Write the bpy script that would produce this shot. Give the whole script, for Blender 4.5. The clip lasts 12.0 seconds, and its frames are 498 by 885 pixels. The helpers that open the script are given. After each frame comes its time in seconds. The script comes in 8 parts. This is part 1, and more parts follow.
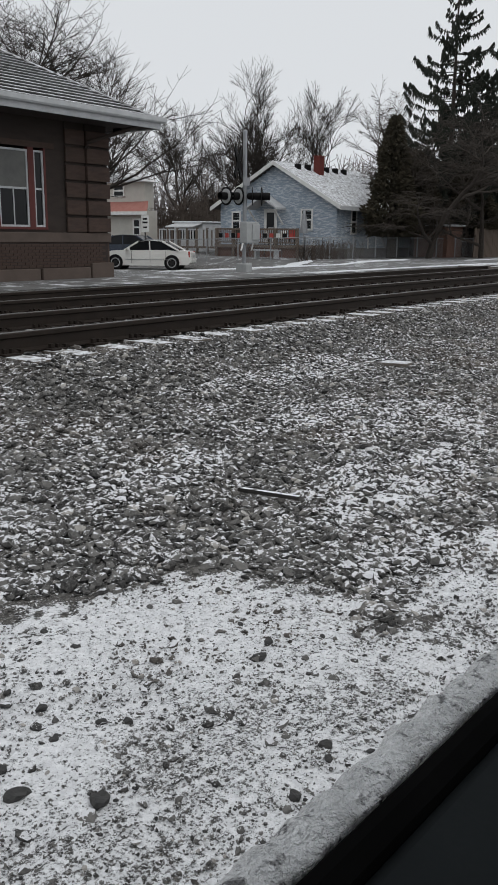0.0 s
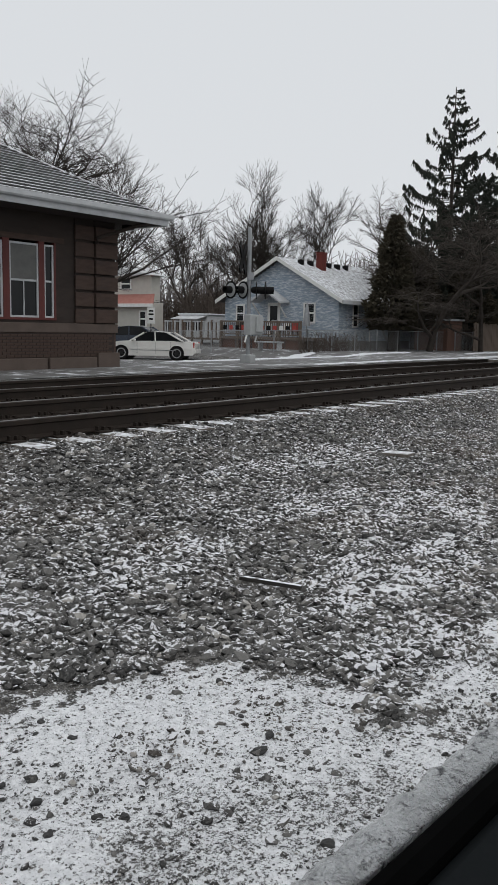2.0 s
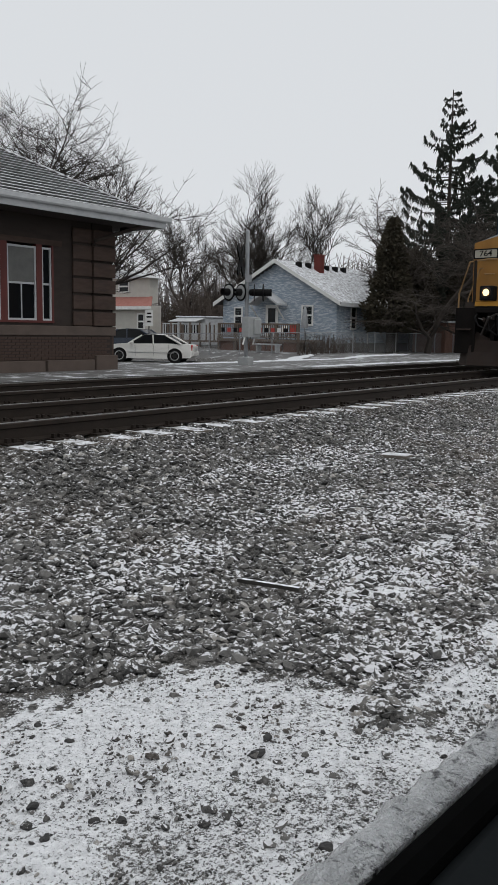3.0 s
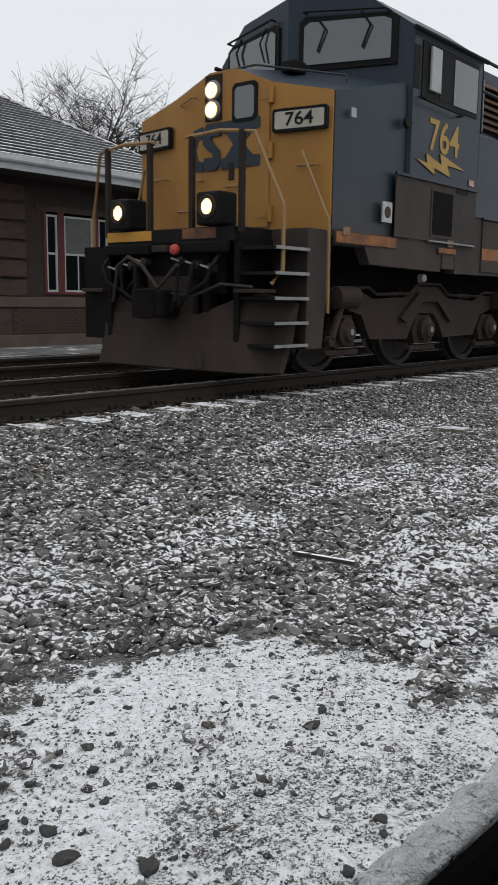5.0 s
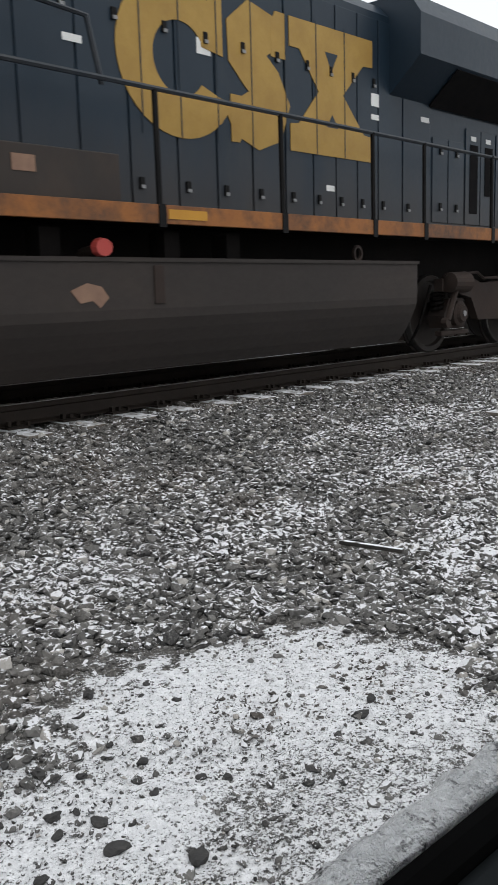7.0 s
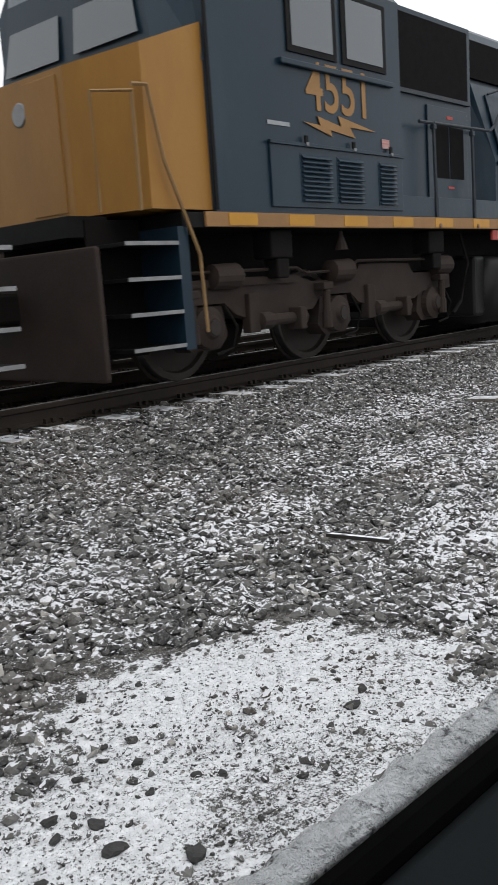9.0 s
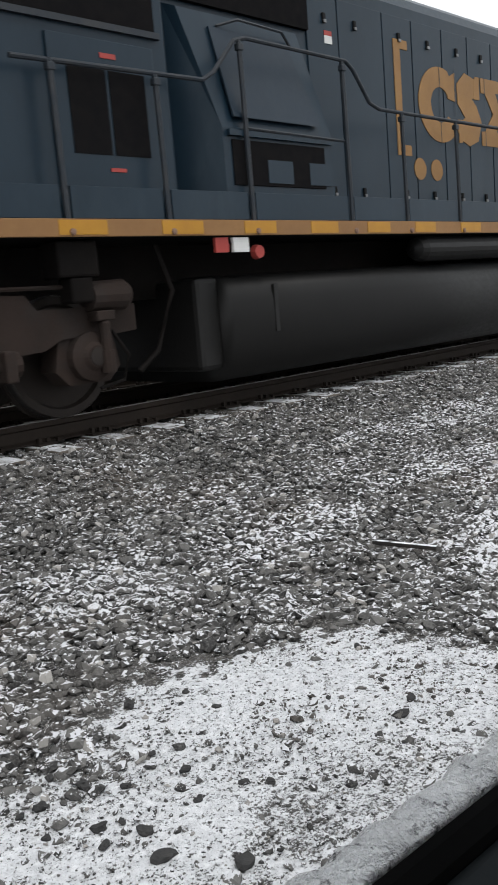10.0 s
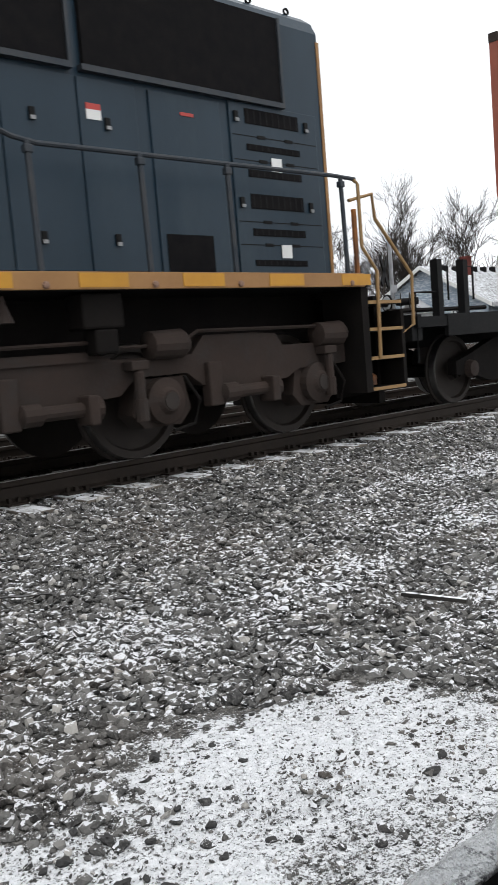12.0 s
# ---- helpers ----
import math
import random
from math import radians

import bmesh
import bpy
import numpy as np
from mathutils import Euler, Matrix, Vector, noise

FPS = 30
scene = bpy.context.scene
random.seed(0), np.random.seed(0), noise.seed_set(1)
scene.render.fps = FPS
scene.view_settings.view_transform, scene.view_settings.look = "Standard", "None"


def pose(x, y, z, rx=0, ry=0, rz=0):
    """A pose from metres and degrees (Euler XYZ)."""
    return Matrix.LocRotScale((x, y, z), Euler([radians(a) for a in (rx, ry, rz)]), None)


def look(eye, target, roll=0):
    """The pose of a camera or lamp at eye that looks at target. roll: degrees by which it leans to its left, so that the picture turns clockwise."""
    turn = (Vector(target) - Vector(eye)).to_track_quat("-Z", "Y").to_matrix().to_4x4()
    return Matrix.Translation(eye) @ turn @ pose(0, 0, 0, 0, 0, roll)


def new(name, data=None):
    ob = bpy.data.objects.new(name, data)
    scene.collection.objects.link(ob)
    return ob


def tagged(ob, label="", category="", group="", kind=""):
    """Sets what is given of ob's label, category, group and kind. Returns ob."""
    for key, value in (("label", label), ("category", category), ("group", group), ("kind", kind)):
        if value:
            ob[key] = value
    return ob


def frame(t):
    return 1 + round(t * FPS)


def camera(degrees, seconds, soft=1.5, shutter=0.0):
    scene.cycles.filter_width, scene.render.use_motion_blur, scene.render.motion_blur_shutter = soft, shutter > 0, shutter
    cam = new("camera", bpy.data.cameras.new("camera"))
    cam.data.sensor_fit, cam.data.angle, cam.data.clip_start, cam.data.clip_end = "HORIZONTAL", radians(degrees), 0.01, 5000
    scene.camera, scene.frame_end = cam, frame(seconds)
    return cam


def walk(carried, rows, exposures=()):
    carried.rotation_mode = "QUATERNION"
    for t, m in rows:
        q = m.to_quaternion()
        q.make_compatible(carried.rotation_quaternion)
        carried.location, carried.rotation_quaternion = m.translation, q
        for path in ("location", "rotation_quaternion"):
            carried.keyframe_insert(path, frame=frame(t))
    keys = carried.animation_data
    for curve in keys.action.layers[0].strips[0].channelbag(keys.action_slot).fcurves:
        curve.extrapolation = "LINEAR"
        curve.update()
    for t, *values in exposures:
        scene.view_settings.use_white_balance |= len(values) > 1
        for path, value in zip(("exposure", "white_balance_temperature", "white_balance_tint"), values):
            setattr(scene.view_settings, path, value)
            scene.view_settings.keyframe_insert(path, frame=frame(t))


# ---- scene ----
# x runs along the track, y across it, z up; z = 0 is the lot beside the parked car
PATH = [
    (0, (0.003, -0.069, 1.425), (1.576, 1.075, 0.96), 0.6),
    (0.5, (-0.004, -0.081, 1.418), (1.59, 1.068, 1.049), 0.3),
    (1, (-0.016, -0.077, 1.422), (1.586, 1.08, 1.116), 0.6),
    (1.5, (-0.022, -0.086, 1.426), (1.582, 1.077, 1.155), 1.1),
    (2, (-0.021, -0.083, 1.426), (1.578, 1.09, 1.163), 1.1),
    (2.5, (-0.015, -0.082, 1.421), (1.587, 1.087, 1.163), 1.0),
    (4.5, (-0.007, -0.073, 1.424), (1.564, 1.133, 1.145), 0.6),
    (5, (-0.015, -0.072, 1.426), (1.503, 1.19, 1.103), 0.8),
    (5.5, (-0.011, -0.076, 1.428), (1.476, 1.221, 1.101), 0.5),
    (6, (-0.003, -0.083, 1.425), (1.462, 1.239, 1.098), 0.1),
    (6.5, (0.006, -0.086, 1.422), (1.454, 1.252, 1.09), -0.6),
    (7, (0.015, -0.094, 1.42), (1.454, 1.253, 1.079), -1.6),
    (7.5, (0.023, -0.098, 1.414), (1.465, 1.244, 1.069), -2.5),
    (9.5, (0.016, -0.119, 1.429), (1.467, 1.211, 1.073), -4.4),
    (10, (0.015, -0.111, 1.42), (1.408, 1.287, 1.095), -4.8),
    (10.5, (0.018, -0.114, 1.42), (1.409, 1.295, 1.134), -4.8),
    (11, (0.018, -0.118, 1.416), (1.409, 1.295, 1.154), -5.0),
    (11.5, (0.009, -0.112, 1.418), (1.39, 1.316, 1.184), -4.9),
    (12, (0.006, -0.11, 1.418), (1.373, 1.335, 1.213), -4.7),
]
cam = camera(32.1, 12.0, 1.1, 0.12)
walk(cam, [(t, look(eye, target, roll)) for t, eye, target, roll in PATH],
     [(0.0, 0.05), (2.5, 0.05), (4.5, 0.12), (5.5, 0.38), (7.5, 0.55), (9.5, 0.62), (10.5, 0.62), (11.5, 0.5), (12.0, 0.8)])

# overcast winter daylight
world = bpy.data.worlds.new("overcast_sky")
scene.world = world
world.use_nodes = True
wt = world.node_tree
bg = wt.nodes["Background"]
sky = wt.nodes.new("ShaderNodeTexSky")
sky.sky_type = "NISHITA"
sky.sun_disc = False
sky.sun_elevation, sky.sun_rotation = radians(32), radians(150)
grey = wt.nodes.new("ShaderNodeHueSaturation")
grey.inputs["Saturation"].default_value = 0.0
cloud = wt.nodes.new("ShaderNodeMixRGB")
cloud.inputs[0].default_value = 0.93
cloud.inputs[2].default_value = (6.6, 6.85, 7.15, 1)
wt.links.new(sky.outputs[0], grey.inputs["Color"])
wt.links.new(grey.outputs[0], cloud.inputs[1])
wt.links.new(cloud.outputs[0], bg.inputs[0])
bg.inputs[1].default_value = 0.105
sun = new("sun", bpy.data.lights.new("sun", "SUN"))
sun.data.energy, sun.data.angle, sun.data.color = 0.6, radians(25), (1.0, 0.97, 0.93)
sun.matrix_basis = look((0, 0, 30), (6, 14, 0))

# ---- building helpers ----
def finish(name, bm, material, parent=None, smooth=False):
    me = bpy.data.meshes.new(name)
    bmesh.ops.recalc_face_normals(bm, faces=bm.faces)
    bm.to_mesh(me)
    bm.free()
    me.materials.append(material)
    if smooth:
        me.shade_smooth()
    ob = new(name, me)
    ob.parent = parent
    return ob


def part(name, bm, material, parent, label="", smooth=False):
    """One mesh part under a thing or under a part."""
    ob = finish(name, bm, material, parent, smooth)
    return tagged(ob, label) if label else ob


def thing(name, label, category, group="", kind="", m=None):
    """An empty at the base of a thing."""
    ob = new(name)
    ob.empty_display_size = 0.2
    if m is not None:
        ob.matrix_basis = m
    return tagged(ob, label, category, group, kind)


def box(bm, x0, x1, y0, y1, z0, z1, bevel=0.0):
    vs = [bm.verts.new((x, y, z)) for x in (x0, x1) for y in (y0, y1) for z in (z0, z1)]
    fs = [bm.faces.new([vs[i] for i in f]) for f in ((0, 1, 3, 2), (4, 6, 7, 5), (0, 4, 5, 1), (2, 3, 7, 6), (0, 2, 6, 4), (1, 5, 7, 3))]
    if bevel:
        edges = {e for f in fs for e in f.edges}
        bmesh.ops.bevel(bm, geom=list(edges), offset=bevel, segments=2, affect="EDGES", profile=0.5)
    return bm


def boxed(x0, x1, y0, y1, z0, z1, bevel=0.0):
    return box(bmesh.new(), x0, x1, y0, y1, z0, z1, bevel)


def prism(bm, outline, axis, a, b):
    """An outline of two coordinates pushed along an axis from a to b."""
    def at(p, k):
        return {"x": (k, p[0], p[1]), "y": (p[0], k, p[1]), "z": (p[0], p[1], k)}[axis]
    lo = [bm.verts.new(at(p, a)) for p in outline]
    hi = [bm.verts.new(at(p, b)) for p in outline]
    n = len(outline)
    bm.faces.new(lo)
    bm.faces.new(hi[::-1])
    for i in range(n):
        bm.faces.new((lo[i], hi[i], hi[(i + 1) % n], lo[(i + 1) % n]))
    return bm


def prismed(outline, axis, a, b):
    return prism(bmesh.new(), outline, axis, a, b)


def loft(bm, rings, cap=True):
    rows = [[bm.verts.new(p) for p in ring] for ring in rings]
    n = len(rows[0])
    for r0, r1 in zip(rows, rows[1:]):
        for i in range(n):
            bm.faces.new((r0[i], r0[(i + 1) % n], r1[(i + 1) % n], r1[i]))
    if cap:
        bm.faces.new(rows[0][::-1])
        bm.faces.new(rows[-1])
    return bm


def tube(bm, pts, r, n=6, r1=None):
    """A round bar through points; r1: the radius at its end."""
    pts = [Vector(p) for p in pts]
    rings = []
    for i, p in enumerate(pts):
        d = (pts[min(i + 1, len(pts) - 1)] - pts[max(i - 1, 0)]).normalized()
        u = d.cross((0, 0, 1)) if abs(d.z) < 0.9 else d.cross((1, 0, 0))
        u.normalize()
        w = d.cross(u)
        k = r if r1 is None else r + (r1 - r) * i / (len(pts) - 1)
        rings.append([p + (u * math.cos(2 * math.pi * j / n) + w * math.sin(2 * math.pi * j / n)) * k for j in range(n)])
    return loft(bm, rings)


def tubed(pts, r, n=6, r1=None):
    return tube(bmesh.new(), pts, r, n, r1)


def lathe(bm, profile, axis_at, axis="y", n=24, hollow=False):
    """A turned body: profile of (radius, offset along the axis)."""
    rings = []
    for r, k in profile:
        ring = []
        for j in range(n):
            a = 2 * math.pi * j / n
            p = (r * math.cos(a), k, r * math.sin(a)) if axis == "y" else (k, r * math.cos(a), r * math.sin(a)) if axis == "x" else (r * math.cos(a), r * math.sin(a), k)
            ring.append(Vector(axis_at) + Vector(p))
        rings.append(ring)
    return loft(bm, rings + rings[:1], False) if hollow else loft(bm, rings)


def lathed(profile, axis_at, axis="y", n=24, hollow=False):
    return lathe(bmesh.new(), profile, axis_at, axis, n, hollow)


def lettering(name, words, size, material, parent, m, stretch=1.0, thick=0.004, label=""):
    """Raised writing in the built-in font, its middle at m."""
    cu = bpy.data.curves.new(name, "FONT")
    cu.body, cu.size, cu.align_x, cu.align_y, cu.extrude = words, size, "CENTER", "CENTER", thick
    cu.offset = size * 0.012
    tmp = bpy.data.objects.new(name, cu)
    scene.collection.objects.link(tmp)
    me = bpy.data.meshes.new_from_object(tmp.evaluated_get(bpy.context.evaluated_depsgraph_get()))
    bpy.data.objects.remove(tmp)
    me.transform(m @ Matrix.Diagonal((stretch, 1, 1, 1)))
    me.materials.clear()
    me.materials.append(material)
    ob = new(name, me)
    ob.parent = parent
    return tagged(ob, label) if label else ob


# ---- materials ----
def nodes_of(name):
    m = bpy.data.materials.new(name)
    m.use_nodes = True
    t = m.node_tree
    return m, t, t.nodes["Principled BSDF"]


def noise_node(t, scale, detail=4.0, where=None, rough=0.6):
    n = t.nodes.new("ShaderNodeTexNoise")
    n.inputs["Scale"].default_value, n.inputs["Detail"].default_value, n.inputs["Roughness"].default_value = scale, detail, rough
    if where:
        t.links.new(where, n.inputs["Vector"])
    return n.outputs["Fac"]


def ramp(t, fac, lo, hi, c0=(0, 0, 0, 1), c1=(1, 1, 1, 1)):
    r = t.nodes.new("ShaderNodeValToRGB")
    r.color_ramp.elements[0].position, r.color_ramp.elements[1].position = lo, hi
    r.color_ramp.elements[0].color, r.color_ramp.elements[1].color = c0, c1
    t.links.new(fac, r.inputs[0])
    return r.outputs[0]


def mixed(t, fac, a, b):
    n = t.nodes.new("ShaderNodeMixRGB")
    for socket, v in zip(n.inputs, (fac, a, b)):
        if isinstance(v, (int, float)):
            socket.default_value = v
        elif isinstance(v, tuple):
            socket.default_value = (*v[:3], 1)
        else:
            t.links.new(v, socket)
    return n.outputs[0]


def sums(t, op, a, b):
    n = t.nodes.new("ShaderNodeMath")
    n.operation = op
    for socket, v in zip(n.inputs, (a, b)):
        if isinstance(v, (int, float)):
            socket.default_value = v
        else:
            t.links.new(v, socket)
    return n.outputs[0]


def bumped(t, p, height, strength, dist=0.01):
    b = t.nodes.new("ShaderNodeBump")
    b.inputs["Strength"].default_value, b.inputs["Distance"].default_value = strength, dist
    t.links.new(height, b.inputs["Height"])
    t.links.new(b.outputs[0], p.inputs["Normal"])


def surface(name, base, second, rough=0.6, metal=0.0, scale=3.0, fine=40.0, bump=0.15, dist=0.004, stain=None, stain_at=(0.55, 0.75), stain_scale=1.2, stretch=(1, 1, 1), gloss=0.28):
    """A worn surface: two tones, grain, stains of a third tone, fine relief."""
    m, t, p = nodes_of(name)
    co = t.nodes.new("ShaderNodeTexCoord").outputs["Object"]
    mp = t.nodes.new("ShaderNodeMapping")
    mp.inputs["Scale"].default_value = stretch
    t.links.new(co, mp.inputs[0])
    co = mp.outputs[0]
    broad, grain = noise_node(t, scale, 5, co), noise_node(t, fine, 3, co)
    c = mixed(t, ramp(t, broad, 0.35, 0.7), base, second)
    c = mixed(t, sums(t, "MULTIPLY", ramp(t, grain, 0.3, 0.75), 0.35), c, second)
    if stain:
        c = mixed(t, ramp(t, noise_node(t, stain_scale, 6, co, 0.7), *stain_at), c, stain)
    t.links.new(c, p.inputs["Base Color"])
    r = sums(t, "ADD", sums(t, "MULTIPLY", grain, 0.25), rough - 0.12)
    t.links.new(r, p.inputs["Roughness"])
    p.inputs["Metallic"].default_value = metal
    p.inputs["Specular IOR Level"].default_value = gloss
    if bump:
        bumped(t, p, sums(t, "ADD", grain, broad), bump, dist)
    return m


def glow(name, colour, strength):
    m, t, p = nodes_of(name)
    p.inputs["Base Color"].default_value = (*colour, 1)
    p.inputs["Emission Color"].default_value = (*colour, 1)
    p.inputs["Emission Strength"].default_value = strength
    return m


def glassy(name, tint=(0.008, 0.009, 0.01)):
    m, t, p = nodes_of(name)
    p.inputs["Base Color"].default_value = (*tint, 1)
    p.inputs["Roughness"].default_value = 0.12
    p.inputs["Specular IOR Level"].default_value = 0.2
    return m


def snow_top(name, base, second, amount=(0.45, 0.6), rough=0.85, scale=6.0, fine=60.0, up=(0.55, 0.85)):
    """A surface with patchy snow lying on whatever faces up."""
    m, t, p = nodes_of(name)
    geo = t.nodes.new("ShaderNodeNewGeometry")
    pos = geo.outputs["Position"]
    sep = t.nodes.new("ShaderNodeSeparateXYZ")
    t.links.new(geo.outputs["Normal"], sep.inputs[0])
    c = mixed(t, ramp(t, noise_node(t, scale, 5, pos), 0.35, 0.7), base, second)
    grain = noise_node(t, fine, 3, pos)
    mask = sums(t, "MULTIPLY", ramp(t, sep.outputs["Z"], *up), ramp(t, noise_node(t, scale * 1.7, 6, pos, 0.7), *amount))
    c = mixed(t, mask, c, (0.78, 0.8, 0.83))
    t.links.new(c, p.inputs["Base Color"])
    p.inputs["Roughness"].default_value = rough
    bumped(t, p, grain, 0.3, 0.006)
    return m


def ground_mix(name, kind):
    """The lot: snow in drifts of their own shape over grey-brown gravel and grit. kind: sheet or stone."""
    m, t, p = nodes_of(name)
    geo = t.nodes.new("ShaderNodeNewGeometry")
    pos = geo.outputs["Position"]
    sep = t.nodes.new("ShaderNodeSeparateXYZ")
    t.links.new(pos, sep.inputs[0])
    X, Y = sep.outputs["X"], sep.outputs["Y"]
    wob = sums(t, "MULTIPLY", sums(t, "SUBTRACT", noise_node(t, 1.8, 5, pos, 0.65), 0.5), 1.2)
    wob = sums(t, "ADD", wob, sums(t, "MULTIPLY", sums(t, "SUBTRACT", noise_node(t, 9, 6, pos, 0.75), 0.5), 3.0))

    def drift(cx, cy, rx, ry, turn=0.0):
        a, b = math.cos(radians(turn)), math.sin(radians(turn))
        dx, dy = sums(t, "SUBTRACT", X, cx), sums(t, "SUBTRACT", Y, cy)
        u = sums(t, "ADD", sums(t, "MULTIPLY", dx, a / rx), sums(t, "MULTIPLY", dy, b / rx))
        v = sums(t, "ADD", sums(t, "MULTIPLY", dx, -b / ry), sums(t, "MULTIPLY", dy, a / ry))
        d = sums(t, "ADD", sums(t, "MULTIPLY", u, u), sums(t, "MULTIPLY", v, v))
        return sums(t, "SUBTRACT", 1.0, d)

    def field(places, lo, hi):
        f = None
        for d in places:
            k = drift(*d)
            f = k if f is None else sums(t, "MAXIMUM", f, k)
        return ramp(t, sums(t, "ADD", f, wob), lo, hi)
    snowy, dusty, gritty = field(DRIFTS, -0.6, 0.2), field(DUSTINGS, -0.6, 0.6), field(GRITTY, -0.6, 0.7)
    soil = mixed(t, ramp(t, noise_node(t, 2.2, 5, pos), 0.35, 0.7), (0.034, 0.033, 0.031), (0.078, 0.073, 0.067))
    soil = mixed(t, ramp(t, noise_node(t, 60, 4, pos, 0.8), 0.5, 0.6), soil, (0.2, 0.19, 0.175))
    broad = sums(t, "SUBTRACT", noise_node(t, 2.6, 4, pos, 0.6), 0.5)
    if kind == "sheet":
        mid = sums(t, "SUBTRACT", noise_node(t, 13, 5, pos, 0.7), 0.5)
        thin = sums(t, "ADD", sums(t, "MULTIPLY", snowy, 0.74), 0.4)
        thin = sums(t, "ADD", thin, sums(t, "MULTIPLY", dusty, 0.36))
        thin = sums(t, "SUBTRACT", thin, sums(t, "MULTIPLY", gritty, 0.2))
        thin = sums(t, "ADD", thin, sums(t, "ADD", sums(t, "MULTIPLY", mid, 0.8), sums(t, "MULTIPLY", broad, 0.5)))
        speck = sums(t, "ADD", noise_node(t, 42, 5, pos, 0.75), noise_node(t, 110, 3, pos, 0.75))
        cover = ramp(t, sums(t, "ADD", thin, sums(t, "MULTIPLY", sums(t, "SUBTRACT", speck, 1.0), 2.3)), 0.66, 0.98)
        c = mixed(t, cover, soil, mixed(t, ramp(t, noise_node(t, 30, 4, pos, 0.7), 0.35, 0.65), (0.7, 0.71, 0.73), (0.92, 0.93, 0.95)))
        height = sums(t, "ADD", sums(t, "MULTIPLY", cover, 0.7), noise_node(t, 120, 3, pos, 0.7))
        bumped(t, p, sums(t, "ADD", height, sums(t, "MULTIPLY", noise_node(t, 22, 4, pos, 0.65), 1.8)), 0.75, 0.012)
    else:
        sepn = t.nodes.new("ShaderNodeSeparateXYZ")
        t.links.new(geo.outputs["Normal"], sepn.inputs[0])
        ri = geo.outputs["Random Per Island"]
        c = mixed(t, ramp(t, ri, 0.05, 0.9), (0.02, 0.02, 0.02), (0.15, 0.146, 0.139))
        c = mixed(t, ramp(t, ri, 0.94, 0.96), c, (0.38, 0.365, 0.34))
        c = mixed(t, sums(t, "MULTIPLY", ramp(t, noise_node(t, 70, 4, pos, 0.75), 0.45, 0.8), 0.6), c, (0.26, 0.25, 0.235))
        c = mixed(t, sums(t, "MULTIPLY", ramp(t, noise_node(t, 0.9, 4, pos), 0.5, 0.72), 0.4), c, (0.1, 0.072, 0.05))
        lie = sums(t, "ADD", sepn.outputs["Z"], sums(t, "MULTIPLY", sums(t, "SUBTRACT", noise_node(t, 30, 4, pos, 0.7), 0.5), 2.2))
        lie = sums(t, "ADD", lie, sums(t, "ADD", sums(t, "MULTIPLY", snowy, 0.06), sums(t, "MULTIPLY", dusty, 0.16)))
        lie = sums(t, "ADD", lie, sums(t, "MULTIPLY", broad, 0.7))
        c = mixed(t, sums(t, "MULTIPLY", ramp(t, lie, 0.99, 1.27), 0.8), c, (0.82, 0.83, 0.86))
        bumped(t, p, noise_node(t, 140, 3, pos), 0.35, 0.004)
    t.links.new(c, p.inputs["Base Color"])
    p.inputs["Roughness"].default_value = 0.88
    return m


# middles, half-lengths and turns: snow drifts, thin dustings among the stones, grit showing through
DRIFTS = ((1.7, 1.15, 1.2, 1.3, 0), (1.0, 1.35, 0.9, 1.0, 0), (2.3, 1.7, 0.62, 0.7, 0), (3.85, 0.55, 1.4, 0.88, -4), (4.12, 2.03, 0.52, 0.26, 6), (5.9, 2.28, 1.15, 0.3, 5), (5.05, 2.62, 0.4, 0.16, 0),
          (9.0, 1.5, 3.2, 1.0, 6), (-4.0, 0.5, 4.5, 1.9, 0))
DUSTINGS = ((2.35, 3.45, 0.6, 0.45, 0), (3.7, 3.35, 0.8, 0.4, 0), (5.6, 3.5, 1.2, 0.3, 0), (6.3, 2.9, 1.1, 0.5, 0), (4.6, 2.15, 0.9, 0.4, 0), (3.4, 1.5, 0.7, 0.35, 0), (7.5, 4.6, 2.0, 0.4, 0))
GRITTY = ((1.62, 1.32, 0.5, 0.3, 20), (2.15, 1.1, 0.4, 0.2, 0), (3.0, 1.6, 0.45, 0.25, 0), (1.15, 1.2, 0.4, 0.3, 0))

SHEET = ground_mix("lot_gravel_and_snow", "sheet")
STONE = ground_mix("ballast_stone", "stone")
RUST = surface("rusty_rail_steel", (0.02, 0.015, 0.012), (0.03, 0.022, 0.017), 0.75, 0.3, 4, 50, 0.3)
RAILTOP = surface("polished_rail_head", (0.3, 0.29, 0.28), (0.2, 0.19, 0.18), 0.4, 0.9, 8, 60, 0.05)
TIE = snow_top("snowy_wooden_tie", (0.1, 0.085, 0.07), (0.16, 0.14, 0.12), (0.34, 0.56), 0.9, 5, 70)
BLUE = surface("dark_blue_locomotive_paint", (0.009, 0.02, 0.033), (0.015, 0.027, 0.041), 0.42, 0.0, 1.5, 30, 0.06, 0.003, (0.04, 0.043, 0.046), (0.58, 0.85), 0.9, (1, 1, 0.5))


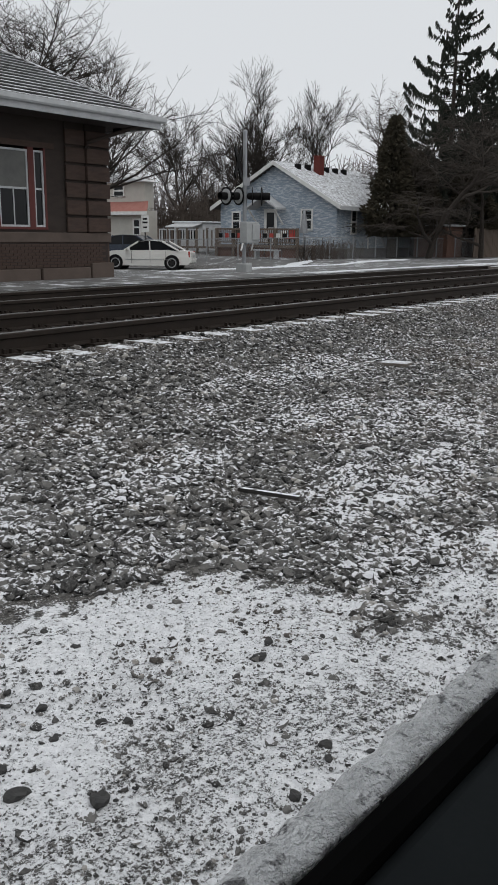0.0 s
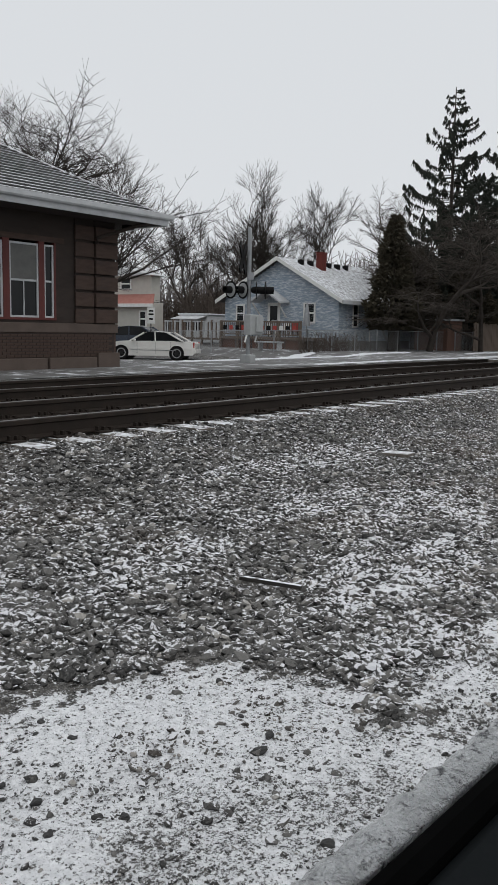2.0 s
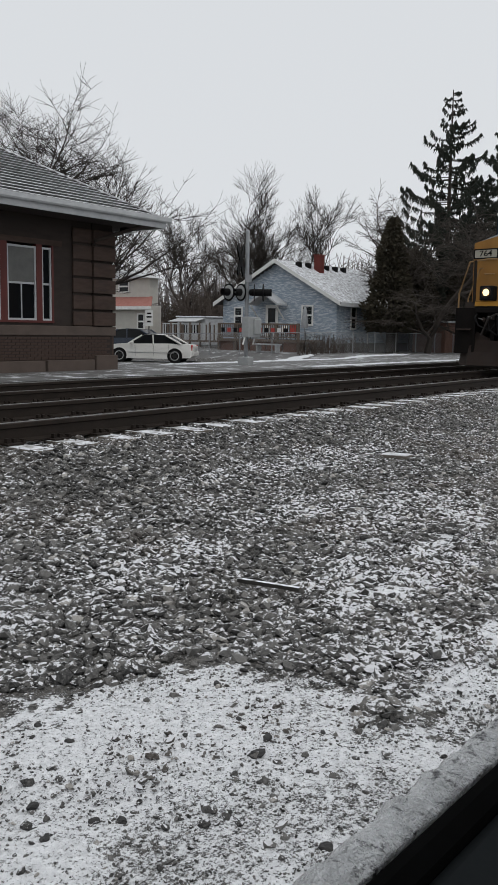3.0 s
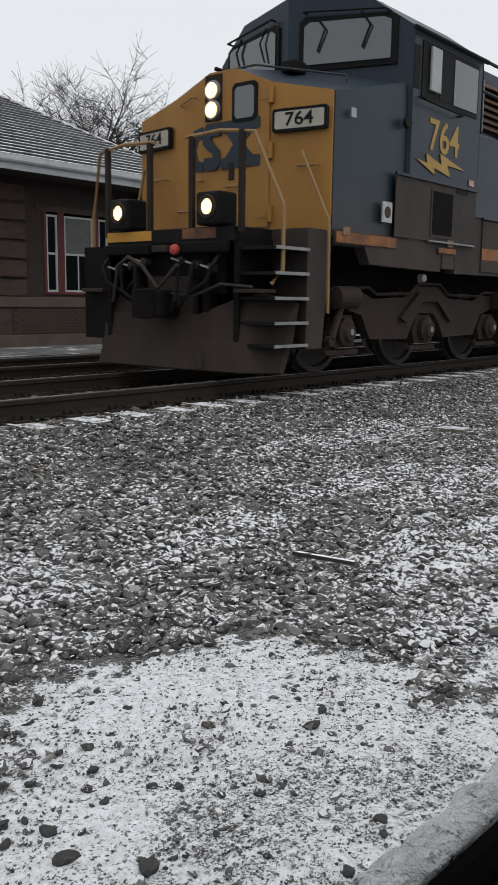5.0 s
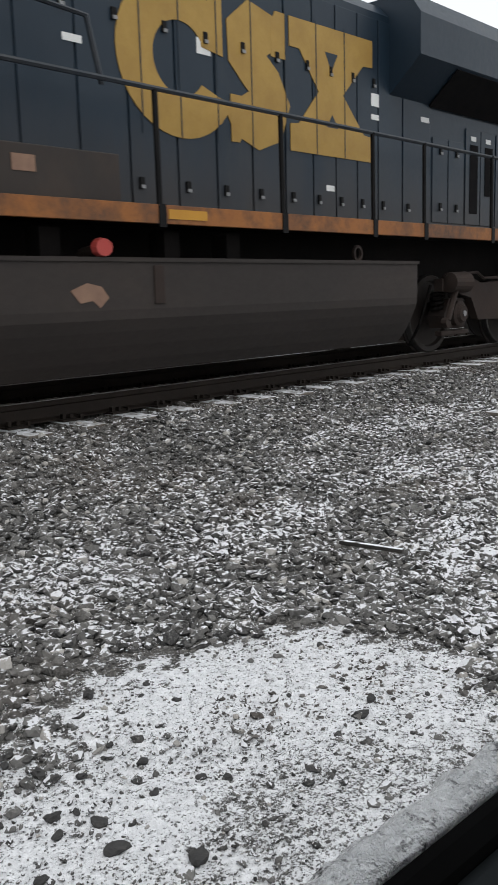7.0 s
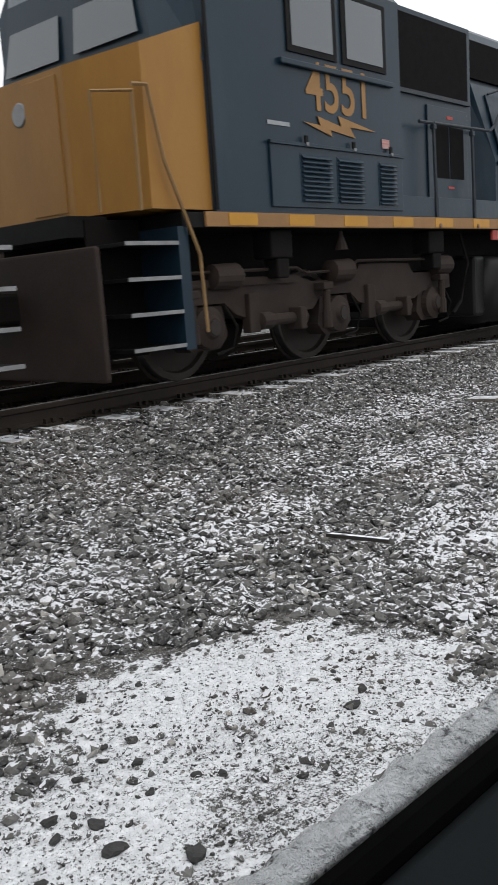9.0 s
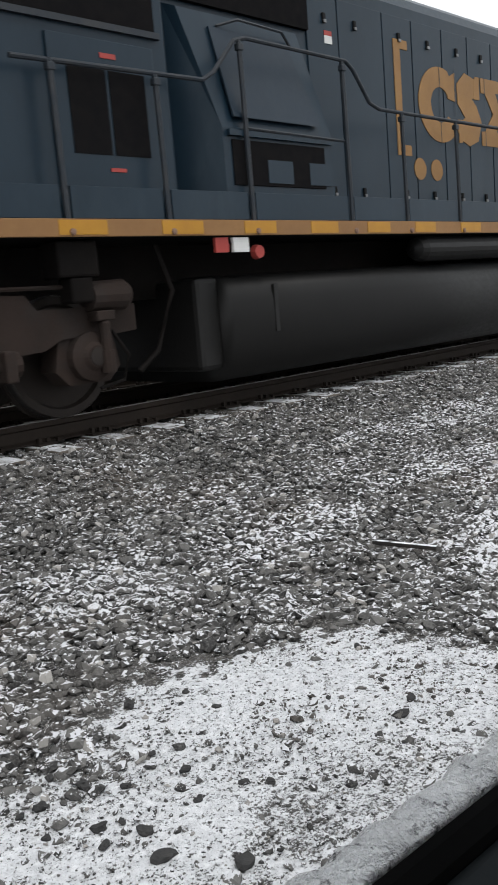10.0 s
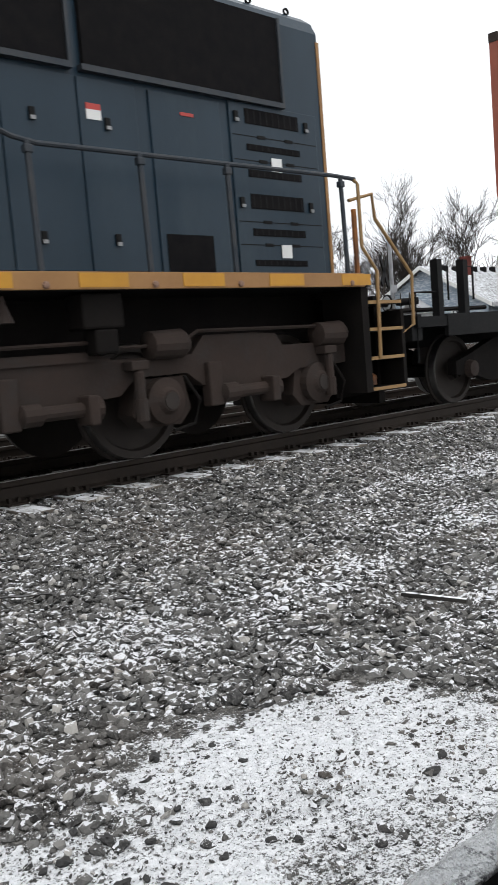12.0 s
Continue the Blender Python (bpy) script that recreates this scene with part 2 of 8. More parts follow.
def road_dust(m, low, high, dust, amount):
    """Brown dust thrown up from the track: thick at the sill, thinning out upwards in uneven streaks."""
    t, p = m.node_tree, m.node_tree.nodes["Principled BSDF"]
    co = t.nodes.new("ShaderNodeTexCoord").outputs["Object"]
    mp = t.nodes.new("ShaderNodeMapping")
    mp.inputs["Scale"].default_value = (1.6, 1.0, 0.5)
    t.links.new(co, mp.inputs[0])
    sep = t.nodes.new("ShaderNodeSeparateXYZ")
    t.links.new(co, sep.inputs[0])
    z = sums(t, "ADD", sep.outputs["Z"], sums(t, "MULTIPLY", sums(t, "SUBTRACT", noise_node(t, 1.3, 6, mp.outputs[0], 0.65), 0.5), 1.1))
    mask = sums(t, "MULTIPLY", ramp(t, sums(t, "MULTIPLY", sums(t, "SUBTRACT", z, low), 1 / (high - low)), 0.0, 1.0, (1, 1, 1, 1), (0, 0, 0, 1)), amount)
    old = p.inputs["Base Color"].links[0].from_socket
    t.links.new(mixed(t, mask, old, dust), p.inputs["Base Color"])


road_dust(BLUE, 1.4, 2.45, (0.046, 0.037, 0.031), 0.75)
BLUE2 = surface("faded_blue_locomotive_paint", (0.008, 0.021, 0.034), (0.014, 0.03, 0.046), 0.36, 0.0, 1.2, 30, 0.06, 0.003, (0.03, 0.048, 0.062), (0.55, 0.85), 0.8, (1, 1, 0.4))
BLUEDUST = surface("blue_paint_under_brown_road_dust", (0.03, 0.026, 0.024), (0.044, 0.034, 0.028), 0.7, 0.0, 1.4, 30, 0.1, 0.003, (0.055, 0.04, 0.032), (0.45, 0.7), 0.7, (1, 1, 0.6))
YELLOW = surface("weathered_yellow_paint", (0.35, 0.175, 0.038), (0.28, 0.135, 0.032), 0.5, 0.0, 2, 40, 0.05, 0.003, (0.2, 0.11, 0.045), (0.62, 0.85), 2.2, (1, 1, 0.35))
LETTER = surface("yellow_lettering_paint", (0.4, 0.25, 0.06), (0.32, 0.19, 0.045), 0.5, 0.0, 3, 40, 0.05, 0.002)
LETTER2 = surface("dull_gold_lettering_paint", (0.34, 0.185, 0.065), (0.27, 0.145, 0.055), 0.55, 0.0, 3, 40, 0.05, 0.002)
ORANGE = surface("dusty_orange_sill_paint", (0.34, 0.13, 0.03), (0.2, 0.075, 0.026), 0.55, 0.0, 1.2, 40, 0.08, 0.003, (0.06, 0.036, 0.026), (0.44, 0.66), 1.6)
GOLD = surface("gold_sill_paint", (0.32, 0.17, 0.065), (0.24, 0.125, 0.05), 0.55, 0.0, 1.5, 40, 0.05, 0.002)
REFLECT = surface("yellow_reflector_tape", (0.5, 0.25, 0.025), (0.42, 0.2, 0.025), 0.4, 0.0, 4, 50, 0.02)
GRIME = surface("truck_steel_under_brown_grime", (0.024, 0.017, 0.014), (0.038, 0.025, 0.02), 0.85, 0.0, 3, 30, 0.35, 0.006, (0.03, 0.026, 0.024), (0.5, 0.75), 2.5)
# grime taken near black: the shade beneath the train is put into its colour
GRIMESHADE = surface("grime_darkened_for_shade", (0.006, 0.0052, 0.005), (0.011, 0.009, 0.008), 0.8, 0.0, 3, 30, 0.3, 0.006, gloss=0.1)
TANKM = surface("dusty_tank_steel", (0.036, 0.029, 0.026), (0.027, 0.023, 0.021), 0.72, 0.0, 0.8, 25, 0.12, 0.004, (0.048, 0.037, 0.031), (0.5, 0.8), 0.7, (0.5, 1, 1))
TANK2 = surface("black_tank_steel", (0.008, 0.008, 0.008), (0.013, 0.0125, 0.012), 0.5, 0.0, 0.8, 25, 0.1, 0.004, (0.02, 0.019, 0.018), (0.55, 0.85), 0.7, (0.5, 1, 1))
BLACK = surface("black_painted_steel", (0.005, 0.005, 0.0055), (0.01, 0.0095, 0.0095), 0.6, 0.0, 4, 40, 0.1, gloss=0.12)
MESHY = surface("black_wire_screen", (0.006, 0.006, 0.007), (0.011, 0.01, 0.01), 0.9, 0.0, 8, 90, 0.3, 0.003, gloss=0.08)
LOUVRE = surface("rusty_louvre_slats", (0.09, 0.055, 0.04), (0.13, 0.08, 0.055), 0.75, 0.0, 5, 40, 0.2)
WHEELM = surface("worn_wheel_steel", (0.024, 0.019, 0.017), (0.035, 0.028, 0.024), 0.65, 0.2, 5, 40, 0.15)
TREAD = surface("bright_wheel_tread", (0.26, 0.25, 0.24), (0.18, 0.17, 0.16), 0.35, 0.9, 8, 50, 0.05)
PIPE = surface("tan_handrail_paint", (0.3, 0.19, 0.085), (0.24, 0.14, 0.06), 0.6, 0.0, 6, 50, 0.1)
PIPEDARK = surface("dark_blue_handrail_paint", (0.02, 0.028, 0.038), (0.04, 0.042, 0.045), 0.5, 0.0, 6, 50, 0.1)
STEEL = surface("bare_grey_steel", (0.3, 0.3, 0.3), (0.2, 0.2, 0.2), 0.5, 0.5, 6, 50, 0.1)
WHITE = surface("white_paint", (0.78, 0.78, 0.76), (0.66, 0.66, 0.64), 0.5, 0.0, 3, 40, 0.05)
REDM = surface("faded_red_paint", (0.45, 0.06, 0.05), (0.36, 0.06, 0.05), 0.5, 0.0, 4, 40, 0.05)
GLASS = glassy("dark_window_glass")
SKYGLASS = glassy("cab_window_glass", (0.022, 0.034, 0.042))
SKYGLASS.node_tree.nodes["Principled BSDF"].inputs["Specular IOR Level"].default_value = 0.9
SKYGLASS.node_tree.nodes["Principled BSDF"].inputs["IOR"].default_value = 1.65
BOARD = surface("yellowed_number_board_face", (0.42, 0.4, 0.33), (0.34, 0.32, 0.27), 0.5, 0.0, 6, 50, 0.03)
DECAL = surface("dusty_decal", (0.26, 0.16, 0.11), (0.2, 0.12, 0.085), 0.7, 0.0, 8, 60, 0.05)
DECALPINK = surface("faded_striped_decal", (0.5, 0.4, 0.38), (0.42, 0.12, 0.1), 0.6, 0.0, 14, 60, 0.0, 0.003, None, (0.5, 0.7), 1, (0.2, 1, 3))
LAMP = glow("lit_headlight", (1.0, 0.7, 0.33), 1.9)
BRICK = surface("brown_brick", (0.055, 0.037, 0.03), (0.085, 0.057, 0.047), 0.9, 0.0, 2.5, 30, 0.5, 0.01, (0.05, 0.04, 0.036), (0.5, 0.8), 1.2, (1, 1, 4))
BRICKDARK = surface("sooty_brick", (0.035, 0.028, 0.025), (0.055, 0.042, 0.036), 0.9, 0.0, 2.0, 30, 0.4, 0.01, (0.035, 0.03, 0.028), (0.5, 0.8), 1.0, (1, 1, 3))
STONEBAND = surface("weathered_stone_band", (0.12, 0.092, 0.078), (0.09, 0.07, 0.06), 0.9, 0.0, 2.5, 40, 0.3, 0.006)
REDWOOD = surface("dark_red_window_trim", (0.13, 0.035, 0.03), (0.1, 0.03, 0.027), 0.6, 0.0, 4, 40, 0.1)
SHINGLE = snow_top("snow_dusted_shingle", (0.07, 0.067, 0.066), (0.11, 0.105, 0.1), (0.33, 0.6), 0.9, 3.2, 50, (0.3, 0.5))
FASCIA = surface("off_white_fascia_paint", (0.55, 0.56, 0.57), (0.42, 0.43, 0.44), 0.55, 0.0, 3, 40, 0.06, 0.003, (0.3, 0.3, 0.3), (0.6, 0.9))
SIDING = surface("pale_blue_clapboard", (0.24, 0.3, 0.37), (0.4, 0.45, 0.5), 0.65, 0.0, 3, 40, 0.1, 0.003, (0.6, 0.63, 0.66), (0.5, 0.62), 3, (1, 1, 5))
CREAM = surface("cream_siding", (0.55, 0.53, 0.48), (0.48, 0.46, 0.42), 0.7, 0.0, 2, 40, 0.1)
REDROOF = surface("red_brown_porch_roof", (0.3, 0.12, 0.1), (0.36, 0.17, 0.14), 0.8, 0.0, 3, 40, 0.15)
CHIMNEY = surface("red_chimney_brick", (0.15, 0.035, 0.028), (0.11, 0.03, 0.025), 0.9, 0.0, 6, 60, 0.4)
FOUND = surface("grey_block_foundation", (0.2, 0.19, 0.18), (0.14, 0.135, 0.13), 0.9, 0.0, 3, 30, 0.3)
PLANK = surface("grey_brown_boards", (0.13, 0.1, 0.08), (0.17, 0.135, 0.11), 0.9, 0.0, 3, 40, 0.3, 0.005, None, (0.5, 0.7), 1, (3, 3, 0.5))
SHEDM = surface("brown_shed_boards", (0.15, 0.085, 0.065), (0.19, 0.11, 0.085), 0.85, 0.0, 3, 40, 0.3, 0.005, None, (0.5, 0.7), 1, (3, 3, 0.5))
GALV = surface("galvanised_steel", (0.36, 0.37, 0.38), (0.27, 0.28, 0.29), 0.5, 0.4, 5, 50, 0.06)
CABINET = surface("light_grey_signal_box", (0.42, 0.43, 0.43), (0.34, 0.35, 0.35), 0.55, 0.0, 5, 50, 0.06)
CARWHITE = surface("white_car_paint", (0.78, 0.77, 0.73), (0.72, 0.71, 0.68), 0.25, 0.0, 1, 20, 0.0)
CARDARK = surface("dark_blue_car_paint", (0.03, 0.04, 0.06), (0.04, 0.05, 0.07), 0.25, 0.0, 1, 20, 0.0)
RUBBER = surface("tyre_rubber", (0.02, 0.02, 0.02), (0.03, 0.03, 0.03), 0.85, 0.0, 8, 60, 0.2)
CHROME = surface("alloy_wheel", (0.55, 0.55, 0.56), (0.45, 0.45, 0.46), 0.3, 0.8, 8, 60, 0.03)
BARK = surface("grey_brown_bark", (0.045, 0.037, 0.032), (0.07, 0.059, 0.05), 0.95, 0.0, 5, 40, 0.5, 0.01)
BARKPALE = surface("pale_grey_bark", (0.075, 0.063, 0.055), (0.05, 0.042, 0.036), 0.95, 0.0, 5, 40, 0.4, 0.01)
TWIG = surface("bare_twigs", (0.028, 0.023, 0.02), (0.045, 0.038, 0.033), 0.95, 0.0, 2, 30, 0.0)
NEEDLE = surface("dark_spruce_needles", (0.016, 0.021, 0.017), (0.032, 0.036, 0.026), 0.9, 0.0, 2, 30, 0.2, 0.01)
CEDAR = surface("brown_green_cedar_foliage", (0.03, 0.028, 0.018), (0.055, 0.045, 0.03), 0.95, 0.0, 2, 30, 0.2, 0.01)
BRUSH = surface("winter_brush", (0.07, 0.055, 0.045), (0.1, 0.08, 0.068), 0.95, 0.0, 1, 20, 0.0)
# paler and greyer than the near brush: distance haze put into the colour
FARWOOD = surface("haze_paled_far_woods", (0.13, 0.115, 0.11), (0.17, 0.155, 0.15), 0.95, 0.0, 1, 20, 0.0)
TRIMDARK = surface("black_weather_seal", (0.003, 0.003, 0.003), (0.006, 0.006, 0.006), 0.9, 0.0, 20, 200, 0.1, 0.001, gloss=0.03)
INNER = surface("dark_grey_door_trim", (0.014, 0.017, 0.0185), (0.018, 0.0215, 0.023), 0.8, 0.0, 10, 300, 0.15, 0.0006, gloss=0.1)
SLUSH = surface("icy_slush_crust", (0.95, 0.955, 0.96), (0.7, 0.705, 0.71), 0.25, 0.0, 60, 300, 1.0, 0.006, (0.11, 0.11, 0.115), (0.55, 0.64), 100, gloss=0.7)
ASPHALT = snow_top("wet_asphalt", (0.1, 0.098, 0.096), (0.15, 0.148, 0.145), (0.54, 0.66), 0.75, 0.9, 60)
CONTAINER = surface("rust_red_container", (0.3, 0.085, 0.05), (0.24, 0.07, 0.045), 0.6, 0.0, 1.5, 30, 0.1)
SNOWBIT = surface("old_snow", (0.75, 0.77, 0.8), (0.66, 0.68, 0.7), 0.9, 0.0, 6, 60, 0.4, 0.01)

# ---- the ground, roads and tracks ----
SHAPE_Y = (-2000, 2.4, 3.4, 4.3, 4.9, 5.4, 5.7, 8.4, 9.0, 9.6, 12.9, 13.5, 17.0, 20.0, 2000)
SHAPE_Z = (0, 0, 0.025, 0.07, 0.135, 0.275, 0.328, 0.328, 0.26, 0.235, 0.235, 0.25, 0.26, 0.2, 0.2)


def ground_z(x, y):
    z = float(np.interp(y, SHAPE_Y, SHAPE_Z))
    dip = min(max((y - 18) / 12, 0), 1) * min(max((41 - x) / 4, 0), 1)
    return z - 0.6 * dip * dip * (3 - 2 * dip)


def spread(lo, hi, near, step):
    a = list(np.arange(near[0], near[1] + 1e-6, step))
    left, right, k = [], [], step
    v = near[0]
    while v > lo:
        k *= 1.35
        v -= k
        left.append(max(v, lo))
    v, k = near[1], step
    while v < hi:
        k *= 1.35
        v += k
        right.append(min(v, hi))
    return left[::-1] + a + right


def sheet(name, xs, ys, lift, material, rough=0.0):
    verts, faces = [], []
    for y in ys:
        for x in xs:
            z = ground_z(x, y) + lift
            if rough and abs(x) < 30 and abs(y) < 30:
                z += rough * noise.noise((x * 3.0, y * 3.0, 0.3)) + rough * 0.5 * noise.noise((x * 9.0, y * 9.0, 4.0))
            verts.append((x, y, z))
    n = len(xs)
    for j in range(len(ys) - 1):
        for i in range(n - 1):
            faces.append((j * n + i, j * n + i + 1, (j + 1) * n + i + 1, (j + 1) * n + i))
    me = bpy.data.meshes.new(name)
    me.from_pydata(verts, [], faces)
    me.materials.append(material)
    me.shade_smooth()
    return new(name, me)


tagged(sheet("ground", spread(-1500, 1800, (-2.0, 20.0), 0.12), spread(-1500, 1800, (0.2, 20.0), 0.12), 0, SHEET, 0.014),
       "gravel lot with thin patchy snow running out to fields", "ground", kind="structure")
tagged(sheet("road", spread(-40, 90, (10, 46), 1.0), spread(14.6, 25.5, (15, 25), 0.7), 0.012, ASPHALT),
       "wet grey street with thin patches of snow", "road", kind="structure")
tagged(sheet("road_side", spread(26, 42, (27, 41), 1.0), spread(25.5, 60, (26, 44), 0.8), 0.012, ASPHALT),
       "grey side street sloping down past the depot", "road", kind="structure")


def snow_ridge(x0, x1, y, width, height, seed):
    bm = bmesh.new()
    rings = []
    n = int((x1 - x0) / 0.25)
    for i in range(n + 1):
        x = x0 + (x1 - x0) * i / n
        w = width * (0.6 + 0.7 * noise.noise((x * 0.8, seed, 0)) + 0.3 * noise.noise((x * 3.1, seed, 2)))
        w = max(w, 0.06)
        z = ground_z(x, y)
        h = height * (0.8 + 0.6 * noise.noise((x * 2.0, seed, 5)))
        rings.append([(x, y - w, z - 0.02), (x, y - w * 0.5, z + h * 0.7), (x, y, z + h), (x, y + w * 0.6, z + h * 0.6), (x, y + w, z - 0.02)])
    loft(bm, rings)
    return tagged(finish("snow_ridge", bm, SNOWBIT, None, True), "low ridge of old trodden snow beside the street", "snow", "snow ridges", "stuff")


snow_ridge(-14, 22.5, 13.75, 0.45, 0.05, 1.0)
snow_ridge(24.5, 80, 15.2, 0.4, 0.05, 3.0)
snow_ridge(25, 44, 21.5, 0.7, 0.08, 5.0)
snow_ridge(28, 39.5, 24.8, 0.9, 0.1, 7.0)
snow_ridge(45, 90, 18.4, 0.5, 0.07, 9.0)

# rails: head, web and foot
PROFILE = ((-0.07, 0.0), (0.07, 0.0), (0.07, 0.012), (0.016, 0.032), (0.012, 0.12), (0.036, 0.135), (0.036, 0.168), (0.028, 0.176), (-0.028, 0.176), (-0.036, 0.168), (-0.036, 0.135), (-0.012, 0.12), (-0.016, 0.032), (-0.07, 0.012))


def track(name, near_rail, top, label):
    t = thing(name, label, "railway track", kind="structure")
    for y in (near_rail, near_rail + 1.505):
        rail = part("rail", prismed([(y + a, top - 0.18 + b) for a, b in PROFILE], "x", -60, 160), RUST, t)
        part("rail_head", boxed(-60, 160, y - 0.022, y + 0.022, top - 0.004, top + 0.001), RAILTOP, rail, "bright worn strip on the rail head")
    mid = near_rail + 0.7525
    me = bpy.data.meshes.new("tie")
    bm = boxed(-0.115, 0.115, -1.3, 1.3, -0.17, 0.0, 0.012)
    for v in bm.verts:
        v.co.z += 0.006 * noise.noise(v.co * 3)
    bm.to_mesh(me)
    bm.free()
    me.materials.append(TIE)
    rnd = random.Random(3)
    for i in range(110):
        o = new("tie", me)
        o.parent = t
        o.matrix_basis = pose(-8 + i * 0.54 + rnd.uniform(-0.03, 0.03), mid + rnd.uniform(-0.05, 0.05), top - 0.188 + rnd.uniform(-0.008, 0.004), 0, 0, rnd.uniform(-1.2, 1.2))
    bm = bmesh.new()
    for i in range(110):
        x = -8 + i * 0.54
        for y in (near_rail, near_rail + 1.505):
            box(bm, x - 0.09, x + 0.09, y - 0.17, y + 0.17, top - 0.19, top - 0.172)
            for s in (-1, 1):
                box(bm, x - 0.05, x - 0.02, y + s * 0.085 - 0.02, y + s * 0.085 + 0.02, top - 0.172, top - 0.13)
                box(bm, x + 0.03, x + 0.06, y + s * 0.085 - 0.02, y + s * 0.085 + 0.02, top - 0.172, top - 0.135)
            box(bm, x + 0.14, x + 0.17, y - 0.1, y + 0.1, top - 0.19, top - 0.15)
    tagged(part("fastenings", bm, RUST, t), "rusty plates, spikes and anchors", kind="stuff")
    return t


track("track_near", 6.3, 0.55, "main track of rusty rails on snowy wooden ties")
track("track_far", 10.45, 0.45, "second track of dark rusty rails on wooden ties")

# timber planks of the level crossing
crossing = thing("level_crossing", "snow-covered plank deck of the level crossing", "level crossing", kind="structure")
for i, y in enumerate((9.6, 9.95, 10.75, 11.15, 11.55, 12.3, 12.7)):
    part("plank", boxed(31, 44, y, y + 0.28, 0.2, 0.43, 0.01), TIE, crossing)

# a loose piece of lath on the ballast
WETWOOD = snow_top("dark_wet_wood", (0.02, 0.018, 0.016), (0.04, 0.035, 0.03), (0.42, 0.5), 0.8, 9, 70)
lath = thing("lath", "dark split wooden lath lying on the ballast", "stick", m=pose(3.685, 2.47, 0.075, 0, 2, -74))
part("stick", boxed(-0.18, 0.17, -0.014, 0.014, -0.011, 0.011, 0.003), WETWOOD, lath)
part("splinter", tubed([(-0.17, 0.012, 0.0), (-0.1, 0.03, 0.016), (-0.02, 0.025, 0.006)], 0.009, 5, 0.005), WETWOOD, lath)
for k, (x, y, a, ln) in enumerate(((5.78, 3.07, -42, 0.11), (2.7, 3.8, -58, 0.1), (2.3, 4.35, -20, 0.2), (4.95, 5.2, -45, 0.1))):
    s = thing("twig", "thin dark twig on the gravel", "twig", "twigs on the gravel", m=pose(x, y, ground_z(x, y) + 0.07, 0, 4, a))
    part("stem", tubed([(-ln, 0, 0), (-ln * 0.3, 0.01, 0.01), (ln * 0.4, -0.008, 0.004), (ln, 0.012, 0)], 0.009, 5, 0.005), WETWOOD, s)
flag = thing("marker_slab", "snow-topped flat stone slab on the ballast", "slab", m=pose(8.52, 4.15, ground_z(8.5, 4.1) + 0.025, 0, 3, 12))
part("slab", boxed(-0.17, 0.17, -0.15, 0.15, -0.02, 0.02, 0.008), TIE, flag)


def rock_shape(seed, flat=0.65):
    """A broken stone of twenty faces: points and faces."""
    rnd = random.Random(seed)
    bm = bmesh.new()
    bmesh.ops.create_icosphere(bm, subdivisions=1, radius=1.0)
    for v in bm.verts:
        v.co *= rnd.uniform(0.55, 1.15)
        v.co.z *= flat
        v.co.x *= 1.25
    pts = np.array([v.co for v in bm.verts])
    fs = np.array([[v.index for v in f.verts] for f in bm.faces])
    bm.free()
    return pts, fs


SHAPES = [rock_shape(i, 0.45 + 0.025 * i) for i in range(16)]


def in_drift(x, y):
    best = -9.0
    for cx, cy, rx, ry, turn in DRIFTS:
        a, b = math.cos(radians(turn)), math.sin(radians(turn))
        dx, dy = x - cx, y - cy
        small = 0.85 if ry < 0.45 else 0.0
        best = max(best, 1 - ((dx * a + dy * b) / rx) ** 2 - ((-dx * b + dy * a) / ry) ** 2 - small)
    return best + 0.4 * noise.noise((x * 1.8, y * 1.8, 7.0)) + 0.3 * noise.noise((x * 7, y * 7, 3.0))


def stones(name, label, count, area, size, seed, sparse):
    rnd = np.random.RandomState(seed)
    verts, faces, base = [], [], 0
    made = 0
    while made < count:
        y = rnd.uniform(area[2], area[3])
        x = rnd.uniform(y * 0.42 + area[0], y * 3.0 + area[1])
        sunk = 0.0
        if sparse is not None:
            d = in_drift(x, y)
            keep = 1.0 if d < -0.12 else 0.6 if d < 0.0 else 0.3 if d < 0.12 else 0.12 if d < 0.3 else 0.022
            if rnd.rand() > keep:
                made += 0.5 * sparse
                continue
            sunk = 0.3 if d > 0.0 else 0.0
        pts, fs = SHAPES[rnd.randint(len(SHAPES))]
        s = size * (0.45 + 0.85 * rnd.rand() ** 1.6) * (0.8 if sunk else 1.0)
        e = Euler((rnd.uniform(-0.6, 0.6), rnd.uniform(-0.6, 0.6), rnd.uniform(0, 6.28))).to_matrix()
        p = (pts * s) @ np.array(e).T
        z = ground_z(x, y) + s * (rnd.uniform(-0.1, 0.55) - sunk)
        verts.append(p + (x, y, z))
        faces.append(fs + base)
        base += len(pts)
        made += 1
    me = bpy.data.meshes.new(name)
    me.from_pydata(np.concatenate(verts).tolist(), [], np.concatenate(faces).tolist())
    me.materials.append(STONE)
    return tagged(new(name, me), label, "stones", kind="stuff")


def lot_rock(x, y, size, seed, material, label):
    bm = bmesh.new()
    bmesh.ops.create_icosphere(bm, subdivisions=2, radius=1.0)
    for v in bm.verts:
        k = 1 + 0.5 * noise.noise(v.co * 1.1 + Vector((seed, 0, 0))) + 0.22 * noise.noise(v.co * 3.1 + Vector((0, seed, 0)))
        cut = min(v.co.z, 0.62) if v.co.x < 0.3 else v.co.z
        v.co = Vector((v.co.x * 1.2, v.co.y * 0.85, cut * 0.7)) * (k * size * 0.56)
    o = finish("stone", bm, material)
    o.matrix_basis = pose(x, y, ground_z(x, y) + size * 0.16, 5, 8, seed * 47)
    return tagged(o, label, "stone", "larger stones on the lot")


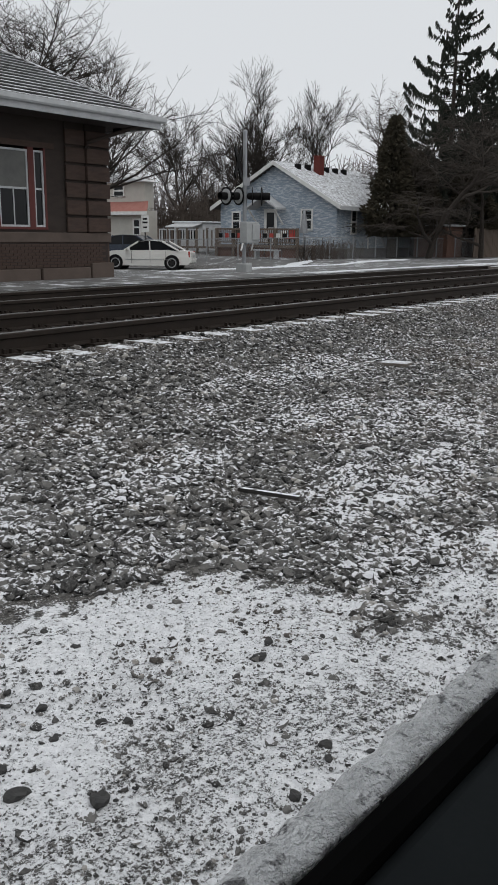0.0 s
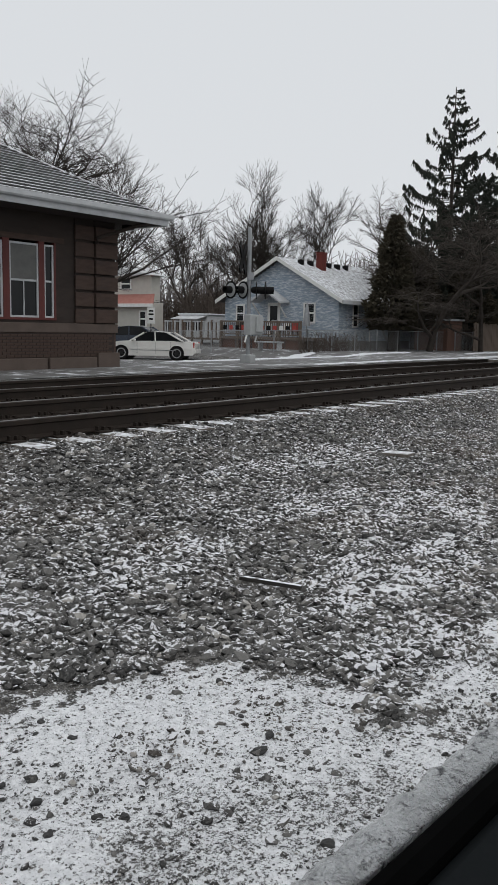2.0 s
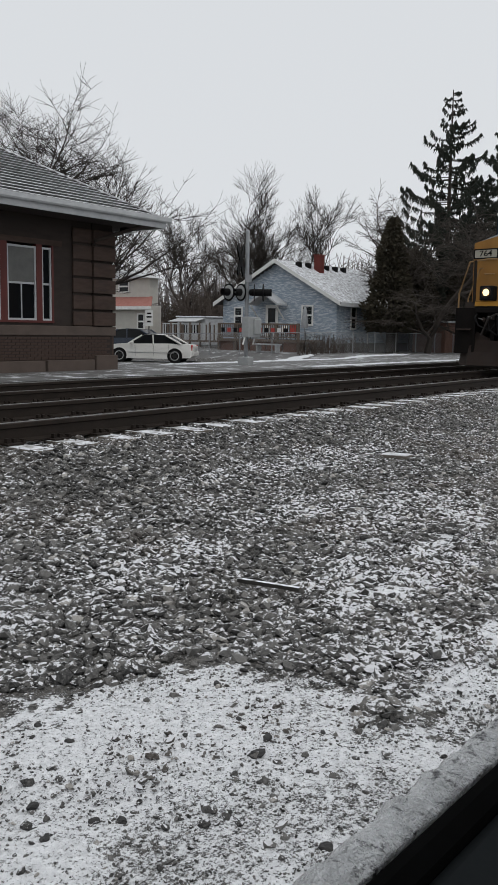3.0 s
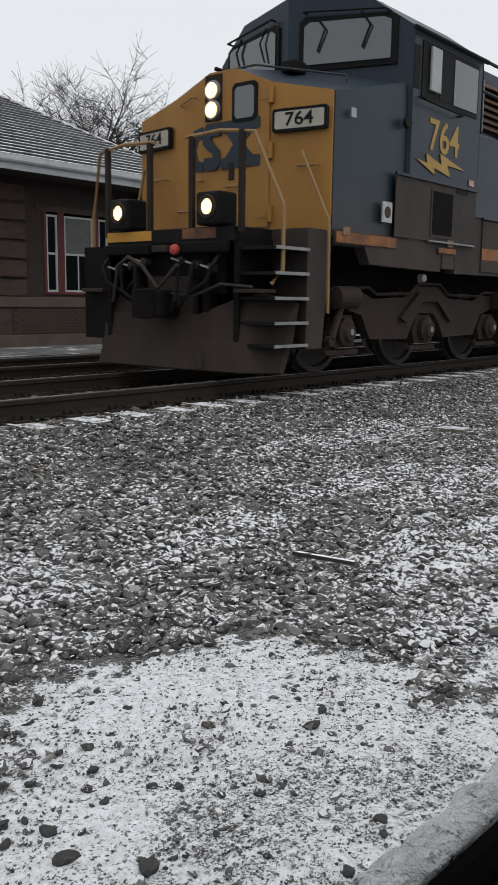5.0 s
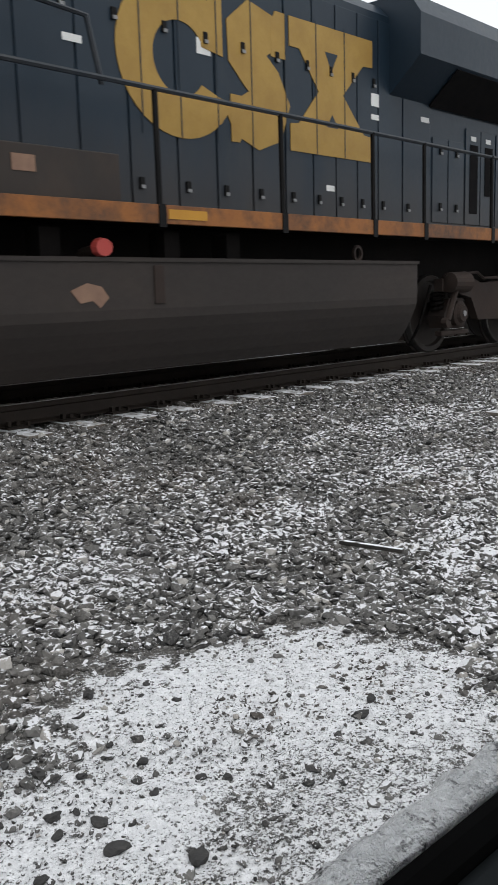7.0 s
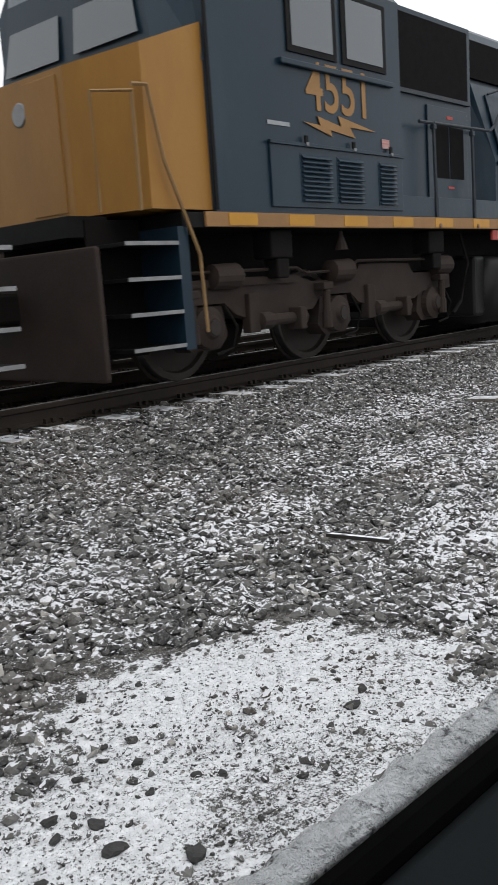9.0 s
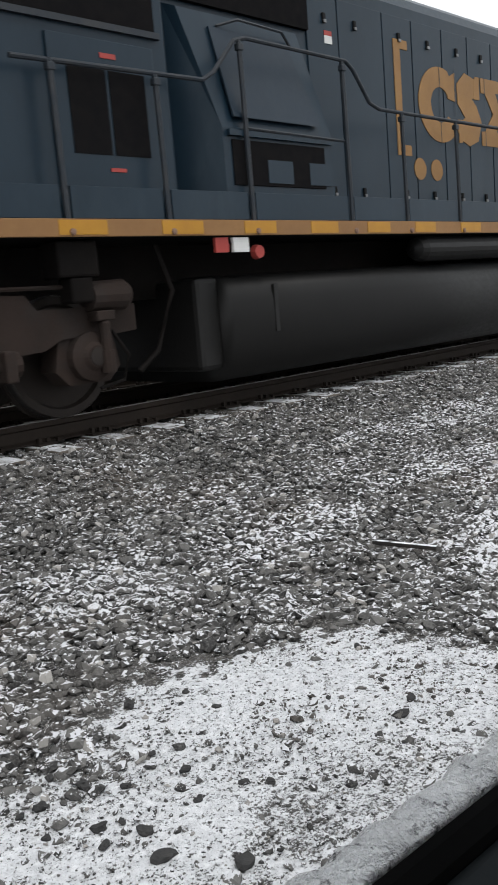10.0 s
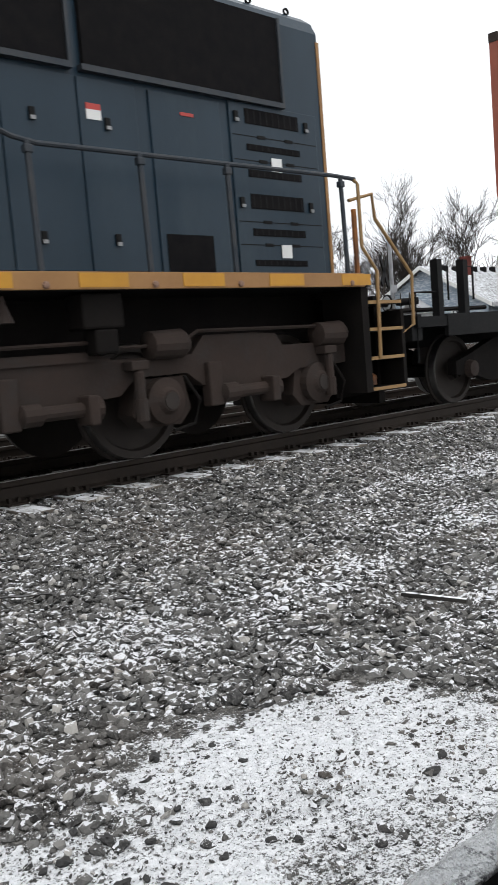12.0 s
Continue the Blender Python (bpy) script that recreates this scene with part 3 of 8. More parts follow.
DARKROCK = surface("dark_wet_stone", (0.035, 0.035, 0.036), (0.065, 0.063, 0.06), 0.7, 0.0, 20, 120, 0.4, 0.004)
GREYROCK = surface("grey_limestone", (0.2, 0.19, 0.18), (0.27, 0.26, 0.25), 0.85, 0.0, 20, 120, 0.4, 0.004, (0.7, 0.72, 0.75), (0.6, 0.7), 18)
for k, (x, y, size, pale) in enumerate((
        (2.62, 1.98, 0.047, 0), (2.8, 1.98, 0.044, 0), (2.24, 1.51, 0.065, 0), (2.36, 1.55, 0.05, 0), (1.74, 2.35, 0.062, 0), (1.93, 2.25, 0.036, 0),
        (1.92, 2.07, 0.04, 0), (1.86, 2.2, 0.026, 0), (1.32, 2.04, 0.06, 0), (1.4, 1.93, 0.037, 0), (1.22, 1.82, 0.052, 0), (1.18, 1.74, 0.041, 0),
        (1.28, 1.79, 0.03, 0), (1.29, 1.7, 0.056, 0), (1.25, 1.57, 0.072, 0), (1.36, 1.38, 0.08, 0), (1.68, 1.59, 0.04, 0), (1.63, 1.65, 0.04, 0),
        (1.57, 1.85, 0.046, 0), (1.48, 1.69, 0.044, 0), (1.81, 1.39, 0.032, 0), (1.93, 1.05, 0.052, 0), (1.88, 1.01, 0.037, 0), (1.68, 0.99, 0.051, 0),
        (2.12, 1.03, 0.027, 0), (1.98, 0.93, 0.031, 0), (1.57, 2.01, 0.03, 0), (2.2, 1.79, 0.027, 0), (3.13, 1.77, 0.056, 1), (3.09, 3.08, 0.067, 1),
        (3.69, 2.46, 0.061, 1), (4.89, 4.72, 0.073, 1), (1.79, 2.67, 0.042, 0), (1.17, 2.04, 0.055, 0), (1.11, 2.05, 0.037, 0), (1.28, 2.16, 0.039, 0),
        (4.35, 4.89, 0.075, 1), (2.95, 1.52, 0.036, 0), (2.52, 1.42, 0.03, 0), (2.31, 1.28, 0.026, 0), (1.1, 1.9, 0.035, 0), (1.05, 1.62, 0.04, 0),
        (2.42, 1.72, 0.032, 0))):
    lot_rock(x, y, size * 0.68, k + 1, GREYROCK if pale else DARKROCK, "pale grey limestone lump on the gravel" if pale else "dark broken stone lying on the snowy gravel")

# ---- the depot ----
def window_unit(parent, x0, x1, y, z0, z1, facing, frame_m, glass_m, bars=(1, 1), depth=0.09, blind=None, name="window_unit", wide=0.07):
    """A sash window in a wall; facing: the outward side, -y or -x."""
    def put(a0, a1, d0, d1, z_0, z_1):
        return boxed(a0, a1, y + d0, y + d1, z_0, z_1) if facing == "y" else boxed(y + d0, y + d1, a0, a1, z_0, z_1)
    w = part(name, put(x0, x1, 0.02, depth, z0, z0 + wide), frame_m, parent)
    for a0, a1, b0, b1 in ((x0, x1, z1 - wide, z1), (x0, x0 + wide, z0 + wide, z1 - wide), (x1 - wide, x1, z0 + wide, z1 - wide)):
        part("frame", put(a0, a1, 0.02, depth, b0, b1), frame_m, w)
    mid = (z0 + z1) / 2
    part("meeting_rail", put(x0 + wide, x1 - wide, 0.025, depth, mid - wide / 2, mid + wide / 2), frame_m, w)
    for i in range(1, bars[0] + 1):
        a = x0 + (x1 - x0) * i / (bars[0] + 1)
        part("muntin", put(a - 0.014, a + 0.014, 0.035, depth - 0.01, z0 + wide, mid - wide / 2), frame_m, w)
    part("pane", put(x0 + wide, x1 - wide, 0.055, 0.065, z0 + wide, z1 - wide), glass_m, w)
    if blind:
        part("blind", put(x0 + wide, x1 - wide, 0.044, 0.054, mid + 0.02, z1 - wide), blind, w, "pale roller blind in the upper sash")
    return w


BLIND = surface("pale_roller_blind", (0.17, 0.17, 0.16), (0.13, 0.13, 0.125), 0.9, 0.0, 4, 60, 0.05)
depot = thing("depot", "old brown brick railway depot with a hipped roof", "station building")
X0, X1, Y0, Y1 = 2.0, 17.5, 17.6, 27.0
win_x, win_z = (13.32, 15.42), (1.52, 3.5)
wall = part("wall", boxed(X0, win_x[0], Y0, Y0 + 0.3, 0.2, 4.3), BRICKDARK, depot)
part("wall_section", boxed(win_x[1], X1, Y0, Y0 + 0.3, 0.2, 4.3), BRICKDARK, wall)
part("wall_section", boxed(win_x[0], win_x[1], Y0, Y0 + 0.3, win_z[1], 4.3), BRICKDARK, wall)
part("wall_section", boxed(win_x[0], win_x[1], Y0, Y0 + 0.3, 0.2, win_z[0]), BRICKDARK, wall)
part("wall_end", boxed(X1 - 0.3, X1, Y0 + 0.3, Y1, 0.2, 4.3), BRICKDARK, depot)
part("wall_back", boxed(X0, X1 - 0.3, Y1 - 0.3, Y1, 0.0, 4.3), BRICKDARK, depot)
part("wall_far_end", boxed(X0, X0 + 0.3, Y0 + 0.3, Y1 - 0.3, 0.0, 4.3), BRICKDARK, depot)
part("interior_floor", boxed(X0 + 0.3, X1 - 0.3, Y0 + 0.3, Y1 - 0.3, 0.2, 0.4), PLANK, depot)
part("stone_course", boxed(X0, X1 + 0.1, Y0 - 0.1, Y0 - 0.002, 1.2, 1.45, 0.015), STONEBAND, depot, "weathered pinkish stone course")
part("brick_base", boxed(X0, X1 + 0.05, Y0 - 0.06, Y0 - 0.001, 0.55, 1.198), BRICK, depot)
for x0, x1, top in ((X0, 15.0, 0.55), (15.08, X1 - 0.75, 0.55), (X1 - 0.7, X1 + 0.12, 0.66)):
    part("plinth", boxed(x0, x1, Y0 - 0.16, Y0 - 0.003, 0.2, top, 0.02), STONEBAND, depot)
# brick rows of the lower wall
me = bpy.data.meshes.new("brick")
b_ = boxed(0, 0.215, -0.012, 0.0, 0, 0.062)
b_.to_mesh(me)
b_.free()
me.materials.append(BRICK)
base_wall = part("brick_facing", boxed(X1 - 5.2, X1 - 0.02, Y0 - 0.066, Y0 - 0.061, 0.56, 1.19), BRICKDARK, depot)
for j in range(8):
    for i in range(21):
        o = new("brick", me)
        o.parent = base_wall
        o.matrix_basis = pose(X1 - 5.15 + i * 0.235 + (j % 2) * 0.117, Y0 - 0.067, 0.575 + j * 0.075)
# banded corner piers
for x0, x1, proud, wide in ((16.05, 16.72, 0.05, 0.44), (16.74, X1 + 0.06, 0.11, 0.44), (11.7, 12.75, 0.06, 0.44)):
    pier = part("pier", boxed(x0 + 0.03, x1 - 0.03, Y0 - proud * 0.4, Y0 - 0.002, 1.45, 4.28), BRICKDARK, depot)
    k = 0
    z = 1.47
    while z + 0.36 < 4.2:
        part("pier_band", boxed(x0, x1, Y0 - proud - 0.03, Y0 - proud * 0.4 - 0.001, z, z + 0.37, 0.012), BRICK, pier)
        z += 0.44
        k += 1
trim = part("window_surround", boxed(win_x[0], win_x[1], Y0 - 0.03, Y0 + 0.12, win_z[0], win_z[0] + 0.06), REDWOOD, depot, "dark red wooden window surround")
for a, b in ((13.32, 13.4), (13.74, 13.94), (14.86, 15.04), (15.36, 15.42)):
    part("mullion", boxed(a, b, Y0 - 0.02, Y0 + 0.14, win_z[0] + 0.06, win_z[1]), REDWOOD, trim)
for a, b, nb in ((13.4, 13.74, 0), (13.94, 14.86, 1), (15.04, 15.36, 0)):
    window_unit(depot, a, b, Y0 - 0.02, win_z[0] + 0.06, win_z[1] - 0.06, "y", FASCIA, GLASS, (nb, 0), blind=BLIND if nb else None, name="window", wide=0.05)
part("lintel", boxed(13.1, 15.7, Y0 - 0.03, Y0 - 0.004, win_z[1], win_z[1] + 0.14), BRICK, depot)
# eaves: fascia, gutter, soffit and the hipped roof in courses
EX, EY, EZ = 18.55, 16.5, 4.22
part("soffit", boxed(X0 - 1, EX - 0.04, EY + 0.04, Y1 + 1, EZ, EZ + 0.05), BRICKDARK, depot)
part("fascia", boxed(X0 - 1.05, EX, EY - 0.02, EY + 0.03, EZ - 0.03, EZ + 0.16), FASCIA, depot, "off-white painted fascia board")
part("fascia_end", boxed(EX - 0.03, EX + 0.02, EY + 0.03, Y1 + 1.05, EZ - 0.03, EZ + 0.16), FASCIA, depot)
part("gutter", prismed([(EY - 0.13, EZ + 0.27), (EY - 0.13, EZ + 0.16), (EY - 0.1, EZ + 0.12), (EY - 0.03, EZ + 0.12), (EY - 0.03, EZ + 0.27)], "x", X0 - 1.05, EX + 0.14), FASCIA, depot, "white gutter along the eave")
part("gutter_end", prismed([(EX + 0.15, EZ + 0.26), (EX + 0.15, EZ + 0.16), (EX + 0.1, EZ + 0.12), (EX + 0.03, EZ + 0.12), (EX + 0.03, EZ + 0.26)], "y", EY + 0.05, Y1 + 1.0), FASCIA, depot)
part("end_gutter_return", boxed(EX + 0.16, EX + 0.5, EY + 1.6, Y1 + 0.6, EZ - 0.02, EZ + 0.1, 0.02), FASCIA, depot, "white end gutter past the eave")
part("downspout", tubed([(17.75, EY + 0.02, EZ + 0.15), (17.75, EY + 0.05, EZ - 0.02), (16.75, Y0 - 0.16, 3.75), (16.75, Y0 - 0.17, 3.6)], 0.05, 8), BRICKDARK, depot)
for k in range(2):
    part("eave_light", boxed(17.9 + k * 0.01, 18.15, EY + 0.9 + k * 1.5, EY + 1.15 + k * 1.5, EZ - 0.12, EZ - 0.001, 0.02), BLACK, depot)
slope = 0.55
rows_n = 30
run = (Y1 + 1 - EY) / 2
roof = part("roof", loft(bmesh.new(), [[(X0 - 1, EY, EZ + 0.17), (EX, EY, EZ + 0.17), (EX, Y1 + 1, EZ + 0.17), (X0 - 1, Y1 + 1, EZ + 0.17)],
                                       [(X0 - 1 + run, EY + run - 0.01, EZ + 0.17 + run * slope), (EX - run, EY + run - 0.01, EZ + 0.17 + run * slope), (EX - run, EY + run + 0.01, EZ + 0.17 + run * slope), (X0 - 1 + run, EY + run + 0.01, EZ + 0.17 + run * slope)]]), SHINGLE, depot, "grey shingle roof lightly dusted with snow")
for k in range(rows_n):
    a, b = run * k / rows_n, run * (k + 1) / rows_n
    z0, z1 = EZ + 0.2 + a * slope, EZ + 0.18 + b * slope
    part("shingle_course", loft(bmesh.new(), [[(X0 - 1.03 + a, EY + a - 0.04, z0), (EX + 0.04 - a, EY + a - 0.04, z0), (EX + 0.04 - b, EY + b, z1), (X0 - 1.03 + b, EY + b, z1)],
                                              [(X0 - 1.03 + a, EY + a - 0.04, z0 + 0.025), (EX + 0.04 - a, EY + a - 0.04, z0 + 0.025), (EX + 0.04 - b, EY + b, z1 + 0.006), (X0 - 1.03 + b, EY + b, z1 + 0.006)]]), SHINGLE, roof)
    part("shingle_course", loft(bmesh.new(), [[(EX + 0.04 - a, EY - 0.03 + a, z0), (EX + 0.04 - a, Y1 + 1.03 - a, z0), (EX - b, Y1 + 1.03 - b, z1), (EX - b, EY - 0.03 + b, z1)],
                                              [(EX + 0.04 - a, EY - 0.03 + a, z0 + 0.025), (EX + 0.04 - a, Y1 + 1.03 - a, z0 + 0.025), (EX - b, Y1 + 1.03 - b, z1 + 0.006), (EX - b, EY - 0.03 + b, z1 + 0.006)]]), SHINGLE, roof)
part("hip_cap", tubed([(EX + 0.02, EY - 0.02, EZ + 0.2), (EX - run, EY + run, EZ + 0.2 + run * slope)], 0.05, 6), SHINGLE, roof)

# ---- level crossing signal ----
sig = thing("crossing_signal", "grey level crossing mast with unlit lamps and crossbuck", "crossing signal", m=pose(23.3, 17.15, ground_z(23.3, 17.15) - 0.02, 0, 0, 8))
part("base", boxed(-0.2, 0.2, -0.2, 0.2, 0.0, 0.3, 0.03), CABINET, sig)
part("mast", tubed([(0, 0, 0.3), (0, 0, 4.35)], 0.062, 12), GALV, sig)
part("mast_cap", lathed([(0.02, 0.1), (0.07, 0.06), (0.075, 0)], (0, 0, 4.35), "z", 12), GALV, sig)
part("junction_box", boxed(-0.46, 0.4, -0.34, -0.07, 0.95, 1.62, 0.03), CABINET, sig, "light grey metal case on the mast")
part("case_door", boxed(-0.12, 0.36, -0.39, -0.345, 1.05, 1.55, 0.02), CABINET, sig)
part("counterweight_arm", boxed(0.3, 0.5, -0.25, -0.15, 0.9, 1.25, 0.02), CABINET, sig)
part("gate_bracket", tubed([(-0.4, -0.18, 0.98), (-0.58, -0.2, 0.72)], 0.03, 6), WHITE, sig)
part("gate_bracket", tubed([(0.3, -0.18, 0.98), (0.12, -0.2, 0.72)], 0.03, 6), WHITE, sig)
arm = part("lamp_arm", tubed([(-0.27, 0.51, 2.42), (0.27, -0.51, 2.42)], 0.035, 8), GALV, sig)
for d, turn, face in ((-0.6, 160, 1), (-0.2, 155, 1), (0.26, 300, 0), (0.56, 292, 0)):
    lamp = part("signal_lamp", lathed([(0.29, 0.0), (0.29, 0.02), (0.12, 0.03), (0.1, 0.16), (0.02, 0.2)], (0, 0, 0), "x", 20), BLACK, sig, "unlit round flasher on a black disc")
    lamp.matrix_basis = pose(d * 0.47, -d * 0.88, 2.42, 0, 0, turn - 180)
    part("hood", lathed([(0.11, -0.26), (0.12, -0.26), (0.12, 0.0), (0.11, 0.0)], (0, 0, 0), "x", 16, True), BLACK, lamp)
    if face:
        part("disc_face", lathed([(0.12, -0.012), (0.23, -0.012), (0.23, -0.001), (0.12, -0.001)], (0, 0, 0), "x", 20, True), CABINET, lamp, "snow-dusted pale disc")
    part("lens", lathed([(0.1, -0.03), (0.11, 0.0)], (0, 0, 0), "x", 16), REDM, lamp)
for s in (-1, 1):
    part("crossbuck_board", boxed(-0.02, 0.02, -0.6, 0.6, -0.11, 0.11), BLACK, sig, "dark back of a crossbuck board").matrix_basis = pose(-0.16, 0.16, 3.45, s * 45, 0, 106)
part("track_sign", boxed(-0.2, 0.2, -0.08, -0.06, 2.75, 3.0), GALV, sig)
part("conduit", tubed([(0.1, 0, 0.3), (0.1, 0, 3.9)], 0.025, 6), GALV, sig)


# ---- the blue house ----
def clad_wall(parent, outline, axis, at, thick, material, course=0.16, name="clapboard"):
    """Clapboards laid over a wall outline; each board is a wedge. outline: function z -> (from, to)."""
    z, top = outline[0], outline[1]
    while z < top - 0.02:
        z1 = min(z + course, top)
        a, b = outline[2](z), outline[3](z)
        a1, b1 = outline[2](z1), outline[3](z1)
        a0, b0 = max(a, a1) if a1 > a else a, min(b, b1) if b1 < b else b
        if b0 - a0 > 0.1:
            if axis == "x":
                bm = loft(bmesh.new(), [[(at - thick, a0, z), (at, a0, z), (at, a0, z1), (at - thick * 0.2, a0, z1)], [(at - thick, b0, z), (at, b0, z), (at, b0, z1), (at - thick * 0.2, b0, z1)]])
            else:
                bm = loft(bmesh.new(), [[(a0, at - thick, z), (a0, at, z), (a0, at, z1), (a0, at - thick * 0.2, z1)], [(b0, at - thick, z), (b0, at, z), (b0, at, z1), (b0, at - thick * 0.2, z1)]])
            part(name, bm, material, parent)
        z = z1


house = thing("blue_house", "small pale blue clapboard house with a snowy gable roof", "house")
HX, HX2, HY, HY2, HB, HE, HP = 44.8, 54.5, 26.4, 34.9, 0.75, 3.3, 5.65
hm = (HY + HY2) / 2
part("foundation", boxed(HX + 0.05, HX2, HY + 0.05, HY2, -0.2, HB), FOUND, house)
hw = part("wall", prismed([(HY, HB), (HY2, HB), (HY2, HE), (hm, HP - 0.12), (HY, HE)], "x", HX, HX2), SIDING, house)
ks = (HP - HE) / (hm - HY)
clad_wall(hw, (HB, HP - 0.2, lambda z: HY if z < HE else HY + (z - HE) / ks, lambda z: HY2 if z < HE else HY2 - (z - HE) / ks), "x", HX - 0.001, 0.035, SIDING)
clad_wall(hw, (HB, HE, lambda z: HX, lambda z: HX2), "y", HY - 0.001, 0.035, SIDING)
for y, ya in ((HY - 0.5, HY - 0.5), (HY2 + 0.5, HY2 + 0.5)):
    z0 = HE - ks * 0.5
    part("roof", loft(bmesh.new(), [[(HX - 0.45, y, z0), (HX2 + 0.4, y, z0), (HX2 + 0.4, hm, HP), (HX - 0.45, hm, HP)],
                                    [(HX - 0.45, y, z0 + 0.12), (HX2 + 0.4, y, z0 + 0.12), (HX2 + 0.4, hm, HP + 0.12), (HX - 0.45, hm, HP + 0.12)]]), SHINGLE if y < hm else SHINGLE, house, "shingle roof half covered with snow")
    part("rake_board", loft(bmesh.new(), [[(HX - 0.48, y, z0 - 0.1), (HX - 0.42, y, z0 - 0.1), (HX - 0.42, hm, HP - 0.1), (HX - 0.48, hm, HP - 0.1)],
                                          [(HX - 0.48, y, z0 + 0.14), (HX - 0.42, y, z0 + 0.14), (HX - 0.42, hm, HP + 0.14), (HX - 0.48, hm, HP + 0.14)]]), WHITE, house)
part("eave_board", boxed(HX - 0.4, HX2 + 0.4, HY - 0.53, HY - 0.5, HE - ks * 0.5 - 0.12, HE - ks * 0.5 + 0.12), FASCIA, house)
chim = part("chimney", boxed(47.7, 48.25, hm - 1.2, hm - 0.75, HP - 1.2, HP + 0.55, 0.02), CHIMNEY, house, "red brick chimney")
part("chimney_cap", boxed(47.66, 48.29, hm - 1.24, hm - 0.71, HP + 0.55, HP + 0.62), CHIMNEY, chim)
for k in range(6):
    part("roof_vent", boxed(46.0 + k * 1.1, 46.35 + k * 1.1, hm - 0.75, hm - 0.45, HP - 0.5, HP + 0.05, 0.03), BLACK, house)
window_unit(house, 28.0, 28.85, HX - 0.09, 1.75, 3.0, "x", WHITE, GLASS, (0, 0), 0.1, name="window", wide=0.1)
window_unit(house, 33.3, 34.0, HX - 0.09, 1.75, 2.9, "x", WHITE, GLASS, (0, 0), 0.1, name="window", wide=0.1)
window_unit(house, 46.4, 47.1, HY - 0.09, 1.55, 3.0, "y", WHITE, GLASS, (0, 0), 0.1, name="window", wide=0.1)
window_unit(house, 50.4, 51.1, HY - 0.09, 1.7, 2.7, "y", WHITE, GLASS, (0, 0), 0.1, name="window", wide=0.1)
door = part("door", boxed(HX - 0.07, HX - 0.04, 30.55, 31.5, 0.95, 3.0), WHITE, house, "white entrance door with a dark pane")
part("door_pane", boxed(HX - 0.08, HX - 0.071, 30.75, 31.3, 1.7, 2.8), GLASS, door)
pg = part("porch_gable", loft(bmesh.new(), [[(HX - 1.1, 29.9, 2.95), (HX - 1.1, 31.05, 3.65), (HX - 1.1, 32.2, 2.95), (HX - 1.1, 32.2, 3.07), (HX - 1.1, 31.05, 3.79), (HX - 1.1, 29.9, 3.07)],
                                            [(HX, 29.9, 2.95), (HX, 31.05, 3.65), (HX, 32.2, 2.95), (HX, 32.2, 3.07), (HX, 31.05, 3.79), (HX, 29.9, 3.07)]]), FASCIA, house, "little white gable hood over the door")
for y in (30.1, 32.0):
    part("brace", tubed([(HX - 0.05, y, 2.1), (HX - 1.0, y, 2.95)], 0.05, 5), WHITE, pg)
part("gutter_pipe", tubed([(HX + 4.0, HY - 0.45, HE - 0.35), (HX + 3.7, HY - 0.1, HE - 0.6), (HX + 3.7, HY - 0.1, 0.7)], 0.05, 6), WHITE, house)
part("ladder", tubed([(HX + 4.2, HY - 0.25, 2.2), (HX + 5.1, HY - 0.9, 0.25)], 0.06, 5), GALV, house)

# deck with rails in front of the gable
deck = thing("porch_deck", "raised wooden porch deck with dark railing and bright squares", "deck")
part("platform", boxed(42.0, HX - 0.1, 27.2, 33.2, 0.75, 0.9), PLANK, deck)
for y in (27.3, 28.8, 30.3, 31.8, 33.1):
    part("post", boxed(42.02, 42.14, y - 0.06, y + 0.06, -0.1, 1.85), PLANK, deck)
part("rail", boxed(42.0, 42.1, 27.25, 33.15, 1.75, 1.84), PLANK, deck)
part("lower_rail", boxed(42.0, 42.08, 27.25, 33.15, 1.0, 1.07), PLANK, deck)
for k in range(38):
    y = 27.4 + k * 0.15
    part("baluster", boxed(42.03, 42.07, y, y + 0.05, 1.07, 1.75), PLANK, deck)
for k in range(12):
    y = 27.5 + k * 0.46
    part("banner_square", boxed(41.95, 41.975, y, y + 0.26, 1.3, 1.56), (REDM, BLACK, WHITE, REDM, BLACK)[k % 5], deck, "bright cloth square on the railing")
for k in range(5):
    part("skirt_board", boxed(42.2, 42.25, 27.3 + k * 1.2, 28.4 + k * 1.2, 0.0, 0.74), SHEDM, deck)
umb = thing("closed_umbrella", "closed grey patio umbrella on the deck", "umbrella", m=pose(43.2, 27.6, 0.9))
part("pole", tubed([(0, 0, 0), (0, 0, 2.0)], 0.03, 6), GALV, umb)
part("cloth", lathed([(0.05, 2.0), (0.12, 1.7), (0.2, 1.1), (0.22, 0.7)], (0, 0, 0), "z", 9), GALV, umb)
for k, (y, c, h) in enumerate(((28.6, REDM, 0.5), (29.2, WHITE, 0.4), (30.1, GALV, 0.6), (31.9, WHITE, 0.5), (32.5, BLACK, 0.45))):
    ch = thing("porch_chair", "small patio chair standing on the deck", "chair", "patio chairs", m=pose(43.3, y, 0.9))
    part("seat", boxed(-0.22, 0.22, -0.22, 0.22, 0.36, 0.42, 0.02), c, ch)
    part("backrest", boxed(0.18, 0.24, -0.22, 0.22, 0.42, 0.42 + h, 0.02), c, ch)
    for sx in (-0.18, 0.18):
        for sy in (-0.18, 0.18):
            part("leg", boxed(sx - 0.02, sx + 0.02, sy - 0.02, sy + 0.02, 0, 0.36), BLACK, ch)
bench = thing("garden_bench", "low pale garden bench on the snowy verge", "bench", m=pose(40.5, 28.3, ground_z(40.5, 28.3)))
part("seat", boxed(-0.25, 0.25, -0.8, 0.8, 0.42, 0.5, 0.01), FASCIA, bench)
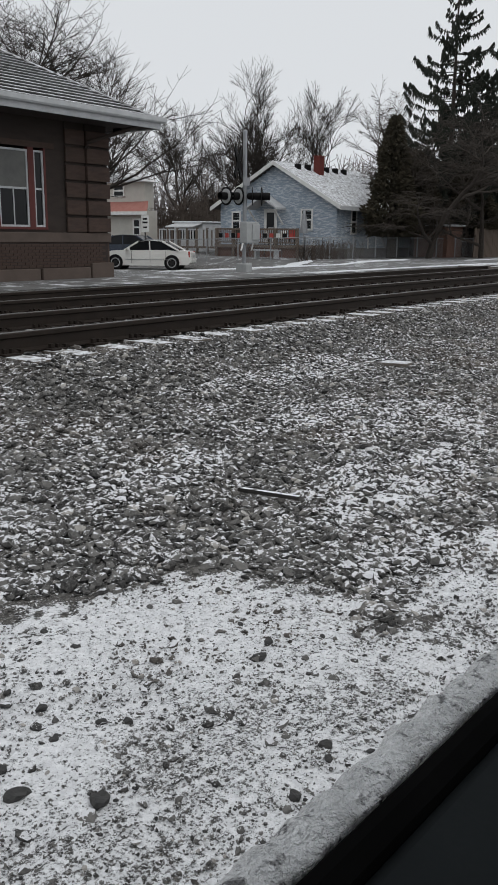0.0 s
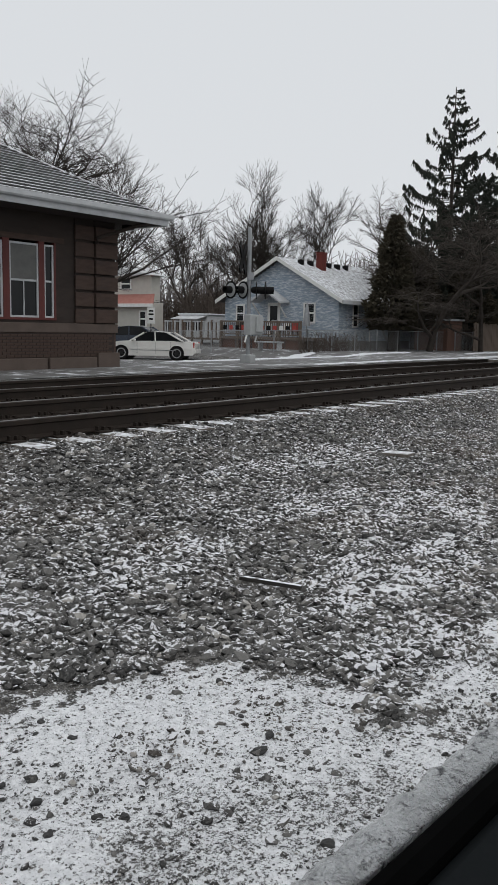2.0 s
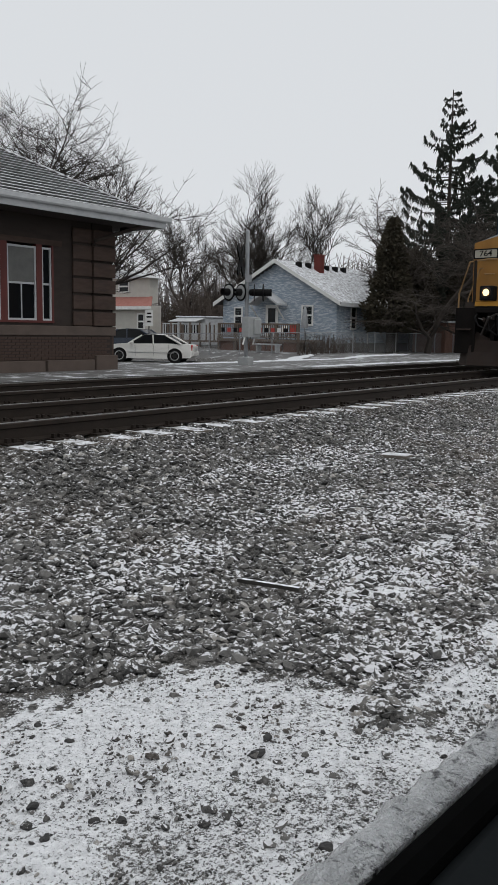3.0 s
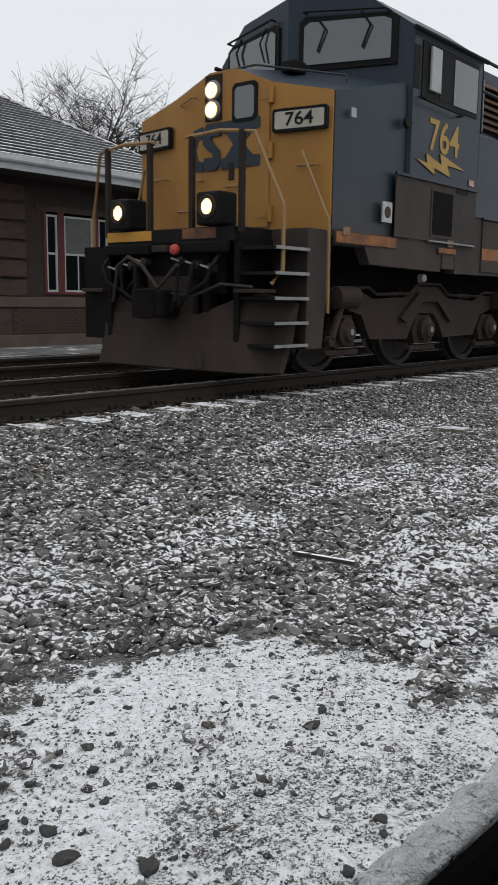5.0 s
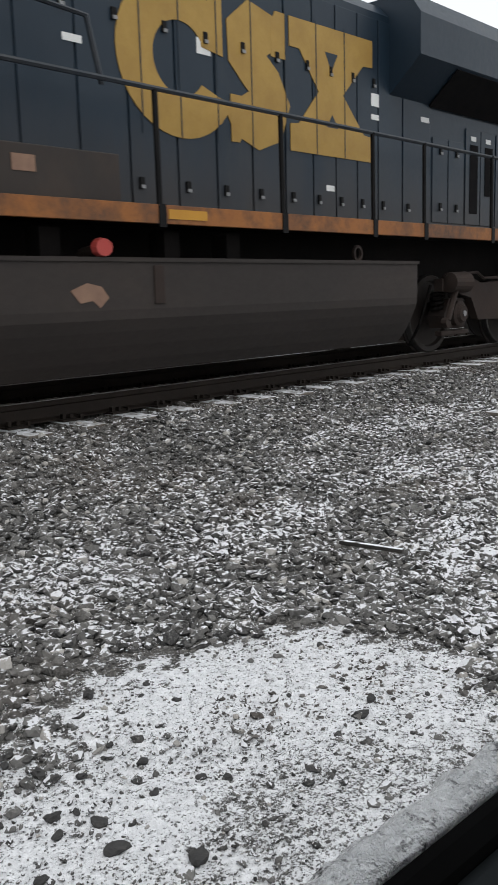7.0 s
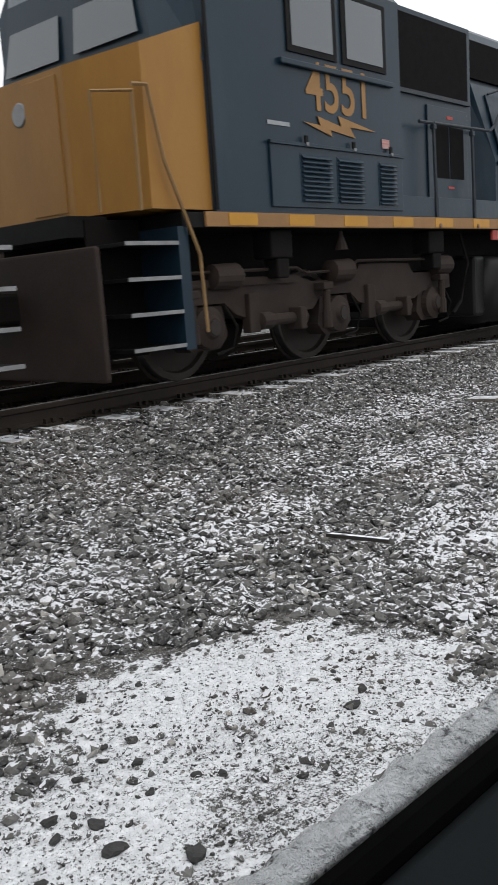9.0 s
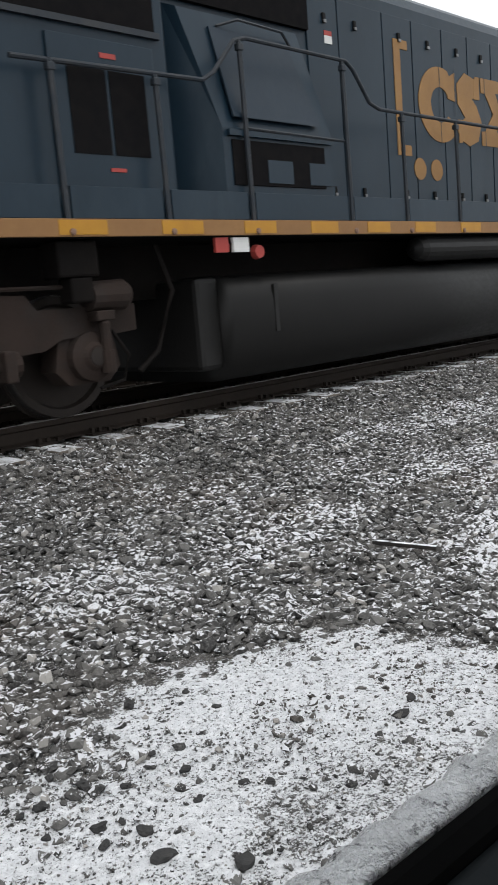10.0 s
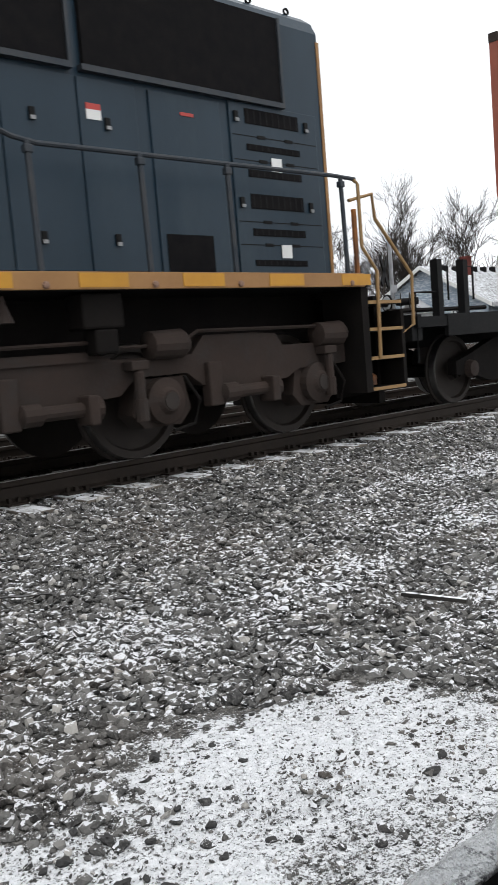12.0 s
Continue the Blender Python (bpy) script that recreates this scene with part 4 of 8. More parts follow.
for y in (-0.65, 0.65):
    part("leg", boxed(-0.2, 0.2, y - 0.05, y + 0.05, 0, 0.42), FASCIA, bench)


def chain_fence(x0, y0, x1, y1, n, label):
    f = thing("chain_link_fence", label, "fence", "yard fences")
    for i in range(n + 1):
        x, y = x0 + (x1 - x0) * i / n, y0 + (y1 - y0) * i / n
        part("post", tubed([(x, y, ground_z(x, y) - 0.05), (x, y, ground_z(x, y) + 1.25)], 0.035, 6), GALV, f)
    g0, g1 = ground_z(x0, y0), ground_z(x1, y1)
    part("top_rail", tubed([(x0, y0, g0 + 1.2), (x1, y1, g1 + 1.2)], 0.025, 6), GALV, f)
    bm = bmesh.new()
    length = math.hypot(x1 - x0, y1 - y0)
    for i in range(int(length / 0.16)):
        a = i * 0.16 / length
        x, y, z = x0 + (x1 - x0) * a, y0 + (y1 - y0) * a, g0 + (g1 - g0) * a
        for s in (-1, 1):
            b = min(max(a + s * 0.9 / length, 0), 1)
            tube(bm, [(x, y, z + 0.08), (x0 + (x1 - x0) * b, y0 + (y1 - y0) * b, z + 1.15)], 0.006, 3)
    tagged(part("wire_mesh", bm, GALV, f), "thin galvanised wire mesh", kind="stuff")


chain_fence(39.9, 25.4, 56.5, 21.6, 9, "low chain-link fence along the yard")
chain_fence(38.6, 40.0, 39.9, 25.4, 7, "low chain-link fence along the side street")

# garage, shed and board fence
gar = thing("blue_garage", "small pale blue garage with a grey roof", "garage")
part("wall", boxed(57.5, 63, 25.6, 30, 0.0, 2.5), SIDING, gar)
clad_wall(gar, (0.1, 2.5, lambda z: 57.5, lambda z: 63), "y", 25.599, 0.03, SIDING)
part("roof", prismed([(25.1, 2.4), (30.5, 2.4), (27.8, 4.3)], "x", 57.0, 63.4), FOUND, gar)
shed = thing("garden_shed", "brown wooden garden shed with a light roof", "shed", m=pose(0, 0, 0.1))
part("wall", boxed(51.6, 53.9, 22.5, 24.7, 0, 2.0), SHEDM, shed)
for k in range(11):
    part("board", boxed(51.6 + k * 0.209, 51.79 + k * 0.209, 22.46, 22.5, 0, 2.0), SHEDM, shed)
part("roof", boxed(51.4, 54.1, 22.25, 24.9, 2.0, 2.12), FASCIA, shed)
bf = thing("board_fence", "grey-brown board fence behind the street", "fence")
me = bpy.data.meshes.new("fence_board")
b_ = boxed(0, 0.17, -0.02, 0.02, 0, 1.85)
b_.to_mesh(me)
b_.free()
me.materials.append(PLANK)
for k in range(95):
    o = new("fence_board", me)
    o.parent = bf
    x = 53.0 + k * 0.18
    o.matrix_basis = pose(x, 21.3 - 0.01 * k, 0.15 + 0.05 * math.sin(k * 1.7), 0, random.Random(k).uniform(-1, 1), 0)
part("fence_rail", boxed(53, 70, 21.2, 21.28, 1.5, 1.6), PLANK, bf)

# ---- the cream house, trailer and railing beyond the side street ----
cr = thing("cream_house", "two-storey cream house with a red-brown porch roof", "house")
part("upper_wall", prismed([(47.9, 3.3), (55.5, 3.3), (55.5, 5.3), (51.6, 6.0), (47.9, 5.35)], "x", 50.4, 51.4), CREAM, cr)
part("lower_wall", boxed(49.6, 51.0, 47.2, 56, -0.6, 3.2), CREAM, cr)
part("porch_roof", loft(bmesh.new(), [[(49.0, 46.4, 2.95), (49.0, 56.5, 2.95), (50.45, 56.5, 3.75), (50.45, 47.6, 3.75)], [(49.0, 46.4, 3.1), (49.0, 56.5, 3.1), (50.45, 56.5, 3.9), (50.45, 47.6, 3.9)]]), REDROOF, cr)
part("porch_fascia", boxed(48.95, 49.0, 46.4, 56.5, 2.85, 3.1), WHITE, cr)
part("roof", loft(bmesh.new(), [[(49.9, 47.4, 5.3), (49.9, 51.6, 6.08), (49.9, 56.0, 5.25)], [(51.8, 47.4, 5.3), (51.8, 51.6, 6.08), (51.8, 56.0, 5.25)]]), FASCIA, cr)
window_unit(cr, 50.0, 51.2, 50.4 - 0.09, 4.2, 5.2, "x", WHITE, GLASS, (0, 0), 0.1, name="window", wide=0.12)
window_unit(cr, 51.2, 52.2, 49.6 - 0.09, 0.9, 2.7, "x", WHITE, GLASS, (0, 0), 0.1, name="window", wide=0.12)
window_unit(cr, 47.6, 48.4, 49.6 - 0.09, 1.3, 2.6, "x", WHITE, GLASS, (0, 0), 0.1, name="window", wide=0.12)
for ob in cr.children:
    ob.location.y = -1.29

tr = thing("trailer", "old grey camping trailer with a snowy roof", "trailer")
part("body", boxed(50.0, 52.5, 40.6, 43.4, 0.2, 2.3, 0.12), FASCIA, tr)
part("window", boxed(49.97, 50.0, 41.0, 42.9, 1.15, 1.75), GLASS, tr)
part("awning", loft(bmesh.new(), [[(48.9, 40.7, 1.95), (50.0, 40.7, 2.2), (50.0, 43.3, 2.2), (48.9, 43.3, 1.95)], [(48.9, 40.7, 2.0), (50.0, 40.7, 2.25), (50.0, 43.3, 2.25), (48.9, 43.3, 2.0)]]), FASCIA, tr)
part("snow_cover", boxed(49.95, 52.55, 40.5, 43.5, 2.3, 2.4, 0.03), SNOWBIT, tr)
for y in (41.2, 42.8):
    part("wheel", lathed([(0.05, -0.1), (0.3, -0.1), (0.3, 0.1), (0.05, 0.1)], (50.2, y, 0.0), "x", 14), RUBBER, tr)
ramp_deck = thing("wheelchair_ramp", "long grey wooden ramp with railings before the trailer", "ramp")
part("floor", boxed(46.8, 48.0, 34.9, 42.2, 0.55, 0.68), PLANK, ramp_deck)
part("top_rail", boxed(46.8, 46.88, 34.9, 42.2, 1.75, 1.83), FASCIA, ramp_deck)
for k in range(9):
    part("post", boxed(46.78, 46.9, 34.95 + k * 0.88, 35.07 + k * 0.88, -0.3, 1.9), PLANK, ramp_deck)
for k in range(30):
    part("baluster", boxed(46.82, 46.86, 35.1 + k * 0.235, 35.2 + k * 0.235, 0.68, 1.75), FASCIA if k % 3 else PLANK, ramp_deck)

sign = thing("street_sign", "white traffic sign on a steel post", "sign", m=pose(38.6, 35.7, ground_z(38.6, 35.7), 0, 0, -45))
part("post", tubed([(0, 0, 0), (0, 0, 2.7)], 0.035, 6), BLACK, sign)
part("plate", boxed(-0.23, 0.23, -0.06, -0.04, 1.75, 2.7, 0.004), WHITE, sign)
for z, w in ((2.5, 0.13), (2.3, 0.15), (2.02, 0.12)):
    part("bar", boxed(-w, w, -0.066, -0.0605, z - 0.05, z + 0.05), BLACK, sign)
lampost = thing("street_lamp", "grey street lamp with a cobra head", "street lamp", m=pose(32.2, 37.2, ground_z(32.2, 37.2), 0, 0, 0))
part("pole", tubed([(0, 0, 0), (0, 0, 9.6)], 0.1, 8, 0.07), GALV, lampost)
part("arm", tubed([(0, 0, 9.4), (0.3, -0.7, 9.85), (0.6, -1.3, 9.95)], 0.035, 6), GALV, lampost)
part("lamp_head", boxed(0.45, 0.7, -2.0, -1.25, 9.88, 10.0, 0.04), CABINET, lampost)
pole = thing("utility_pole", "far wooden utility pole with a crossarm", "utility pole", m=pose(66, 53.5, 0))
part("pole", tubed([(0, 0, 0), (0, 0, 4.4)], 0.12, 6), PLANK, pole)
part("crossarm", boxed(-0.05, 0.05, -0.9, 0.9, 3.9, 4.0), PLANK, pole)


# ---- parked cars ----
def saloon(name, label, paint, m, length, height, tall):
    c = thing(name, label, "car", "cars on the side street", m=m)
    L, w, h = length / 2, 0.93, height
    belt = 0.66 * h if not tall else 0.62 * h
    def ring(x, zlo, zhi, half, tuck):
        return [(x, -half, zlo), (x, -half - 0.0, (zlo + zhi) / 2), (x, -half + tuck, zhi), (x, half - tuck, zhi), (x, half, (zlo + zhi) / 2), (x, half, zlo)]
    bm = loft(bmesh.new(), [ring(-L, 0.38, belt - 0.2, w - 0.2, 0.06), ring(-L + 0.12, 0.24, belt - 0.12, w - 0.05, 0.05), ring(-L + 0.9, 0.2, belt - 0.02, w, 0.04), ring(-0.55, 0.2, belt, w, 0.04),
                                 ring(L - 1.3, 0.2, belt + 0.03, w, 0.04), ring(L - 0.12, 0.26, belt - 0.02, w - 0.05, 0.05), ring(L, 0.4, belt - 0.12, w - 0.16, 0.06)])
    part("body", bm, paint, c)
    rear = L - 0.25 if tall else L - 0.62
    pts = [(-1.05, belt), (-0.3, h - 0.06), (0.3, h), (rear - 0.85, h - 0.05), (rear, belt)]
    def cabin(inset):
        return [[(x, s * (w - 0.05 - (z - belt) * 0.28 - inset), z) for x, z in pts] for s in (-1, 1)]
    bm = bmesh.new()
    a, b = cabin(0.0)
    va, vb = [bm.verts.new(p) for p in a], [bm.verts.new(p) for p in b]
    bm.faces.new(va)
    bm.faces.new(vb[::-1])
    for i in range(5):
        bm.faces.new((va[i], va[(i + 1) % 5], vb[(i + 1) % 5], vb[i]))
    part("cabin_glass", bm, GLASS, c)
    for p, q in ((0, 1), (1, 3), (3, 4)):
        bm = bmesh.new()
        if p == 1:
            loft(bm, [[(x, -w + 0.2 + (h - belt) * 0.1, z + 0.01), (x, w - 0.2 - (h - belt) * 0.1, z + 0.01), (x, w - 0.17 - (h - belt) * 0.1, z - 0.06), (x, -w + 0.17 + (h - belt) * 0.1, z - 0.06)] for x, z in pts[1:4]])
            part("roof", bm, paint, c)
        else:
            bm.free()
            for s in (-1, 1):
                part("pillar", tubed([(pts[p][0], s * (w - 0.05), pts[p][1]), (pts[q][0], s * (w - 0.03 - (pts[q][1] - belt) * 0.28), pts[q][1])], 0.05, 6), paint, c)
    for s in (-1, 1):
        part("door_pillar", tubed([(0.35, s * (w - 0.04), belt), (0.3, s * (w - 0.02 - (h - belt) * 0.28), h - 0.03)], 0.035, 6), paint, c)
    wb = length * 0.305
    for x in (-wb, wb):
        for s in (-1, 1):
            wh = part("wheel", lathed([(0.24, -0.11), (0.34, -0.1), (0.355, 0.0), (0.34, 0.1), (0.24, 0.11)], (x, s * (w - 0.1), 0.355), "y", 20), RUBBER, c)
            part("rim", lathed([(0.02, -0.09), (0.25, -0.115), (0.25, 0.115), (0.02, 0.09)], (x, s * (w - 0.1), 0.355), "y", 16), CHROME, wh)
            for k in range(5):
                a = k * 1.2566
                part("spoke_gap", boxed(x + 0.15 * math.cos(a) - 0.04, x + 0.15 * math.cos(a) + 0.04, s * (w + 0.012) - 0.002, s * (w + 0.012) + 0.002, 0.355 + 0.15 * math.sin(a) - 0.04, 0.355 + 0.15 * math.sin(a) + 0.04), BLACK, wh)
        part("wheel_arch", lathed([(0.41, -w - 0.004), (0.41, w + 0.004)], (x, 0, 0.36), "y", 20), BLACK, c)
    for s in (-1, 1):
        part("tail_light", boxed(L - 0.22, L - 0.03, s * 0.72 - 0.11, s * 0.72 + 0.11, belt - 0.34, belt - 0.04, 0.02), REDM, c)
        part("headlight", boxed(-L + 0.02, -L + 0.25, s * 0.68 - 0.12, s * 0.68 + 0.12, belt - 0.36, belt - 0.2, 0.02), CHROME, c)
        part("mirror", boxed(-0.85, -0.7, s * (w + 0.1) - 0.09, s * (w + 0.1) + 0.09, belt, belt + 0.12, 0.03), paint, c)
    part("bumper", boxed(L - 0.1, L + 0.05, -0.8, 0.8, 0.35, 0.58, 0.04), paint, c)
    part("plate", boxed(L + 0.05, L + 0.06, -0.25, 0.25, 0.62, 0.76), CABINET, c)
    for x in (-0.65, 0.35, 1.2):
        part("door_gap", boxed(x, x + 0.012, -w - 0.006, -w + 0.01, 0.32, belt - 0.03), BLACK, c)
    part("side_strip", boxed(-1.0, 1.5, -w - 0.012, -w, 0.5, 0.53), CHROME, c)
    return c


saloon("white_car", "white four-door saloon parked across the side street", CARWHITE, pose(35.35, 32.55, ground_z(35.3, 32.5) + 0.02, 0, 0, 119.5 - 180), 5.0, 1.5, False)
saloon("dark_car", "dark blue estate car with snow on its bonnet", CARDARK, pose(38.9, 37.8, ground_z(38.9, 37.8) + 0.02, 0, 0, 112 - 180), 4.6, 1.5, True)


# ---- trees ----
def grow(seed, height, spread_k=0.5, levels=5, forks=(3, 4), trunk=0.16, lean=(0, 0), bare=0.28, droop=0.0):
    """Limbs of a bare tree as (points, radius from, radius to, level)."""
    rnd = random.Random(seed)
    out = []

    def limb(p, d, length, r, level):
        n = 4
        pts = [p.copy()]
        for _ in range(n):
            d = (d + Vector((rnd.gauss(0, 0.13), rnd.gauss(0, 0.13), rnd.gauss(0.03, 0.08) - droop * level * 0.05))).normalized()
            p = p + d * (length / n)
            pts.append(p.copy())
        out.append((pts, r, r * 0.55, level))
        if level >= levels:
            return
        for _ in range(rnd.randint(*forks) + (1 if level > 1 else 0)):
            a = rnd.uniform(0, 6.283)
            side = Vector((math.cos(a), math.sin(a), 0))
            k = spread_k * rnd.uniform(0.8, 1.7)
            nd = (d + side * k + Vector((0, 0, 0.12 - 0.03 * level))).normalized()
            i = rnd.randint(1, n)
            limb(pts[i], nd, length * rnd.uniform(0.58, 0.82), r * (0.55 if level == 0 else 0.6), level + 1)
        limb(pts[-1], d, length * 0.72, r * 0.55, level + 1)
    limb(Vector((0, 0, 0)), Vector((lean[0], lean[1], 1)).normalized(), height * bare, trunk, 0)
    return out


def bare_tree(name, label, x, y, height, seed, bark=BARK, twig=TWIG, group="bare trees", thin=0.012, **k):
    limbs = grow(seed, height, **k)
    top = max(p.z for pts, *_ in limbs for p in pts)
    f = height / top
    t = thing(name, label, "tree", group, m=pose(x, y, ground_z(x, y) - 0.1))
    bm, crown = bmesh.new(), bmesh.new()
    for pts, r, r1, level in limbs:
        pts = [p * f for p in pts]
        if level < 2:
            tube(bm, pts, r, 7, r1)
        elif level < 4:
            tube(crown, pts, max(r, thin * 1.3), 4, max(r1, thin))
        else:
            tube(crown, pts[::2], max(r, thin), 3, thin * 0.7)
    part("trunk", bm, bark, t)
    tagged(part("crown", crown, twig, t), "open crown of thin leafless twigs")
    return t


bare_tree("tree", "large bare deciduous tree behind the depot", 26.3, 31.8, 14.2, 3, spread_k=1.0, levels=6, forks=(2, 3), trunk=0.26, thin=0.008, bare=0.18)
bare_tree("tree", "bare tree leaning out beside the depot roof", 28.6, 31.6, 11.0, 8, spread_k=0.6, bare=0.46, levels=6, forks=(2, 2), trunk=0.2, lean=(0.16, -0.12), thin=0.008)
bare_tree("tree", "tall slender bare tree behind the blue house", 65.5, 46.0, 16.2, 21, spread_k=0.5, levels=6, forks=(2, 2), trunk=0.2, thin=0.011, bare=0.2)
bare_tree("tree", "slender bare tree behind the blue house roof", 66.5, 42.0, 14.0, 22, spread_k=0.5, levels=6, forks=(2, 2), trunk=0.16, thin=0.012, bare=0.22)
bare_tree("tree", "bare tree rising behind the crossing signal", 62.0, 47.5, 12.0, 23, spread_k=0.5, levels=6, forks=(2, 2), trunk=0.15, thin=0.011, bare=0.22)
bare_tree("tree", "bare tree beside the cream house", 56.5, 45.5, 11.0, 24, spread_k=0.55, levels=6, forks=(2, 2), trunk=0.2, thin=0.011)
bare_tree("tree", "bare tree behind the trailer", 57.5, 47.8, 12.2, 25, spread_k=0.55, levels=6, forks=(2, 2), trunk=0.2, thin=0.011)
bare_tree("tree", "bare tree at the edge of the woods", 61.0, 44.2, 10.6, 26, spread_k=0.55, levels=6, forks=(2, 2), trunk=0.18, thin=0.011)
bare_tree("yard_tree", "crooked pale-barked tree in the house yard", 50.0, 25.2, 11.2, 31, BARKPALE, BARKPALE, spread_k=0.95, levels=6, forks=(2, 2), trunk=0.22, thin=0.01, droop=0.1, bare=0.25)
bare_tree("yard_tree", "pale-barked sprawling tree before the spruces", 48.6, 22.3, 8.8, 33, BARKPALE, BARKPALE, spread_k=1.0, levels=6, forks=(2, 2), trunk=0.22, lean=(0.1, -0.2), thin=0.01, droop=0.25, bare=0.25)
bare_tree("yard_tree", "sprawling leafless tree over the board fence", 52.5, 20.6, 8.4, 35, BARKPALE, BARKPALE, spread_k=1.0, levels=6, forks=(2, 2), trunk=0.18, thin=0.01, droop=0.2, bare=0.25)


def spruce(label, x, y, height, width, seed):
    rnd = random.Random(seed)
    t = thing("spruce", label, "tree", "spruces", m=pose(x, y, ground_z(x, y) - 0.1))
    part("trunk", tubed([(0, 0, 0), (0.05, 0, height * 0.5), (0, 0.03, height)], 0.28, 8, 0.03), BARK, t)
    limbs, leaf = bmesh.new(), bmesh.new()
    z = 1.6
    while z < height - 0.15:
        f = 1 - z / height
        n = 8 if f > 0.5 else 6 if f > 0.12 else 4
        for i in range(n):
            a = rnd.uniform(0, 6.283)
            ln = min(width, width * 1.25 * f ** 0.72) * rnd.uniform(0.55, 1.08) + 0.12
            d = Vector((math.cos(a), math.sin(a), 0))
            zz = z + rnd.uniform(-0.2, 0.2)
            pts = [Vector((0, 0, zz)), d * ln * 0.5 + Vector((0, 0, zz - 0.02 * ln)), d * ln * 0.85 + Vector((0, 0, zz + 0.12 * ln)), d * ln + Vector((0, 0, zz + 0.3 * ln))]
            tube(limbs, pts, 0.035, 4, 0.012)
            m = max(8, int(ln * 19))
            for j in range(m):
                s = 0.18 + 0.82 * (j + rnd.random() * 0.6) / m
                k = s * 3
                q = min(int(k), 2)
                p = pts[q].lerp(pts[q + 1], k - q)
                side = d.cross((0, 0, 1)) * rnd.uniform(-0.22, 0.22) * min(ln, 2.2) * (1.15 - s)
                p = p + side
                h = rnd.uniform(0.14, 0.34) * (0.6 + 0.5 * min(1, f * 2))
                w = rnd.uniform(0.025, 0.055)
                o = Vector((rnd.uniform(-0.1, 0.1), rnd.uniform(-0.1, 0.1), 0)) + d * 0.08
                loft(leaf, [[p + Vector((w * 1.4 * c, w * 1.4 * e, 0.05 + 0.05 * c)) for c, e in ((1, 0), (-0.5, 0.87), (-0.5, -0.87))], [p + o + Vector((w * 0.35 * c, w * 0.35 * e, -h)) for c, e in ((1, 0), (-0.5, 0.87), (-0.5, -0.87))]])
        z += 0.36 + 0.3 * (1 - f) * min(1, f * 5)
    part("bough", limbs, BARK, t)
    tagged(part("crown", leaf, NEEDLE, t), "drooping dark green needle sprays")
    return t


spruce("tall dark spruce with drooping boughs", 57.0, 25.0, 17.6, 4.6, 41)
spruce("dark spruce standing beside a taller one", 60.5, 22.2, 16.2, 4.8, 43)
spruce("broad dark spruce behind the board fence", 62.0, 25.5, 12.5, 4.6, 45)
spruce("dark spruce at the edge of the lot", 68.0, 23.0, 15.0, 4.5, 47)


def cedar(label, x, y, height, width, seed, trunk=1.4):
    rnd = random.Random(seed)
    t = thing("cedar", label, "tree", "cedars", m=pose(x, y, ground_z(x, y) - 0.1))
    part("trunk", tubed([(0, 0, 0), (0.1, 0.05, height * 0.4), (0, 0, height * 0.9)], 0.26, 8, 0.05), BARK, t)
    leaf = bmesh.new()
    for i in range(5200):
        z = trunk + (height - trunk) * rnd.random() ** 1.15
        f = (z - trunk) / (height - trunk)
        r = width * min(1, (1 - f) ** 0.62 * 1.05) * (0.8 + 0.55 * noise.noise((z * 0.9, seed, 0)))
        a = rnd.uniform(0, 6.283)
        k = r * rnd.uniform(0.55, 1.0) * (1 + 0.3 * noise.noise((math.cos(a) * 1.5, math.sin(a) * 1.5, z * 0.7 + seed)))
        p = Vector((math.cos(a) * k, math.sin(a) * k, z))
        out = Vector((math.cos(a), math.sin(a), rnd.uniform(-0.6, 0.8))) * rnd.uniform(0.12, 0.3)
        w = rnd.uniform(0.05, 0.12)
        u = Vector((rnd.gauss(0, 1), rnd.gauss(0, 1), rnd.gauss(0, 1))).normalized() * w
        v = out.cross(u).normalized() * w
        vs = [leaf.verts.new(p + u), leaf.verts.new(p - u * 0.6 + v), leaf.verts.new(p - u * 0.6 - v), leaf.verts.new(p + out)]
        for q in ((0, 1, 3), (1, 2, 3), (2, 0, 3)):
            leaf.faces.new([vs[j] for j in q])
    tagged(part("crown", leaf, CEDAR, t), "dense brown-green winter foliage")
    return t


cedar("dense dark cedar beside the blue house", 47.2, 24.1, 8.0, 2.0, 51)
cedar("dark bushy evergreen before the spruces", 52.3, 25.1, 6.6, 2.6, 53)
cedar("dark bushy evergreen behind the garden shed", 56.0, 22.9, 6.0, 2.8, 55, 1.9)
cedar("dark evergreen behind the board fence", 61.0, 20.3, 6.6, 3.0, 57, 1.2)


# ---- far woods and brush ----
def thicket(name, label, spots, seed, material, twig_r):
    """Many leafless saplings in one body; spots: (x, y, height) drawn by a function."""
    rnd = random.Random(seed)
    bm = bmesh.new()
    for x, y, h in spots(rnd):
        z = ground_z(x, y)
        top = Vector((x + rnd.gauss(0, 0.12 * h), y + rnd.gauss(0, 0.12 * h), z + h))
        foot = Vector((x, y, z - 0.1))
        tube(bm, [foot, foot.lerp(top, 0.5) + Vector((rnd.gauss(0, 0.1), rnd.gauss(0, 0.1), 0)), top], twig_r * 2.2, 3, twig_r * 0.6)
        for _ in range(9):
            a = foot.lerp(top, rnd.uniform(0.2, 0.9))
            b = a + Vector((rnd.gauss(0, 0.17 * h), rnd.gauss(0, 0.17 * h), rnd.uniform(0.02, 0.26) * h))
            tube(bm, [a, a.lerp(b, 0.5) + Vector((0, 0, 0.05)), b], twig_r * 0.9, 3, twig_r * 0.5)
    return tagged(finish(name, bm, material), label, "brush", "brush and far woods", "stuff")


